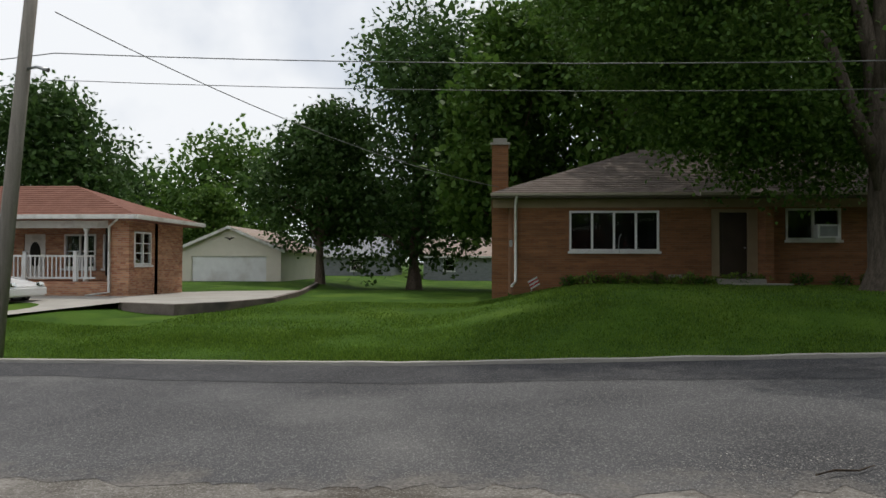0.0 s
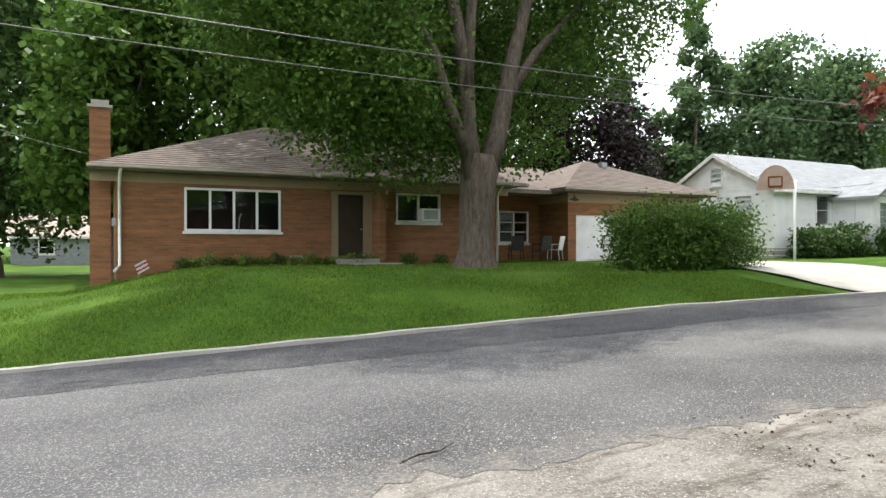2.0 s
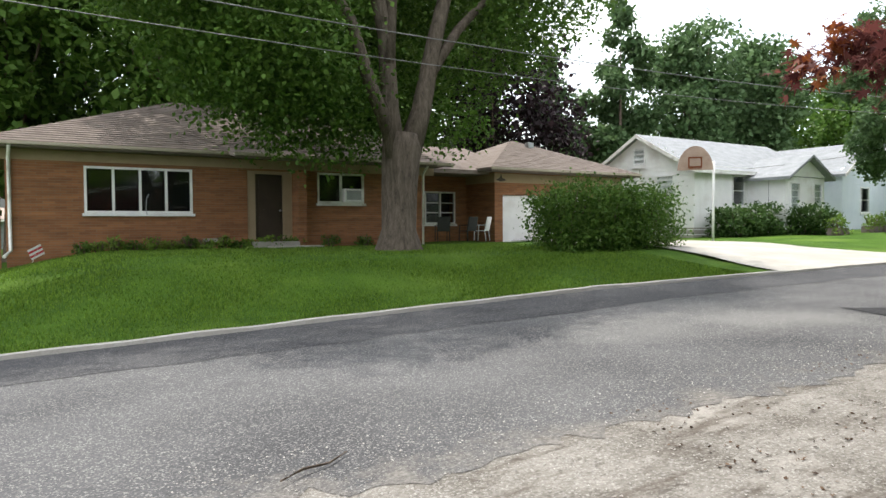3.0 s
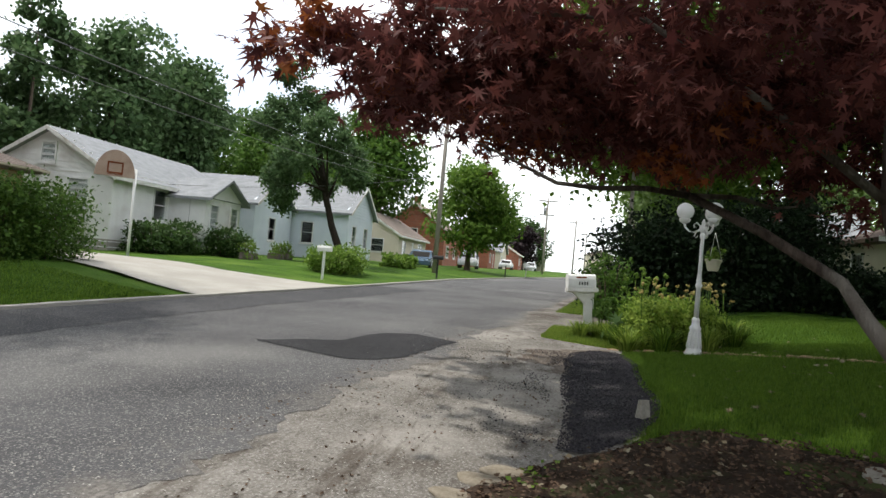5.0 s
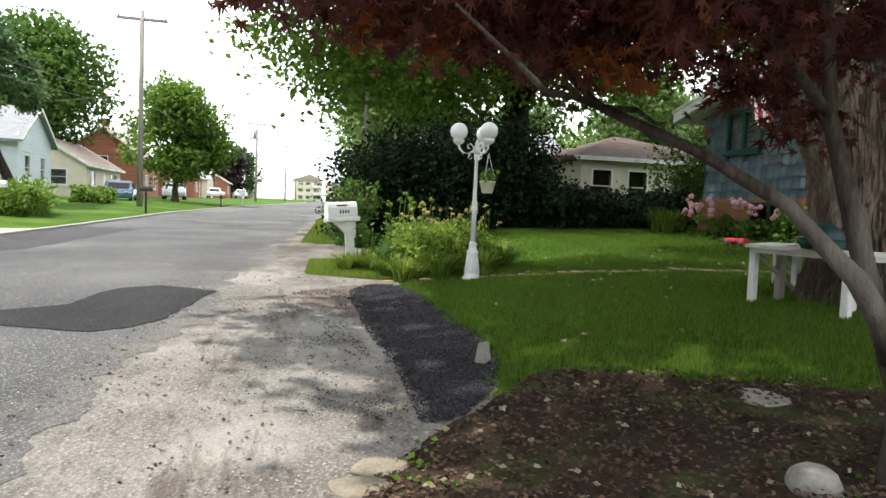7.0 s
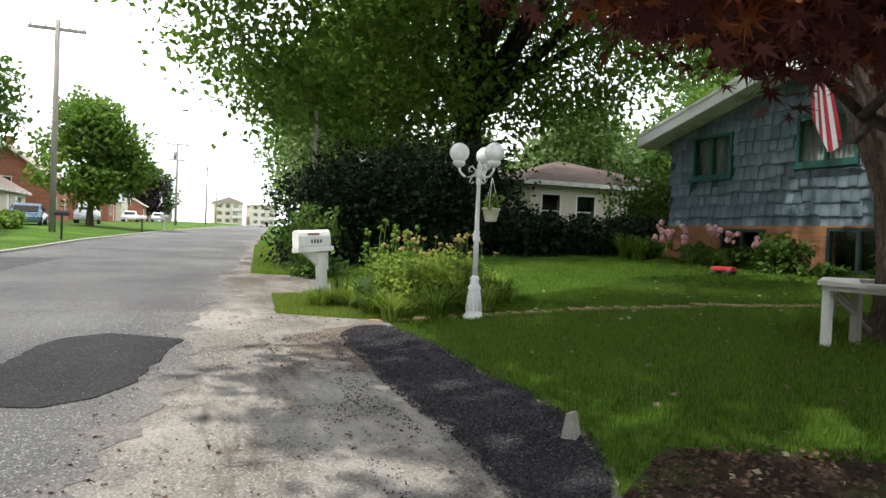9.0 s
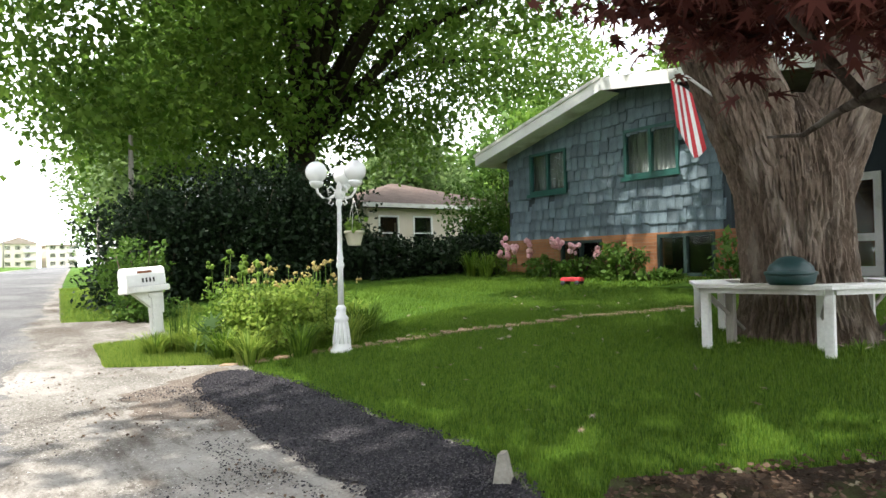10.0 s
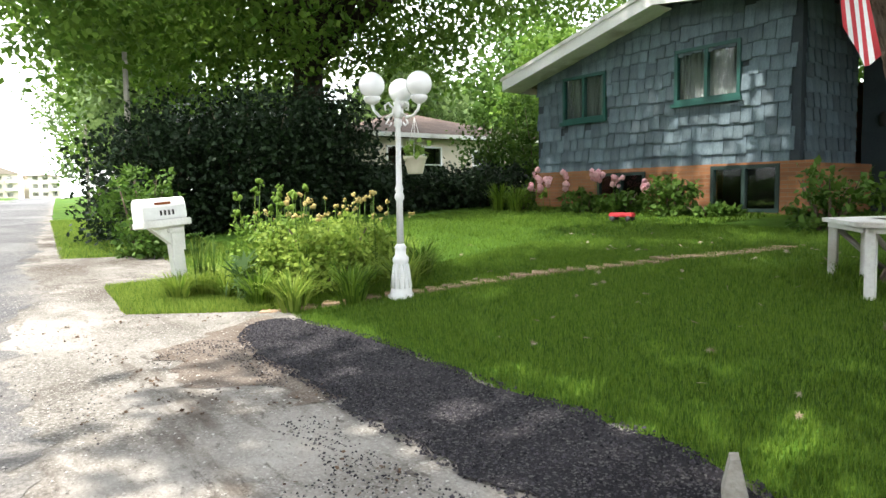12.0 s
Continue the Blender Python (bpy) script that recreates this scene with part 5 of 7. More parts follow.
def wire(a, b, sag, r=0.012, name="wire"):
    n = 24
    pts = [tuple(np.array(a) * (1 - i / n) + np.array(b) * (i / n) - np.array([0, 0, sag * 4 * (i / n) * (1 - i / n)])) for i in range(n + 1)]
    me = bmesh.new()
    tube(me, pts, [r] * (n + 1), 5)
    d = bpy.data.meshes.new(name)
    me.to_mesh(d)
    me.free()
    d.materials.append(CABLE)
    tagged(new("overhead_wire", d), "grey overhead cable strung between the poles", "cable", "overhead cables")


PA, PB, PC = (-7.2, 13.7), (42.6, 10.6), (91, 6.4)
for z0, z1, sag, r in ((5.75, 6.6, 1.15, 0.011), (5.2, 6.1, 1.1, 0.008), (8.6, 10.6, 0.9, 0.007)):
    wire((*PA, z0), (*PB, z1), sag, r)
    wire((*PB, z1), (*PC, z1 + 0.8), 0.9, r)
    wire((*PA, z0), (-60, 19, z0), 0.8, r)
wire((*PA, 6.6), (2.4, 25.2, 4.2), 0.5)
wire((*PB, 6.8), (33, 22.6, 4.2), 0.4)

# ---- trees ----
MB = [(-4.5, -0.5, 7.2, 2.6), (-6.5, 0.5, 8.8, 2.8), (-3.6, 1.5, 10.0, 3.2), (-1.5, 2.0, 8.2, 2.4), (0, 3.0, 12, 3.4), (3.0, 2.8, 9.2, 2.6), (4.4, 0.0, 10.6, 3.0), (6.0, 0.8, 8.6, 2.4), (-5.6, 2.0, 11.8, 3.0), (2, 0, 14.6, 3.2), (-2.5, 0, 14.6, 3.2), (5.6, 0.8, 12.6, 2.8), (-7.6, 0.4, 11.0, 2.4), (-3.4, -1.4, 5.6, 1.5), (4.8, 1.6, 6.4, 1.3), (-1.2, 2.6, 6.2, 2.0), (1.8, 3.6, 6.6, 1.8), (3.4, 1.2, 5.2, 0.8), (-6.8, -0.8, 6.6, 1.5), (-4.8, -1.2, 5.0, 1.0), (-5.6, 0.6, 5.8, 1.4), (4.2, -0.6, 7.0, 1.4), (-2, 4.5, 8.5, 2.4), (2, 5, 9, 2.6), (-5.5, 4, 8.8, 2.4), (5.5, 4.6, 9.5, 2.4), (0, 7, 10.5, 2.8), (-4, 7.5, 10.5, 2.6), (4.5, 8, 10.5, 2.6), (-3.0, 0.6, 4.9, 1.2), (-1.8, 1.6, 4.9, 1.1), (0.6, 2.2, 5.2, 1.1)]
sm_ = thing("silver_maple", 11.9, 18.7, land(11.9, 18.7), 0, "huge silver maple with a forked grey trunk before the brick house", "tree")
part("trunk", tube(bmesh.new(), [(0, 0, -0.3), (0, 0, 0.1), (0, 0, 0.6), (0.05, 0, 1.8), (0.12, 0, 2.9), (0.15, 0, 3.3)], [0.9, 0.68, 0.52, 0.47, 0.54, 0.44], 16, 0.3), BARK_GREY, sm_)
for pts, rad in (([(-0.1, 0, 2.6), (-0.25, 0, 4.0), (-0.3, 0.1, 6.0), (-0.9, 0.3, 9.0), (-1.2, 0.2, 12.5)], [0.33, 0.26, 0.22, 0.16, 0.07]),
                 ([(0.3, 0, 2.7), (0.75, 0.0, 4.0), (1.25, 0.1, 6.0), (2.2, 0.3, 9.0), (2.6, 0.2, 13.0)], [0.36, 0.29, 0.24, 0.17, 0.07]),
                 ([(-0.2, 0, 3.1), (-1.0, -0.2, 4.6), (-1.5, -0.2, 6.2), (-3.2, 0, 8.6), (-5.0, 0.4, 10.0)], [0.22, 0.18, 0.16, 0.11, 0.04]),
                 ([(1.0, 0, 5.0), (2.2, 0.2, 6.6), (4.6, 0.4, 9.0)], [0.2, 0.14, 0.05]), ([(-0.3, 0, 5.2), (-0.1, 0.1, 7.5), (0.3, 0.2, 11.5)], [0.2, 0.16, 0.05])):
    part("limb", tube(bmesh.new(), pts, rad, 10, 0.2), BARK_GREY, sm_)
MB = list(MB) + [(-3.6, 0.6, 3.7, 0.9), (-2.3, 1.0, 3.3, 0.9), (-1.1, 1.4, 3.3, 0.9), (-4.6, 1.0, 4.3, 1.0), (0.2, 2.0, 3.6, 0.8), (-2.8, 2.2, 4.2, 1.2), (-0.6, 2.4, 4.4, 1.2), (2.9, 0.4, 3.9, 0.6), (-5.4, 0.6, 5.0, 0.9), (1.9, 1.6, 4.6, 0.9), (-3.6, -0.2, 4.5, 1.2), (-2.3, -0.3, 4.2, 1.0), (-1.3, 0.3, 4.4, 0.9), (-4.9, 0.3, 5.2, 1.2), (1.9, 0.4, 3.7, 0.7)]
leaves("crown", sm_, clumps(MB, 34), 0.42, 210000, 0.15, LEAF, droop=0.25)
tree(-3.3, 44.5, 17.5, 16, 0.42, LEAF_DARK, BARK, "large dark green shade tree in the back yard", 34000, 0.3, 0.1, seed=3, z=-0.25)
tree(-9.3, 43.5, 12, 9.0, 0.3, LEAF_DARK, BARK, "dark green shade tree beside the garage", 18000, 0.26, 0.24, seed=4, z=-0.25)
tree(-30, 46, 13.5, 13, 0.35, LEAF_DARK, BARK, "broad dark tree behind the porch house", 15000, 0.34, 0.2, seed=5)
tree(-21.0, 54, 7.5, 6, 0.2, LEAF, BARK, "young green tree behind the garage", 6000, 0.3, 0.15, seed=6)
for k, (tx, ty, th, tw, tm) in enumerate(((2.5, 37, 16, 9, LEAF), (8, 35, 18, 10, LEAF), (15, 37, 17, 11, LEAF_DARK), (22.5, 38, 15, 9, LEAF), (5, 45, 19, 12, LEAF_DARK), (14, 46, 19, 12, LEAF_DARK))):
    tree(tx, ty, th, tw, 0.3, tm, BARK, "leafy tree behind the brick house", 14000, 0.33, 0.15, seed=20 + k)
tree(29.6, 38, 16.5, 12, 0.3, LEAF_PURPLE, BARK, "dark purple-leaved tree behind the garage", 16000, 0.3, 0.1, seed=30)


def conifer(x, y, h, w, label, seed):
    r = random.Random(seed)
    bl = []
    for i in range(26):
        f = i / 25
        a = r.uniform(0, 6.28)
        ww = w / 2 * (1 - f) ** 0.8 * r.uniform(0.35, 0.95)
        bl.append((ww * math.cos(a), ww * math.sin(a), h * (0.15 + 0.85 * f), 0.35 + w * 0.13 * (1 - f)))
    return tree(x, y, h, w, 0.25, LEAF_BLUE, BARK, label, 15000, 0.34, 0.15, blobs=bl, seed=seed)


conifer(40.5, 37, 18, 8, "tall ragged blue-green pine", 31)
conifer(36.5, 40, 13, 8, "ragged blue-green pine behind the garage", 32)
for k, (tx, ty, th, tw) in enumerate(((47, 36, 16, 10), (53.5, 35, 15.5, 9), (60, 38, 14, 10), (72, 38, 15, 12), (84, 36, 14, 12))):
    tree(tx, ty, th, tw, 0.3, LEAF_BLUE if k < 2 else LEAF, BARK, "tall leafy tree behind the houses", 13000, 0.36, 0.15, seed=40 + k)
# weeping birch by the white house
bl = [(r_ * math.cos(a_), r_ * math.sin(a_) + 0.32 * z_, z_, s_) for r_, a_, z_, s_ in ((0.8, 0, 8.6, 1.2), (1.6, 2, 7.4, 1.3), (1.8, 4, 6.8, 1.3), (2.0, 5.5, 5.8, 1.1), (2.2, 1.0, 5.6, 1.1), (2.3, 3, 5.2, 1.1), (2.5, 0.3, 4.2, 0.8), (2.3, 2.4, 3.8, 0.8), (2.2, 4.4, 4.6, 0.8), (0.3, 1, 10.2, 0.9), (2.4, 1.7, 4.4, 0.8), (2.2, 2.0, 3.0, 0.6))]
tree(38.5, 15.1, 10.8, 5.5, 0.2, LEAF_BLUE, BARK_DARK, "weeping birch with drooping fine leaves", 20000, 0.17, 0.3, blobs=bl, seed=50, lean=(-0.2, 2.6))
shrub(31.2, 12.4, 3.4, 2.2, 1.15, LEAF_LIGHT, "rounded yellow-green shrub beside the street", 6000, 0.13, "street_shrub")
shrub(43.5, 13.0, 5.0, 1.6, 0.75, LEAF_LIGHT, "low bed of daylilies beside the drive", 3500, 0.2, "daylily_bed")
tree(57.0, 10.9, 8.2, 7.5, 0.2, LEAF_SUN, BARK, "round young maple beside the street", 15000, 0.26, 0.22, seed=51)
tree(66, 22, 14, 11, 0.3, LEAF, BARK, "tall tree behind the red brick house", 12000, 0.36, 0.15, seed=52)
tree(150, 12, 10, 11, 0.3, LEAF_DARK, BARK, "dark round tree far along the street", 5000, 0.55, 0.15, seed=53)
tree(132, 12, 8, 7, 0.25, LEAF_PURPLE, BARK, "dark red tree far along the street", 3500, 0.5, 0.15, seed=54)
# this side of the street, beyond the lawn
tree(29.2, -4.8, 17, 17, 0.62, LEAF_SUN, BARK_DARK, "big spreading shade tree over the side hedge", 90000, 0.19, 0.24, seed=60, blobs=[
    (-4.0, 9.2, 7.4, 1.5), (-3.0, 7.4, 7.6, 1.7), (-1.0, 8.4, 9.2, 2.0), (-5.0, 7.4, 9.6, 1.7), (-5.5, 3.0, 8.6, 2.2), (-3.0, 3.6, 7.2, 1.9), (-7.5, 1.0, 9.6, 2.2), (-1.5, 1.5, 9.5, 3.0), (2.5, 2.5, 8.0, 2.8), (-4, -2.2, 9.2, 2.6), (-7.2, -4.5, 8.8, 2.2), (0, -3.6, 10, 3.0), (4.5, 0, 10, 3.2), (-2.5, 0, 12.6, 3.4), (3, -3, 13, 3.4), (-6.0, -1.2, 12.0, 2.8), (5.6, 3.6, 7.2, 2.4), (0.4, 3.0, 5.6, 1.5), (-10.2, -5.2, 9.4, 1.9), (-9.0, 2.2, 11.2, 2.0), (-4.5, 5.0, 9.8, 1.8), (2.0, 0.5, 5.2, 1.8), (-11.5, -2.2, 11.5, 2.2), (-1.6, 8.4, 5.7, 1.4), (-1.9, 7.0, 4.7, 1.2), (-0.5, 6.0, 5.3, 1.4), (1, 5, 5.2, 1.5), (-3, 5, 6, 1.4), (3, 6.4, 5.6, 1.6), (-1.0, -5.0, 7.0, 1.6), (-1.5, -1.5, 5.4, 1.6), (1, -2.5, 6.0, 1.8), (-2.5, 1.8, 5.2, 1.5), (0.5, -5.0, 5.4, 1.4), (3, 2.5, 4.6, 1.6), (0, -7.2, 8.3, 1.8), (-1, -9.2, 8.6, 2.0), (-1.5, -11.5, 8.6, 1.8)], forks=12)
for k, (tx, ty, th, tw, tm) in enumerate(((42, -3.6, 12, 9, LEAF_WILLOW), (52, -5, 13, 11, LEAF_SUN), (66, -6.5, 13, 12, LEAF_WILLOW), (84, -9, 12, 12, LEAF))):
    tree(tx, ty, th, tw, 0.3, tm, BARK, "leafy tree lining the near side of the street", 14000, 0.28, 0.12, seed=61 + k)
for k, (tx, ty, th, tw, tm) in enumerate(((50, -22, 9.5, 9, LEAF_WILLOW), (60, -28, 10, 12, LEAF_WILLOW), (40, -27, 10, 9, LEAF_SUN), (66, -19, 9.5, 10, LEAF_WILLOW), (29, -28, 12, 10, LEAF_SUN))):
    tree(tx, ty, th, tw, 0.3, tm, BARK, "leafy tree in the yards behind the hedge", 10000, 0.34, 0.12, seed=71 + k)
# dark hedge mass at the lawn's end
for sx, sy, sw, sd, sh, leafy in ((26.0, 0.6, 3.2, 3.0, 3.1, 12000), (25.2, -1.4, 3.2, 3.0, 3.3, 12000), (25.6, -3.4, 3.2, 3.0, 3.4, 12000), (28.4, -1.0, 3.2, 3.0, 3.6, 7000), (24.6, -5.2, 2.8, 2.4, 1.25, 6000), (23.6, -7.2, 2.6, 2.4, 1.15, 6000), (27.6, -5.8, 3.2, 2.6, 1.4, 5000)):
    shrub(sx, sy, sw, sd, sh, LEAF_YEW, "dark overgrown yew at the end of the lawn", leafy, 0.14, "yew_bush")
shrub(22.6, 1.75, 1.5, 1.2, 1.7, LEAF, "leafy green sapling shrub beside the street", 2200, 0.12, "sapling_shrub")
for k, (sx, sy, sw, sh) in enumerate(((26.6, -10.6, 2.6, 3.0), (24.6, -10.6, 2.4, 3.4))):
    shrub(sx, sy, sw, 2.4, sh, LEAF, "tall loose garden shrub beside the shingled house", 4000, 0.15, "garden_shrub")
simple_house(31.9, -8.8, 1.3, -90, 8, 9, 2.75, 1.5, TANWALL, ROOF_BROWN, "tan house with a brown hip roof behind the hedge", holes=[(0.5, 1.5, 0.8, 2.3), (2.2, 3.2, 0.8, 2.3), (4.8, 6.4, 0.9, 2.2)], side_holes=[(2.0, 3.4, 0.8, 2.3), (5.4, 6.6, 0.8, 2.3)], ridge="hip", over=0.6)
simple_house(44, -10.5, 1.3, 90, 7, 7, 2.8, 1.8, WHITE, ROOF_GREY, "white house half hidden by the hedge", holes=[(1.5, 3, 1.0, 2.2)], side_holes=[(3, 4.2, 1.0, 2.2)], ridge="x")
# distant woods close the view all round
for k in range(40):
    a = k / 40 * 2 * math.pi
    tx, ty = 40 + 190 * math.cos(a), 5 + 150 * math.sin(a)
    if -25 < math.degrees(a) - 0 < 4 or math.degrees(a) > 350:
        continue
    tree(tx, ty, 14 + 4 * math.sin(k * 2.3), 22, 0.4, LEAF, BARK, "distant tree on the skyline", 2200, 0.9, 0.08, seed=100 + k, forks=1)

# back yards and tree lines behind both rows of houses
simple_house(-17, 66, -0.2, 0, 9, 8, 2.6, 1.8, ROOF_GREY, ROOF_GREY, "grey house beyond the back yard", holes=[(5.0, 6.2, 0.9, 2.1)], ridge="x")
simple_house(-5, 68, -0.2, 0, 8, 8, 2.6, 1.8, ROOF_GREY, ROOF_TAN, "grey house beyond the back yard", holes=[(2.0, 3.2, 0.9, 2.1)], ridge="x")
for k in range(13):
    tree(-75 + 15 * k, 84 + 6 * math.sin(k * 1.7), 14 + 3 * math.sin(k * 2.9), 18, 0.35, LEAF if k % 2 else LEAF_DARK, BARK, "tree in the line behind the back yards", 6500, 0.6, 0.05, seed=140 + k, forks=1)
for k in range(9):
    tree(-20 + 15 * k, -42 + 5 * math.sin(k * 1.7), 13 + 3 * math.sin(k * 2.9), 17, 0.35, LEAF if k % 2 else LEAF_LIGHT, BARK, "tree in the line behind the back yards", 6500, 0.55, 0.05, seed=160 + k, forks=1)

# ---- the shingled split-level house ----
SZ = 1.02
sh = thing("shingled_house", 15.0, -7.7, SZ, 0, "split-level house clad in blue-grey wooden shingles over orange brick", "house")
sh.matrix_world = pose(15.0, -7.7, SZ) @ Matrix.Diagonal((1, -1, 1, 1))      # it faces the street
B1, B2 = (3.55, 4.9, 0.2, 1.02), (0.6, 1.98, 0.16, 1.06)
part("wall", wall_with_holes(7.0, -0.5, 1.1, 0.22, [B1, B2]), BRICK, sh).matrix_local = pose(-0.3, -0.25 + 0.15, 0)
for q in (B1, B2):
    window(sh, Matrix.Translation((-0.3, -0.1, 0)), *q, panes=2, frame=DARK_TEAL, sill=False)
S1, S2 = (4.4, 5.74, 2.3, 3.36), (1.12, 2.57, 2.38, 3.46)
XL, XR, PK, PZ, EZ = 6.66, 0.0, 2.75, 4.62, 3.5
up = wall_with_holes(6.66, 1.06, 3.55, 0.2, [S1, S2])
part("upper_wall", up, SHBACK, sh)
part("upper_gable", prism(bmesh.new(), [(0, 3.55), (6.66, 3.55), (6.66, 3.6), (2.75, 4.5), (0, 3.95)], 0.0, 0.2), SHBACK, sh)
for q in (S1, S2):
    window(sh, Matrix.Translation((0, -0.05, 0)), *q, panes=2, frame=TEALTRIM, curtain=True)
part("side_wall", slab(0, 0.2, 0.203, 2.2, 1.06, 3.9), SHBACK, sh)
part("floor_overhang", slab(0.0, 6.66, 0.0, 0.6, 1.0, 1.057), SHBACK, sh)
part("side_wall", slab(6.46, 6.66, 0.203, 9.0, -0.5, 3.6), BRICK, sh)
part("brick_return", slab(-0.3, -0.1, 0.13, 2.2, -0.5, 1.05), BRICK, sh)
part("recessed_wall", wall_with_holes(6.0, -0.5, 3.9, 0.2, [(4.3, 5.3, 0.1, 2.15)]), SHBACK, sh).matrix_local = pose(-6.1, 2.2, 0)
part("brick_front", slab(-9.0, -2.6, 0.9, 1.1, -0.5, 3.4), BRICK, sh)
part("back_wall", slab(-9, 6.66, 8.8, 9.0, -0.5, 3.6), BRICK, sh)
part("left_wall", slab(-9.2, -9.0, 0.9, 9.0, -0.5, 3.6), BRICK, sh)
dr = part("storm_door", wall_with_holes(1.0, 0.1, 2.15, 0.06, [(0.14, 0.86, 0.95, 2.0), (0.14, 0.86, 0.3, 0.8)]), OFFWHITE, sh, "white storm door beside the dark recess")
dr.matrix_local = pose(-1.8, 2.15, 0)
part("pane", slab(0.14, 0.86, 0.02, 0.026, 0.3, 2.0), GLASS, dr)
part("house_light", lathe(bmesh.new(), [(0.03, 0), (0.07, 0.05), (0.07, 0.2), (0.02, 0.28)], 10, (-0.5, 2.12, 1.75)), BLACK, sh)
# low gable roof: fascia, soffit
over = 0.62
roof = prism(bmesh.new(), [(7.3, 3.52), (2.67, 4.64), (-10.0, 1.7 + 1.2), (-10.0, 2.75), (2.67, 4.48), (7.3, 3.38)], -over, 9.4)
rf2 = part("roof", roof, ROOF, sh)
part("fascia", prism(bmesh.new(), [(7.3, 3.5), (2.67, 4.62), (2.67, 4.34), (7.3, 3.22)], -over - 0.05, -over - 0.004), WHITE, sh, "broad white fascia board along the gable")
part("fascia", prism(bmesh.new(), [(2.669, 4.62), (-10.0, 2.88), (-10.0, 2.6), (2.669, 4.34)], -over - 0.05, -over - 0.004), WHITE, sh)
part("fascia_trim", prism(bmesh.new(), [(7.34, 3.55), (2.67, 4.68), (2.67, 4.6), (7.34, 3.47)], -over - 0.08, -over - 0.052), OFFWHITE, sh)
part("soffit", prism(bmesh.new(), [(7.28, 3.24), (2.67, 4.36), (2.67, 4.34), (7.28, 3.22)], -over + 0.002, -0.03), OFFWHITE, sh)
part("eave_board", slab(7.305, 7.34, -over, 9.3, 3.22, 3.5), WHITE, sh)

# shingles, each a board of its own with a ragged lower edge
BLOCKS = [S1, S2]


def shingle_mesh(k):
    r = random.Random(k)
    w, h = r.uniform(0.19, 0.29), 0.4 + r.uniform(-0.02, 0.05)
    bm = bmesh.new()
    sl = r.uniform(-0.012, 0.012)
    v = [bm.verts.new(p) for p in ((0.004, -0.058, 0), (w - 0.004, -0.058, sl), (w - 0.004, -0.012, h), (0.004, -0.012, h), (0.004, -0.03, 0), (w - 0.004, -0.03, sl), (w - 0.004, -0.004, h), (0.004, -0.004, h))]
    for f in ((0, 1, 2, 3), (0, 4, 5, 1), (1, 5, 6, 2), (3, 7, 4, 0)):
        bm.faces.new([v[i] for i in f])
    me = bpy.data.meshes.new("shingle")
    bm.to_mesh(me)
    bm.free()
    me.materials.append(SHINGLE)
    return me, w


SHM = [shingle_mesh(k) for k in range(14)]
rs = random.Random(9)
rowz, rowi = 1.02, 0
while rowz < 4.4:
    x = -0.02 - rs.uniform(0, 0.15)
    while x < 6.62:
        me, w = rs.choice(SHM)
        z = rowz + rs.uniform(-0.035, 0.035)
        xc = x + w / 2
        top = 3.6 + (4.5 - 3.6) * (6.66 - xc) / 3.91 if xc > 2.75 else 3.95 + 0.55 * xc / 2.75
        if -0.02 < x and x + w < 6.7 and z + 0.25 < top and not any(b[0] - 0.02 < xc < b[1] + 0.02 and b[2] - 0.3 < z + 0.1 < b[3] - 0.05 for b in BLOCKS):
            ob = new("shingle", me)
            ob.parent = sh
            ob.matrix_local = pose(x, -0.004 * (rowi % 2), z, rs.uniform(-0.8, 0.8), rs.uniform(-1.2, 1.2), 0)
        x += w
    rowz += 0.29
    rowi += 1
for k in range(8):
    for j in range(11):
        me, w = rs.choice(SHM)
        ob = new("shingle", me)
        ob.parent = sh
        ob.matrix_local = pose(-0.0, 2.1 - k * 0.25, 1.02 + j * 0.26 + rs.uniform(-0.03, 0.03), 0, 0, -90)

# ---- the great trunk, its bench and flag ----
TX, TY = 10.75, -2.0
TZ = land(TX, TY)
tree(TX, TY, 15, 11, 0.5, LEAF, BARK, "massive furrowed old maple trunk ringed by a bench", 36000, 0.29, 0.3, blobs=[(-2, 5.8, 8.6, 1.7), (1.5, 6.2, 8.8, 1.3), (4.5, 6.6, 9.2, 1.4), (2.8, 7.2, 8.8, 1.1), (1.5, 9.2, 9.0, 0.9), (3.2, 9.5, 9.2, 0.8), (-0.6, 8.6, 8.8, 0.9), (-4.5, 4.5, 8.4, 1.8), (2.5, 3.5, 7.6, 2.2), (6, 1.5, 8.2, 1.2), (-2, 3.6, 7.8, 2.0), (-5.5, -1.0, 8.0, 2.2), (0.8, 5.0, 8.6, 1.3), (-1, -3, 8.5, 2.2), (-3, -3.5, 8.5, 2.6), (0, 0, 10.5, 3.2), (3.4, -1.0, 9.5, 2.4), (-3.4, 0, 9.6, 2.8), (-1.5, -5.6, 7.4, 2.2), (0.5, 2.4, 9.2, 2.2), (-4.4, 2.0, 8.6, 2.2), (0, -1, 13, 2.8)], seed=80, name="old_maple", forks=6, roots=((0.6, 0.85, 3.8), (1.2, 1.6, 5.5), (-0.6, -0.9, 4.0), (-1.2, -1.8, 6.0)))
om = bpy.data.objects["old_maple"]


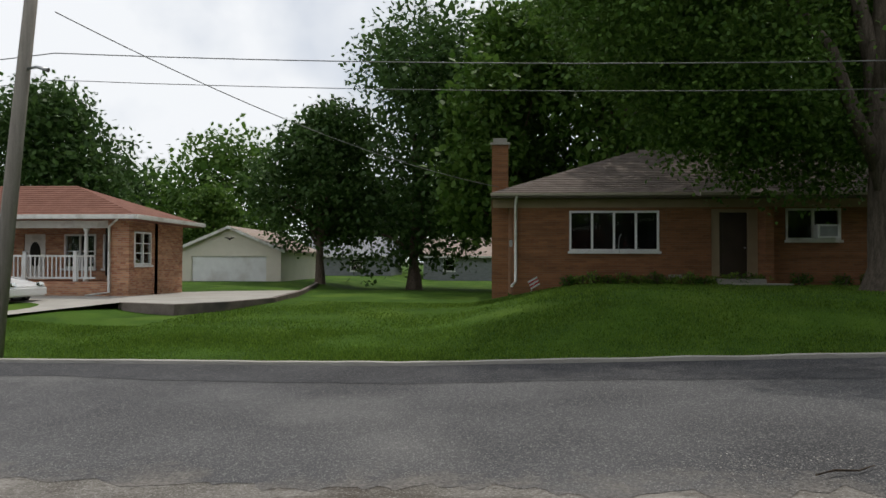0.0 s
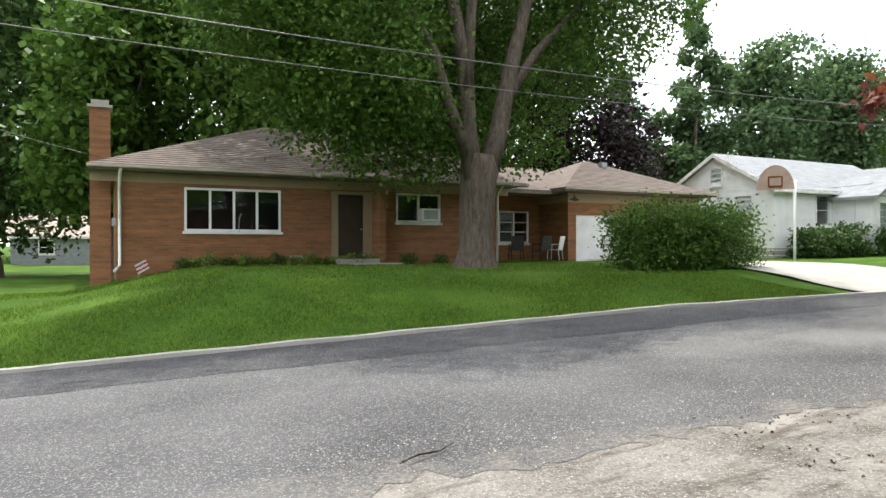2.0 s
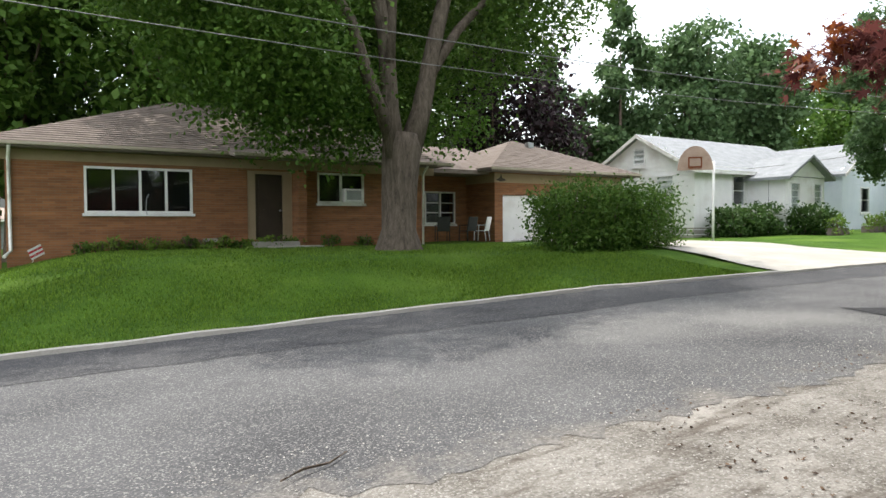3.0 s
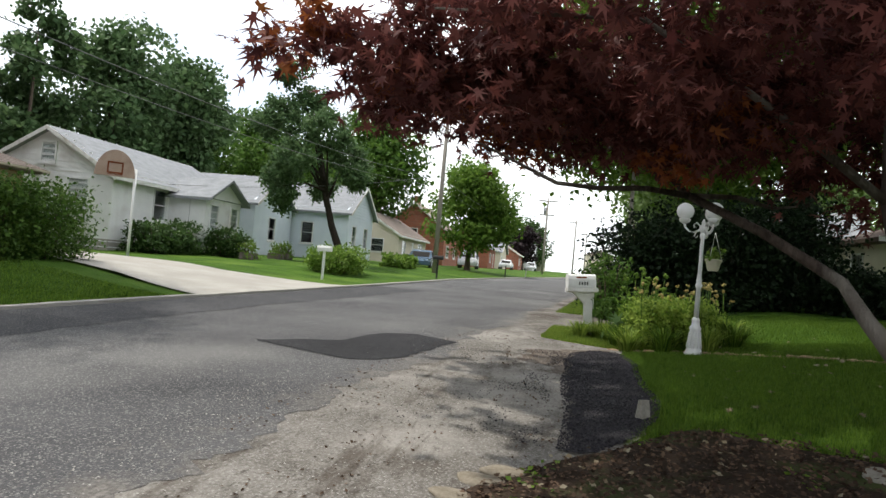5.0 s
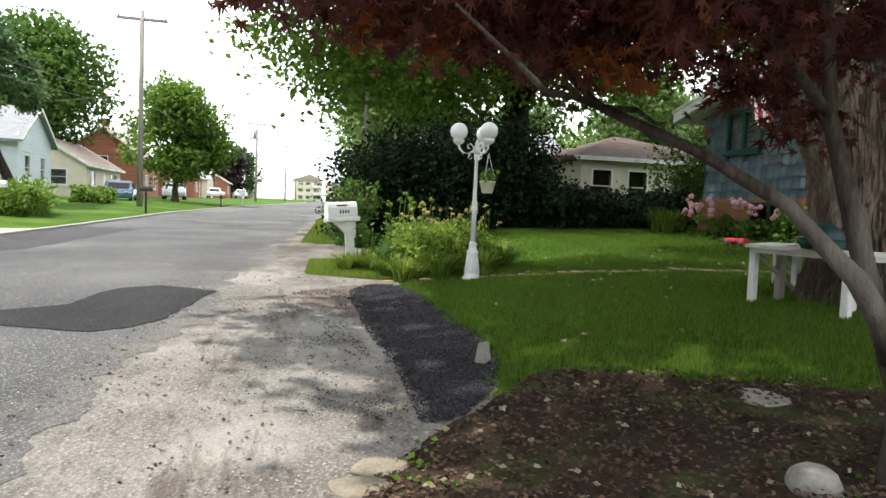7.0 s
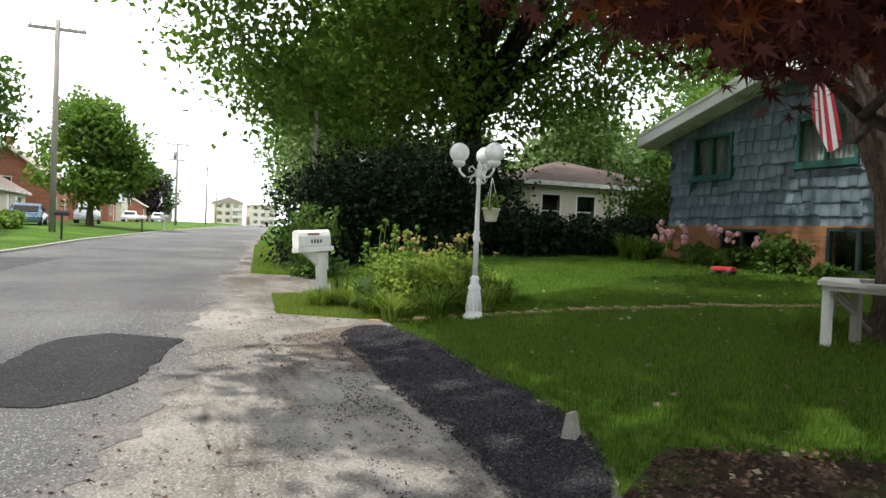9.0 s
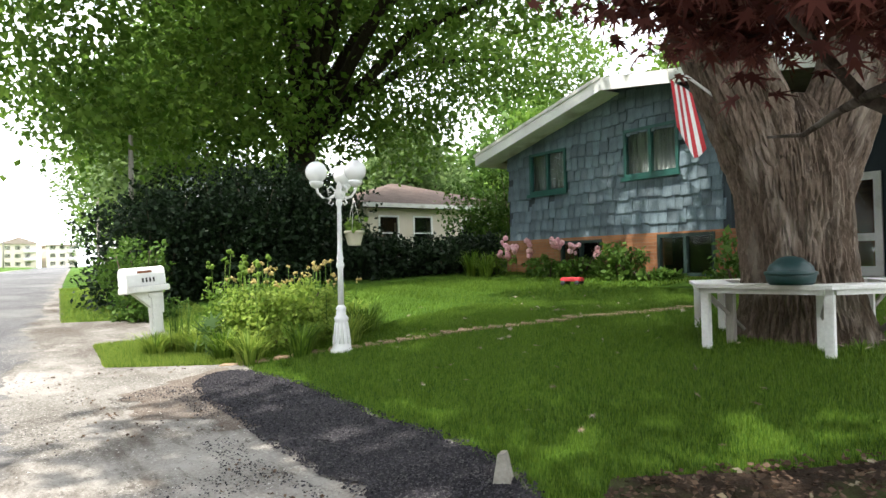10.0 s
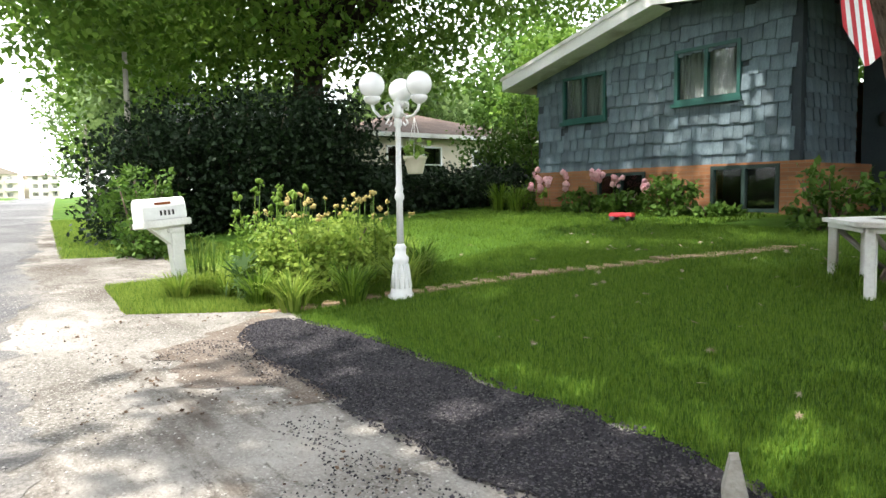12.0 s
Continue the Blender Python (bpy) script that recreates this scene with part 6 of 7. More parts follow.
def furrowed(keys, n=240, step=0.03, depth=0.042):
    """A stem along keys (x, y, z, radius) whose bark is split into long, deep, wandering ridges."""
    zk = [k[2] for k in keys]
    zs = np.arange(zk[0], zk[-1] + step / 2, step)
    cx, cy, rr = (np.interp(zs, zk, [k[i] for k in keys]) for i in (0, 1, 3))
    for a in (cx, cy, rr):
        a[1:-1] = np.convolve(a, (0.25, 0.5, 0.25), "valid")
    verts, faces = [], []
    for x, y, z, r in zip(cx, cy, zs, rr):
        for k in range(n):
            w = 2 * math.pi * k / n
            c, q = math.cos(w), math.sin(w)
            warp = 0.35 * noise.noise((c * 3, q * 3, z * 2.2))
            ridge = abs(noise.noise((c * 22 + warp, q * 22 - warp, z * 3.2)))
            fine = noise.noise((c * 21, q * 21, z * 6.5))
            lobe = noise.noise((c * 1.4 + 5, q * 1.4, z * 0.5))
            d = r * (1 + 0.13 * lobe) + depth * min(1, ridge * 3.2) - depth * 0.6 + 0.011 * fine
            verts.append((x + c * d, y + q * d, z))
    for i in range(len(zs) - 1):
        for k in range(n):
            faces.append((i * n + k, i * n + (k + 1) % n, (i + 1) * n + (k + 1) % n, (i + 1) * n + k))
    return verts, faces


mesh_ob("trunk", *furrowed([(0, 0, -0.25, 0.74), (0, 0, 0.0, 0.6), (0, 0, 0.3, 0.51), (0.01, 0.02, 0.7, 0.47), (0.02, 0.03, 1.1, 0.49), (0.04, 0.05, 1.6, 0.5), (0.06, 0.08, 2.0, 0.42), (0.06, 0.08, 2.3, 0.2)]), BARK_OLD, om)
mesh_ob("stem", *furrowed([(0.06, 0.08, 1.1, 0.36), (0.22, 0.31, 2.0, 0.42), (0.36, 0.51, 2.6, 0.4), (0.6, 0.85, 3.8, 0.36), (1.2, 1.6, 5.5, 0.26), (1.5, 2.2, 7.5, 0.12)], 130, 0.06), BARK_OLD, om)
mesh_ob("stem", *furrowed([(-0.02, -0.03, 1.1, 0.36), (-0.22, -0.31, 2.0, 0.36), (-0.36, -0.52, 2.7, 0.34), (-0.6, -0.9, 4.0, 0.32), (-1.2, -1.8, 6.0, 0.22), (-1.4, -2.2, 8.0, 0.1)], 130, 0.06), BARK_OLD, om)
bn = thing("tree_bench", TX, TY, TZ, 8, "white-painted hexagonal bench built round the old maple", "bench")
RO, RI = 1.14, 0.76
for k in range(6):
    a0, a1 = radians(60 * k), radians(60 * (k + 1))
    bm = bmesh.new()
    pts = [(RO * math.cos(a0), RO * math.sin(a0)), (RO * math.cos(a1), RO * math.sin(a1)), (RI * math.cos(a1), RI * math.sin(a1)), (RI * math.cos(a0), RI * math.sin(a0))]
    lo, hi = [bm.verts.new((*p, 0.5)) for p in pts], [bm.verts.new((*p, 0.535)) for p in pts]
    bm.faces.new(hi)
    bm.faces.new(lo[::-1])
    for i in range(4):
        bm.faces.new((lo[i], lo[(i + 1) % 4], hi[(i + 1) % 4], hi[i]))
    part("seat_board", bm, OFFWHITE, bn)
    px, py = 1.04 * math.cos(a0), 1.04 * math.sin(a0)
    part("leg", slab(px - 0.036, px + 0.036, py - 0.036, py + 0.036, -0.12, 0.497, 0.006), OFFWHITE, bn)
    qx, qy = 0.78 * math.cos(a0), 0.78 * math.sin(a0)
    part("inner_leg", slab(qx - 0.035, qx + 0.035, qy - 0.035, qy + 0.035, -0.12, 0.497), POLEWOOD if k % 2 else OFFWHITE, bn)
    am = (a0 + a1) / 2
    part("apron", placed(slab(-0.5, 0.5, -0.015, 0.015, 0.455, 0.497), Matrix.Translation((0.94 * math.cos(am), 0.94 * math.sin(am), 0)) @ Matrix.Rotation(am + math.pi / 2, 4, "Z")), OFFWHITE, bn)
    part("brace", tube(bmesh.new(), [(px * 0.98, py * 0.98, 0.45), (px * 0.62, py * 0.62, 0.1)], [0.025, 0.025], 4), POLEWOOD, bn)
TEAL = mat("dark_teal_plastic", (0.006, 0.03, 0.032), (0.012, 0.05, 0.05), 0.5, 3, 30, 0.05)
pot = thing("garden_pot", TX + 0.9 * math.cos(radians(112)), TY + 0.9 * math.sin(radians(112)), TZ + 0.537, 0, "dark teal upturned plant pot on the bench", "pot")
part("bowl", lathe(bmesh.new(), [(0.17, 0.0), (0.19, 0.03), (0.2, 0.08), (0.17, 0.16), (0.1, 0.22), (0.04, 0.24)], 18), TEAL, pot)
part("rim", lathe(bmesh.new(), [(0.19, 0.08), (0.21, 0.085), (0.21, 0.11), (0.185, 0.115)], 18), TEAL, pot)

RED, NAVY = mat("red_cloth", (0.45, 0.03, 0.04), (0.55, 0.05, 0.06), 0.8, 4, 60, 0.1), mat("navy_cloth", (0.02, 0.03, 0.12), (0.03, 0.04, 0.16), 0.8, 4, 60, 0.1)
fl = thing("flag", 11.3, -1.05, TZ, 0, "red and white striped flag hanging limp from the trunk", "flag")
part("staff", tube(bmesh.new(), [(-0.35, -0.35, 2.1), (0.0, 0.0, 2.52)], [0.014, 0.014], 6), OFFWHITE, fl)
for k in range(7):
    bm = bmesh.new()
    rows = []
    for i in range(13):
        q = i / 12
        row = []
        for e in (0, 1):
            c = (k + e) / 7
            fold = 0.035 * math.sin(c * 7 + q * 2)
            a = (0.5 - c) * (0.19 + 0.07 * q) - 0.08 * q + 0.04
            row.append(bm.verts.new((0.86 * a + 0.5 * fold, 0.51 * a - 0.86 * fold, 2.5 - 0.16 * c - q * (0.7 - 0.4 * abs(c - 0.6)))))
        rows.append(row)
    for p, q in zip(rows, rows[1:]):
        bm.faces.new((p[0], p[1], q[1], q[0])).smooth = True
    part("stripe", bm, RED if k % 2 == 0 else WHITE, fl)

# ---- the lamp post with three globes ----
GLOBE = bpy.data.materials.new("milk_glass")
GLOBE.use_nodes = True
gp = GLOBE.node_tree.nodes["Principled BSDF"]
gp.inputs["Base Color"].default_value, gp.inputs["Roughness"].default_value = (0.86, 0.86, 0.85, 1), 0.15
gp.inputs["Subsurface Weight"].default_value = 0.5
gp.inputs["Subsurface Radius"].default_value = (0.08, 0.08, 0.08)
lx, ly = 14.83, 0.87
lp = thing("lamp_post", lx, ly, land(lx, ly), 80, "white cast garden lamp post with three milky globes", "street lamp")
part("base", lathe(bmesh.new(), [(0.14, -0.1), (0.14, 0.02), (0.115, 0.05), (0.105, 0.1), (0.075, 0.36), (0.085, 0.38), (0.085, 0.41), (0.06, 0.44), (0.055, 0.5), (0.066, 0.52), (0.04, 0.56)], 16), WHITE, lp)
for k in range(12):
    a = k * math.pi / 6
    part("flute", tube(bmesh.new(), [(0.106 * math.cos(a), 0.106 * math.sin(a), 0.1), (0.078 * math.cos(a), 0.078 * math.sin(a), 0.35)], [0.012, 0.007], 5), WHITE, lp)
part("shaft", lathe(bmesh.new(), [(0.038, 0.56), (0.034, 1.0), (0.05, 1.03), (0.05, 1.06), (0.035, 1.09), (0.045, 1.13), (0.032, 1.17), (0.026, 1.75), (0.04, 1.78), (0.04, 1.82), (0.028, 1.86)], 14), WHITE, lp)
part("hub", lathe(bmesh.new(), [(0.03, 1.84), (0.06, 1.88), (0.06, 1.93), (0.03, 1.98), (0.035, 2.0), (0.008, 2.06)], 14), WHITE, lp)
for k in range(3):
    a = radians(120 * k)
    ca, sa = math.cos(a), math.sin(a)
    arm = part("arm", tube(bmesh.new(), [(r * ca, r * sa, z) for r, z in ((0.04, 1.9), (0.12, 1.85), (0.2, 1.86), (0.26, 1.92), (0.275, 1.98))], [0.018, 0.016, 0.015, 0.015, 0.02], 7), WHITE, lp)
    part("scroll", tube(bmesh.new(), [(r * ca, r * sa, z) for r, z in ((0.05, 1.95), (0.1, 2.0), (0.14, 1.97), (0.13, 1.92), (0.1, 1.93))], [0.012] * 5, 6), WHITE, arm)
    part("scroll", tube(bmesh.new(), [(r * ca, r * sa, z) for r, z in ((0.1, 1.84), (0.13, 1.79), (0.09, 1.77), (0.07, 1.8))], [0.01] * 4, 6), WHITE, arm)
    part("holder", lathe(bmesh.new(), [(0.025, 1.97), (0.07, 2.0), (0.085, 2.03), (0.085, 2.05), (0.06, 2.055)], 14, (0.275 * ca, 0.275 * sa, 0)), WHITE, arm)
    part("globe", ball(bmesh.new(), (0.275 * ca, 0.275 * sa, 2.165), 0.13, 24), GLOBE, arm, "milky white glass globe")
hp = thing("hanging_pot", lx - 0.05, ly - 0.17, land(lx, ly) + 1.28, 0, "cream hanging flowerpot on the lamp post", "flowerpot")
part("pot", lathe(bmesh.new(), [(0.075, 0), (0.08, 0.01), (0.115, 0.15), (0.125, 0.155), (0.125, 0.18), (0.105, 0.18), (0.1, 0.16)], 18), mat("cream_plastic", (0.62, 0.58, 0.44), (0.70, 0.66, 0.52), 0.5, 3, 20, 0.05), hp)
for k in range(3):
    a = radians(120 * k + 20)
    part("hanger", tube(bmesh.new(), [(0.115 * math.cos(a), 0.115 * math.sin(a), 0.17), (0, 0, 0.58)], [0.004, 0.004], 4), OFFWHITE, hp)
part("plant_tag", slab(0.1, 0.16, -0.08, -0.075, 0.1, 0.17), LEAF_LIGHT, hp)
leaves("foliage", hp, np.array([[0.0, 0, 0.22], [0.06, 0, 0.22], [-0.05, 0.04, 0.24], [0, -0.06, 0.24]]), 0.045, 160, 0.07, LEAF_LIGHT)

# ---- the white mailbox ----
MX, MY = 17.6, 2.36
mb = thing("mailbox", MX, MY, land(MX, MY), 100, "white plastic mailbox leaning on a moulded post", "mailbox")
post = part("post", slab(-0.075, 0.075, -0.075, 0.075, -0.25, 0.86, 0.015), OFFWHITE, mb)
part("post_collar", slab(-0.1, 0.1, -0.1, 0.1, 0.78, 0.84, 0.01), OFFWHITE, post)
arm = part("bracket", prism(bmesh.new(), [(-0.1, 0.55), (0.05, 0.62), (0.3, 0.86), (-0.12, 0.86)], -0.06, 0.06), OFFWHITE, mb)
prof = [(-0.14, 0), (0.14, 0), (0.15, 0.03), (0.15, 0.16), (0.125, 0.235), (0.07, 0.265), (-0.07, 0.265), (-0.125, 0.235), (-0.15, 0.16), (-0.15, 0.03)]
bm = prism(bmesh.new(), prof, -0.26, 0.26)
bmesh.ops.bevel(bm, geom=bm.edges[:], offset=0.008, segments=1, affect="EDGES")
bx = part("box", placed(bm, Matrix.Translation((0.12, 0, 0.95)) @ Matrix.Rotation(radians(90), 4, "Z")), WHITE, mb)
part("tray", slab(-0.18, 0.42, -0.17, 0.17, 0.86, 0.948, 0.012), OFFWHITE, mb)
part("door_rim", placed(prism(bmesh.new(), [(p[0] * 1.06, p[1] * 1.04 - 0.004) for p in prof], -0.02, 0.02), Matrix.Translation((0.385, 0, 0.95)) @ Matrix.Rotation(radians(90), 4, "Z")), WHITE, bx)
part("flag_lever", slab(0.05, 0.25, 0.155, 0.165, 1.13, 1.16, 0.004), LEAF_ORANGE, bx)
mb.rotation_mode = "XYZ"
mb.matrix_world = pose(MX, MY, land(MX, MY), 4, 4, 100)
for k in range(4):
    part("digit_mark", slab(0.02 + 0.05 * k, 0.045 + 0.05 * k, 0.1535, 0.156, 1.0, 1.06), BLACK, bx)


def post_box(x, y, z, rz, boxm, postm, label, h=1.0):
    t = thing("roadside_mailbox", x, y, z, rz, label, "mailbox", "mailboxes along the street")
    part("post", slab(-0.04, 0.04, -0.04, 0.04, -0.2, h), postm, t)
    bm = prism(bmesh.new(), [(-0.09, 0), (0.09, 0), (0.09, 0.12), (0.05, 0.2), (-0.05, 0.2), (-0.09, 0.12)], -0.26, 0.26)
    part("box", placed(bm, Matrix.Translation((0, 0, h + 0.002))), boxm, t)
    return t


post_box(27.0, 11.5, land(27.0, 11.5), 6, WHITE, WHITE, "white mailbox on a white wooden post", 1.0)
post_box(36.4, 9.2, land(36.4, 9.2), 6, BLACK, BLACK, "black mailbox on a thin dark post", 0.95)
post_box(59.5, 6.4, land(59.5, 6.4), 6, WHITE, WHITE, "white mailbox on a white post", 0.95)
post_box(52.5, 7.4, land(52.5, 7.4), 6, WHITE, BLACK, "white mailbox on a thin post", 0.85)
post_box(33.5, 0.5, land(33.5, 0.5), 6, DOORBROWN, DOORBROWN, "brown wooden mailbox stand beside the hedge", 1.0)

# ---- planting round the mailbox and lamp ----
sx, sy = 16.35, 0.95
shrub(sx, sy, 1.6, 1.6, 0.82, LEAF_PERENNIAL, "bushy yellow-green perennial clump behind the lamp post", 7500, 0.075, "perennial_clump", category="plant")
shrub(sx + 0.7, sy + 0.3, 1.1, 1.1, 0.85, LEAF_LIGHT, "bushy green perennial clump behind the lamp post", 3000, 0.075, "perennial_clump", category="plant")
for k in range(9):
    a = k * 0.7
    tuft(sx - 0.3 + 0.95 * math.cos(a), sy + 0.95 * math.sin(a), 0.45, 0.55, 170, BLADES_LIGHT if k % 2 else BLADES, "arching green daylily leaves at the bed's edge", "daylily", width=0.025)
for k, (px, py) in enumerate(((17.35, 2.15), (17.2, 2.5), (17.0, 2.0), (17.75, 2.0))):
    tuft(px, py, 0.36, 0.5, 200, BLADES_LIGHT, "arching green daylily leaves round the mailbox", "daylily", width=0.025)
YELLOW = leaf_mat("seed_heads", (0.35, 0.25, 0.08), (0.45, 0.38, 0.16), 0.1)
PINKM = leaf_mat("pink_petals", (0.62, 0.30, 0.34), (0.78, 0.48, 0.52), 0.3)
stalks(sx + 0.1, sy - 0.1, 1.6, 1.5, 0.98, 46, LEAF, YELLOW, "tall stems with brown and yellow seed heads", 0.03)
stalks(sx + 0.5, sy + 0.45, 0.8, 0.8, 1.25, 14, LEAF_LIGHT, LEAF_LIGHT, "tall pale flower spikes", 0.05)
stalks(17.45, 2.05, 0.5, 0.5, 0.7, 16, LEAF, LEAF, "thin weedy stems beside the mailbox", 0.02)
leaves("broad_leaves", thing("squash_plant", 16.7, 1.75, land(16.7, 1.75), 0, "broad blue-green leaves at the bed's edge", "plant"), np.array([[0, 0, 0.25], [0.2, 0.1, 0.3], [-0.15, 0.1, 0.2]]), 0.12, 26, 0.26, LEAF_BLUE, shape="maple")
# along the shingled house
for k, px in enumerate((17.6, 18.1, 18.8, 19.5, 20.2, 20.7)):
    stalks(px, -6.6 + 0.1 * (k % 2), 0.22, 0.2, 0.75, 2, LEAF, PINKM, "pink lily heads on bare stems by the brick wall", 0.11, "lily")
for px, pw, ph, lm in ((21.3, 1.1, 0.55, LEAF_LIGHT), (19.2, 0.9, 0.45, LEAF), (17.0, 0.9, 0.75, LEAF), (18.2, 0.9, 0.5, LEAF), (13.4, 1.3, 0.85, LEAF), (16.2, 1.2, 0.2, LEAF)):
    shrub(px, -6.75 if px > 15 else -5.4, pw, 0.9, ph, lm, "leafy plant in the bed below the windows", 900, 0.12, "bed_plant", category="plant")
tuft(21.6, -6.3, 0.75, 0.7, 160, BLADES, "large arching daylily clump at the corner", "daylily", width=0.03)
tuft(20.9, -6.2, 0.6, 0.6, 140, BLADES, "large arching daylily clump at the corner", "daylily", width=0.03)
sk = thing("toy_wagon", 17.0, -5.3, land(17.0, -5.3), 20, "small red toy wagon on the lawn", "toy")
part("tray", slab(-0.22, 0.22, -0.11, 0.11, 0.08, 0.16, 0.02), RED, sk)
for a in (-0.15, 0.15):
    for b in (-0.12, 0.12):
        part("wheel", placed(lathe(bmesh.new(), [(0.02, -0.015), (0.05, -0.015), (0.05, 0.015), (0.02, 0.015)], 12), Matrix.Translation((a, b, 0.05)) @ Matrix.Rotation(radians(90), 4, "X")), BLACK, sk)

# ---- the red japanese maple over the verge ----
JX, JY = 7.63, 0.94
JZ = land(JX, JY)
jm = thing("japanese_maple", JX, JY, JZ, 0, "dark red japanese maple spreading over the verge", "tree")
part("trunk", tube(bmesh.new(), [(0, 0, -0.2), (0.0, 0, 0.05), (-0.01, 0.0, 0.25), (0.0, 0.01, 0.45), (0.02, 0.03, 0.6), (0.03, 0.05, 0.72)], [0.12, 0.092, 0.076, 0.072, 0.086, 0.075], 18, 0.25), BARK_MAPLE, jm)
for pts, rad in (
        ([(0.02, 0.03, 0.52), (0.01, 0.16, 0.76), (-0.02, 0.33, 0.94), (0.1, 0.4, 1.08), (0.26, 0.46, 1.25), (0.5, 0.8, 1.5), (0.79, 1.17, 1.72)], [0.068, 0.06, 0.055, 0.047, 0.042, 0.037, 0.03]),
        ([(0.79, 1.17, 1.72), (0.5, 1.45, 1.71), (0.1, 1.75, 1.64), (-0.3, 1.95, 1.6), (-0.6, 2.3, 1.72)], [0.026, 0.02, 0.016, 0.013, 0.006]),
        ([(0.79, 1.17, 1.72), (1.0, 0.85, 1.76), (1.3, 0.55, 1.74), (1.6, 0.3, 1.8)], [0.026, 0.02, 0.015, 0.008]),
        ([(0.79, 1.17, 1.72), (0.86, 1.35, 1.9), (0.95, 1.5, 2.1), (0.9, 1.8, 2.4)], [0.024, 0.02, 0.014, 0.006]),
        ([(0.02, 0.03, 0.55), (0.1, 0.14, 0.9), (0.17, 0.22, 1.29), (0.27, 0.27, 1.68), (0.3, 0.3, 2.4)], [0.062, 0.055, 0.05, 0.042, 0.016]),
        ([(0.27, 0.27, 1.68), (0.1, 0.9, 2.1), (-0.3, 1.6, 2.4), (-0.4, 2.6, 2.4)], [0.034, 0.026, 0.018, 0.008]),
        ([(0.02, 0.02, 0.55), (-0.08, 0.03, 0.84), (-0.14, -0.07, 1.1), (-0.3, -0.35, 1.7), (-0.4, -0.55, 2.6)], [0.075, 0.064, 0.058, 0.045, 0.016]),
        ([(-0.3, -0.35, 1.7), (-0.6, -0.1, 2.0), (-1.0, 0.3, 2.4)], [0.04, 0.03, 0.012])):
    part("limb", tube(bmesh.new(), pts, [0.8 * r for r in rad], 10, 0.3), BARK_MAPLE, jm)
jb = [(-0.45, 3.15, 2.08, 0.34), (-0.3, 2.55, 2.2, 0.5), (0.5, 2.1, 2.2, 0.45), (0.3, 1.4, 2.35, 0.65), (-0.4, 1.6, 2.5, 0.7), (1.0, 0.5, 2.6, 0.62), (0.0, 0.2, 2.75, 0.95), (-1.0, 0.5, 2.5, 0.7), (-0.6, -0.6, 2.5, 0.8), (0.7, -0.8, 2.3, 0.75), (-1.0, 2.1, 2.45, 0.5), (-0.1, 3.0, 2.2, 0.36), (0.15, 2.8, 2.1, 0.28), (1.2, 1.3, 2.35, 0.4), (0.2, 0.9, 2.0, 0.4), (0.45, 2.5, 2.2, 0.38), (0.6, 1.9, 2.2, 0.4), (0.1, 2.0, 2.25, 0.45), (0.0, 2.5, 2.5, 0.5), (1.1, 1.8, 2.3, 0.4), (1.2, 2.2, 2.35, 0.35), (1.3, 2.6, 2.4, 0.3), (1.3, 1.3, 2.35, 0.4), (1.5, 0.8, 2.45, 0.45), (0.8, 2.9, 2.35, 0.3), (1.5, 1.7, 2.6, 0.4), (0.67, 1.5, 2.1, 0.3), (0.4, 1.2, 2.15, 0.35), (1.0, 1.0, 2.2, 0.35), (0.5, 0.3, 1.95, 0.45), (-0.1, -0.9, 2.0, 0.55), (0.8, 1.2, 2.3, 0.35)]
leaves("red_leaves", jm, clumps(jb, 60, 0.3), 0.085, 24000, 0.078, LEAF_RED, flat=0.5, droop=0.55, shape="maple")
leaves("orange_leaves", jm, clumps([(-0.5, 3.2, 2.15, 0.25), (-0.1, 2.7, 2.1, 0.3), (0.3, 1.3, 2.0, 0.4), (0.5, 2.2, 2.0, 0.3)], 50, 0.3), 0.06, 420, 0.075, LEAF_ORANGE, flat=0.5, droop=0.55, shape="maple")

# ---- stones, block, path ----
STONE = mat("pale_field_stone", (0.22, 0.205, 0.175), (0.38, 0.36, 0.32), 0.9, 6, 40, 0.5, c=(0.22, 0.2, 0.17))
SAND = mat("buff_sandstone", (0.17, 0.145, 0.11), (0.29, 0.255, 0.2), 0.9, 5, 40, 0.5)


def stone(x, y, w, d, h, rz, material, label, name="stone", lift=0.0):
    bm = bmesh.new()
    bmesh.ops.create_icosphere(bm, subdivisions=3, radius=0.5)
    s = rng.uniform(0, 50)
    for v in bm.verts:
        k = 1 + 0.28 * noise.noise(v.co * 1.9 + Vector((s, 0, 0)))
        v.co = Vector((v.co.x * w * k, v.co.y * d * k, max(-0.3, min(0.36, v.co.z)) * h * 1.6 * k))
    for f in bm.faces:
        f.smooth = True
    me = bpy.data.meshes.new(name)
    bm.to_mesh(me)
    bm.free()
    me.materials.append(material)
    ob = new(name, me)
    ob.matrix_world = pose(x, y, land(x, y) + h * 0.25 + lift, 0, 0, rz)
    return tagged(ob, label, "stone")


stone(7.72, 1.3, 0.26, 0.2, 0.15, 30, STONE, "rounded pale field stone in the mulch bed")
stone(8.75, 0.75, 0.34, 0.26, 0.07, 10, STONE, "flat grey stone lying in the mulch bed")
for k, (px, py) in enumerate((at_uv(0.75, -7.98), at_uv(1.05, -8.0), at_uv(1.4, -8.1), at_uv(1.62, -8.22))):
    stone(px, py, 0.33, 0.24, 0.045, 30 + 25 * k, SAND, "buff edging stone along the bed")
blk = thing("concrete_block", 10.4, 2.04, land(10.4, 2.04), 35, "broken wedge of pale concrete at the patch's edge", "block")
part("wedge", prism(bmesh.new(), [(-0.07, -0.05), (0.065, -0.05), (0.055, 0.03), (0.025, 0.185), (-0.012, 0.19), (-0.04, 0.06)], -0.045, 0.045), STONE, blk)
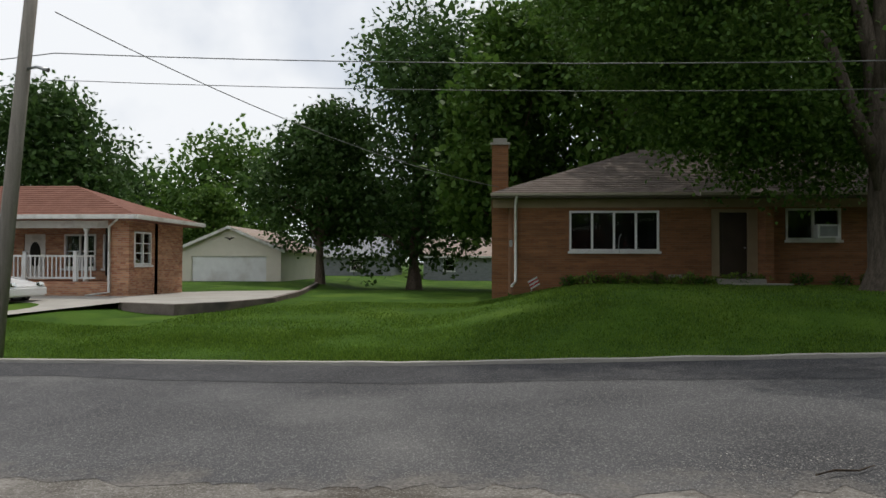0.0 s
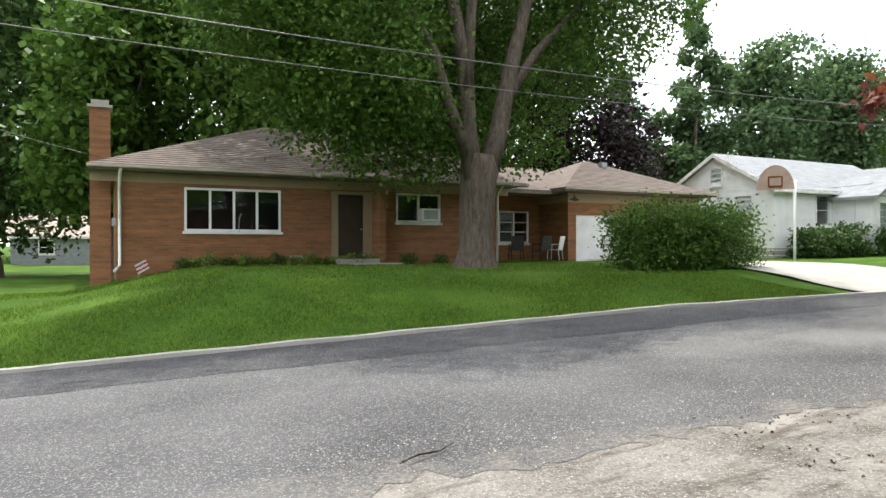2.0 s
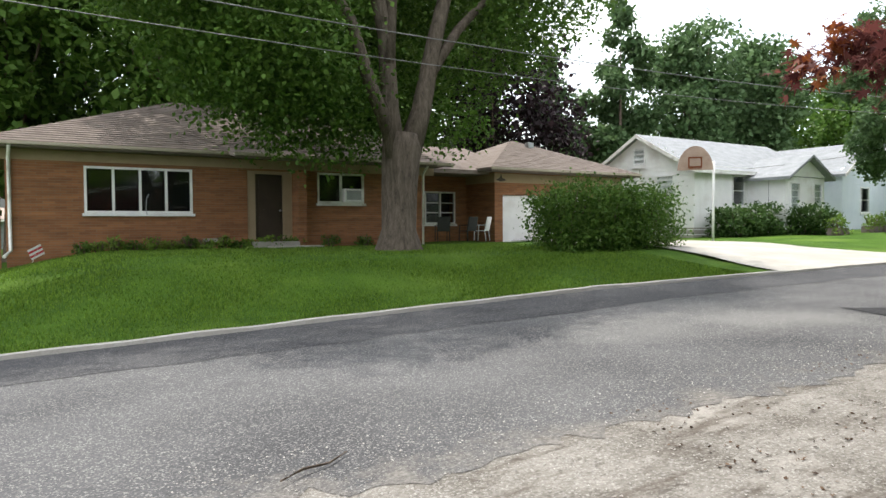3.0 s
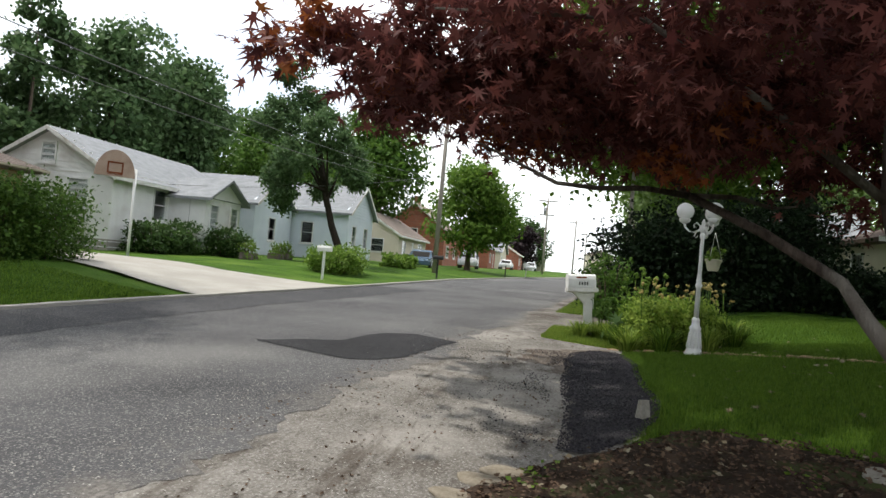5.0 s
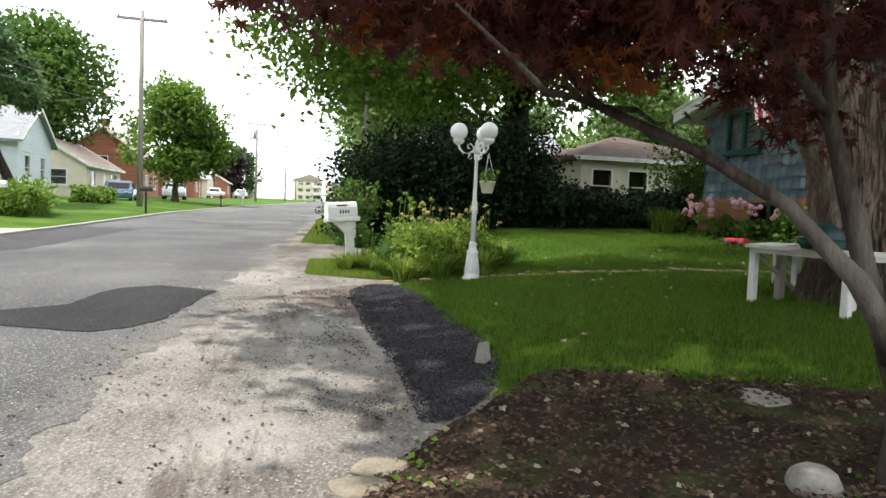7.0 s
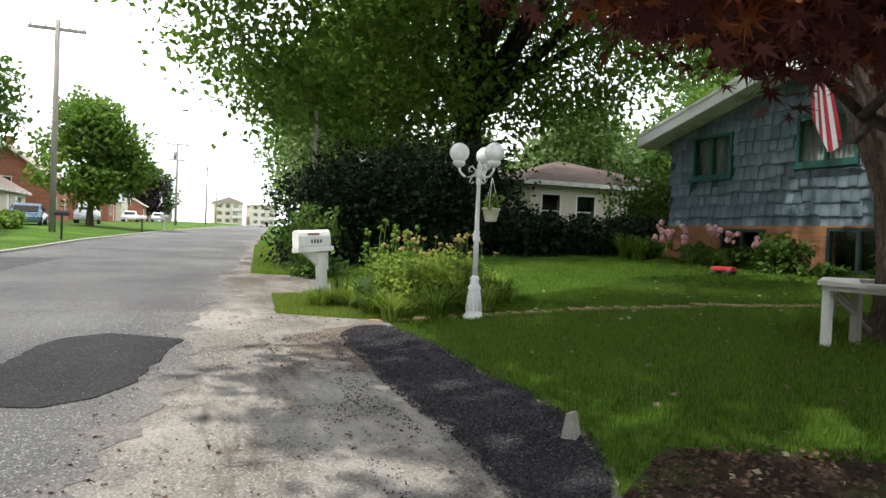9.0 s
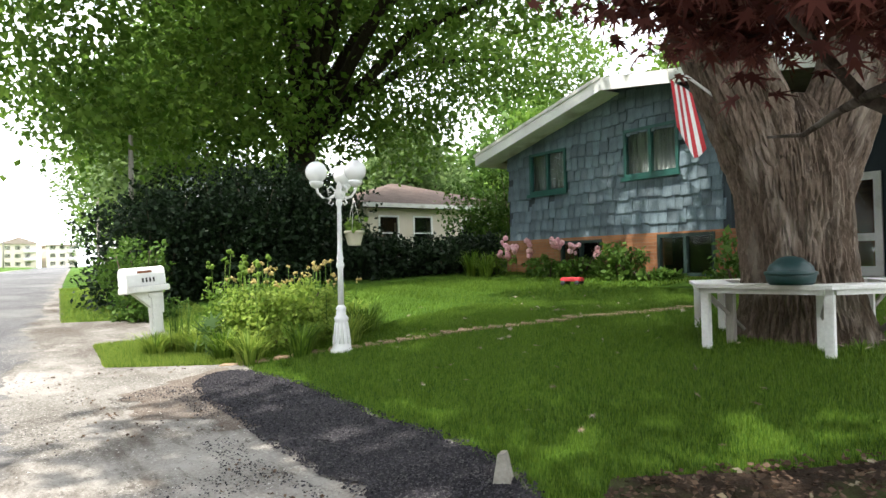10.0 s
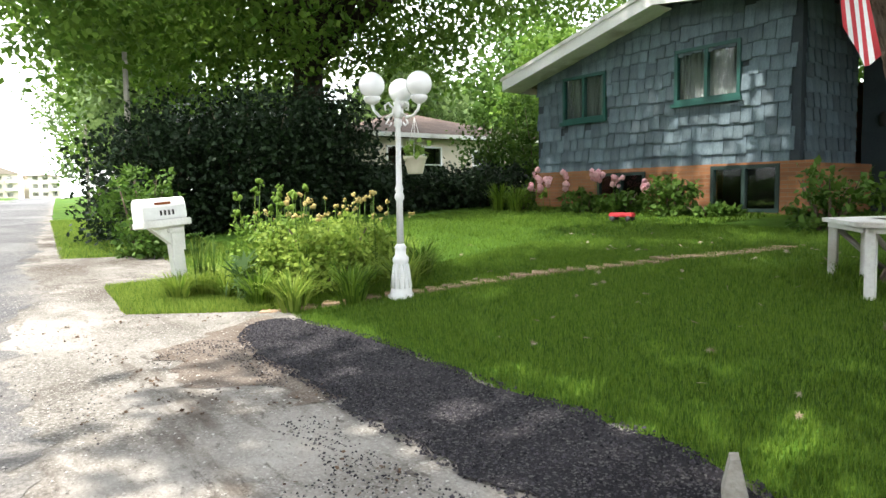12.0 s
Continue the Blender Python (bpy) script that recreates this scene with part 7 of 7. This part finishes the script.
stick = thing("stick", 4.3, 5.85, land(4.3, 5.85) + 0.045, 20, "thin dry twig lying on the asphalt", "twig")
part("twig", tube(bmesh.new(), [(-0.3, 0, 0), (-0.1, 0.03, 0.01), (0.1, 0.0, 0), (0.3, 0.05, 0.01)], [0.008, 0.01, 0.008, 0.004], 5), BARK, stick)

PAVER = mat("buff_paver", (0.3, 0.2, 0.135), (0.42, 0.3, 0.21), 0.9, 6, 50, 0.4, spread=0.22)
path = tagged(new("brick_path"), "narrow path of buff brick pavers across the lawn", "path", kind="structure")
pm = bpy.data.meshes.new("paver")
bm = slab(-0.098, 0.098, -0.13, 0.13, -0.05, 0.004, 0.006)
bm.to_mesh(pm)
bm.free()
pm.materials.append(PAVER)
keys = [at_uv(8.75, -8.62), at_uv(8.3, -9.4), at_uv(7.89, -10.2), at_uv(7.5, -11.3), at_uv(6.85, -12.3), at_uv(6.6, -14.5)]
seg = []
for (xa, ya), (xb, yb) in zip(keys, keys[1:]):
    n = max(1, round(math.dist((xa, ya), (xb, yb)) / 0.21))
    seg += [(xa + (xb - xa) * i / n, ya + (yb - ya) * i / n, math.degrees(math.atan2(yb - ya, xb - xa))) for i in range(n)]
for px, py, an in seg:
    ob = new("paver", pm)
    ob.parent = path
    ob.matrix_world = pose(px + rs.uniform(-0.02, 0.02), py + rs.uniform(-0.02, 0.02), land(px, py) + 0.018 + rs.uniform(-0.006, 0.004), rs.uniform(-1, 1), rs.uniform(-1, 1), an + rs.uniform(-5, 5))

# ---- grass blades, gravel, litter ----


def blade_field(name, boxes, n, h, w, label, dense=None, material=None):
    """Grass blades strewn in (u, v) boxes beyond the lawn's edge, as one object."""
    us, vs = [], []
    area = np.array([(b[1] - b[0]) * (b[3] - b[2]) for b in boxes])
    share = np.array(dense) if dense else area / area.sum()
    for b, k in zip(boxes, (n * share).astype(int)):
        us.append(rng.uniform(b[0], b[1], k))
        vs.append(rng.uniform(b[2], b[3], k))
    u, v = np.concatenate(us), np.concatenate(vs)
    edge = np.interp(u, LAWN_U, LAWN_V)
    bed = (u > -3.6) & (u < 2.9) & (v > np.interp(u, BED_LO_U, BED_LO)) & (v < np.interp(u, BED_U, BED_HI) + 0.08)
    ok = ((v < edge + 0.05) & ~bed & ~((u < 8.2) & (u > 2.3) & (v > np.interp(u, PATCH_U, PATCH_LO) + 0.03))) | (v > 0.12)
    drv = (v > 0) & (u > 9.0) & (u < 17.2)
    ok &= ~drv
    u, v = u[ok], v[ok]
    x, y = at_uv(u, v)
    z = land_uv(u, v) + 0.0
    m = len(u)
    a = rng.uniform(0, 6.28, m)
    lean = rng.uniform(0.1, 0.7, m) * h
    hh = h * rng.uniform(0.5, 1.2, m)
    ca, sa = np.cos(a), np.sin(a)
    p = np.stack([np.stack([x - sa * w, y + ca * w, z - 0.02], -1), np.stack([x + sa * w, y - ca * w, z - 0.02], -1), np.stack([x + ca * lean, y + sa * lean, z + hh], -1)], 1)
    me = bpy.data.meshes.new(name)
    me.vertices.add(m * 3)
    me.vertices.foreach_set("co", p.reshape(-1).astype(np.float32))
    me.loops.add(m * 3)
    me.loops.foreach_set("vertex_index", np.arange(m * 3, dtype=np.int32))
    me.polygons.add(m)
    me.polygons.foreach_set("loop_start", np.arange(0, m * 3, 3, dtype=np.int32))
    me.update(calc_edges=True)
    me.materials.append(material or BLADES)
    return tagged(new(name, me), label, "grass", kind="stuff")


blade_field("lawn_grass", [(1.6, 9.2, -12.6, -8.3), (1.5, 9, -16, -12.6), (9, 16, -16, -7.0)], 430000, 0.046, 0.0048, "short mown grass of the front lawn", dense=(0.55, 0.25, 0.2))
blade_field("bank_grass", [(-26, 10, 0.1, 4.5)], 170000, 0.05, 0.011, "grass on the bank across the street")
blade_field("far_grass", [(-16, 10, 4.5, 12), (9, 16, -20, -14)], 80000, 0.05, 0.015, "grass before the brick house")
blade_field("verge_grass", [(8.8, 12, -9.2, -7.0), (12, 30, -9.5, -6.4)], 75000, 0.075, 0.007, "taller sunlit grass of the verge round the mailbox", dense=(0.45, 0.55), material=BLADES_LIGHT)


def scatter(name, u, v, size, material, lift, label, category, shape="oval"):
    x, y = at_uv(u, v)
    z = land_uv(u, v) + lift
    ob = leaves(name, None, np.stack([x, y, z], -1), 0.0, len(u), size, material, flat=0.8, shape=shape)
    return tagged(ob, label, category, kind="stuff")


n = 30000
u, v = rng.uniform(-3.4, 2.95, n), rng.uniform(-12.6, -7.9, n)
ok = (v > np.interp(u, BED_LO_U, BED_LO)) & (v < np.interp(u, BED_U, BED_HI))
scatter("leaf_litter", u[ok], v[ok], 0.036, LITTER, np.where(v[ok] < np.interp(u[ok], BED_U, BED_HI) - 0.4, rng.uniform(0.04, 0.09, ok.sum()), 0.035), "dead brown leaves strewn over the mulch", "leaf litter")
n = 170
u, v = rng.uniform(2.6, 10, n), rng.uniform(-14.5, -9.4, n)
scatter("fallen_leaves", u, v, 0.055, PALE_LITTER, 0.05, "a few fallen leaves on the lawn", "leaf litter", "maple")
n = 420
u, v = rng.uniform(-2.4, 2.8, n), rng.uniform(-11.6, -8.2, n)
ok = (v > np.interp(u, BED_LO_U, BED_LO)) & (v < np.interp(u, BED_U, BED_HI))
scatter("pale_leaves", u[ok], v[ok], 0.045, PALE_LITTER, 0.08, "pale dry leaves lying on the mulch", "leaf litter")
n = 3600
u, v = rng.uniform(-3.4, 2.6, n), rng.uniform(-12.4, -8.3, n)
ok = np.array([noise.noise((a * 0.9, b * 0.9, 5)) > 0.12 for a, b in zip(u, v)])
ok &= v < np.interp(u, BED_U, BED_HI)
scatter("bed_weeds", u[ok], v[ok], 0.05, BLADES, 0.04, "small green weeds coming up through the mulch", "weeds")
n = 2600
u, v = rng.uniform(-1, 9, n), rng.uniform(-8.8, -6.0, n)
ok = np.array([noise.noise((a * 0.7, b * 1.6, 9)) > 0.05 for a, b in zip(u, v)]) & (v > np.interp(u, LAWN_U, LAWN_V))
scatter("verge_litter", u[ok], v[ok], 0.028, LITTER, 0.02, "dirt and crumbled leaves drifted over the verge", "leaf litter")
bm = bmesh.new()
for k in range(7000):
    u, v = rng.uniform(-4, 12), rng.uniform(-8.9, -5.4)
    if v < np.interp(u, LAWN_U, LAWN_V) + 0.1:
        continue
    x, y = at_uv(u, v)
    r = rng.uniform(0.004, 0.012)
    c = Vector((x, y, float(land_uv(u, v)) + 0.02))
    q = [bm.verts.new(c + Vector((r * math.cos(t), r * math.sin(t), 0))) for t in (0.3, 2.2, 4.4)] + [bm.verts.new(c + Vector((0, 0, r * 0.6)))]
    for f in ((0, 1, 3), (1, 2, 3), (2, 0, 3)):
        bm.faces.new([q[i] for i in f])
me = bpy.data.meshes.new("loose_gravel")
bm.to_mesh(me)
bm.free()
me.materials.append(STONES)
tagged(new("loose_gravel", me), "loose stones scattered over the worn verge", "gravel", kind="stuff")
for k in range(7):
    tuft(*at_uv(rng.uniform(-2.5, 1.0), rng.uniform(-9.4, -8.4)), 0.22, 0.16, 26, BLADES, "thin weedy grass at the bed's edge", "weed_tuft", width=0.008)
for k in range(10):
    a = rng.uniform(0, 6.28)
    tuft(TX + 0.95 * math.cos(a), TY + 0.95 * math.sin(a), 0.16, 0.14, 26, BLADES, "small weeds growing under the bench", "weed_tuft", width=0.012)
fla = thing("garden_flag", 3.0, 23.5, land(3.0, 23.5), 30, "small striped flag leaning in the flower bed", "flag")
part("staff", tube(bmesh.new(), [(0, 0, -0.1), (0.25, 0, 0.55)], [0.008, 0.008], 5), OFFWHITE, fla)
for k in range(5):
    part("stripe", placed(slab(0, 0.4, -0.004, 0.004, 0.06 * k, 0.06 * (k + 1)), Matrix.Translation((0.05, 0, 0.12)) @ Matrix.Rotation(radians(-25), 4, "Y")), RED if k % 2 else WHITE, fla)

CRUMB = leaf_mat("asphalt_crumbs", (0.01, 0.009, 0.012), (0.06, 0.056, 0.064), 0.0, 0.9)
CRUMB.node_tree.nodes["Principled BSDF"].inputs["Specular IOR Level"].default_value = 0.12
bm = bmesh.new()
for k in range(14500):
    u = rng.uniform(2.3, 8.2)
    lo, hi = np.interp(u, PATCH_U, PATCH_LO) - 0.05, np.interp(u, PATCH_U, PATCH_HI) + 0.08
    v = rng.uniform(lo, hi)
    if k > 9000:      # crumbs kicked out over the gravel beside the patch
        v = hi + abs(rng.normal(0, 0.65))
        if noise.noise((u * 1.3, v * 2.6, 3)) < 0.12:
            continue
    x, y = at_uv(u, v)
    r = rng.uniform(0.006, 0.016) if k <= 9000 else rng.uniform(0.003, 0.011)
    c = Vector((x, y, float(land_uv(u, v)) + 0.028))
    t = rng.uniform(0, 6)
    q = [bm.verts.new(c + Vector((r * math.cos(t + w), r * math.sin(t + w), 0))) for w in (0, 2.0, 4.2)] + [bm.verts.new(c + Vector((0, 0, r * 0.9)))]
    for f in ((0, 1, 3), (1, 2, 3), (2, 0, 3)):
        bm.faces.new([q[i] for i in f])
me = bpy.data.meshes.new("asphalt_crumbs")
bm.to_mesh(me)
bm.free()
me.materials.append(CRUMB)
tagged(new("asphalt_crumbs", me), "loose black crumbs of fresh asphalt", "gravel", kind="stuff")
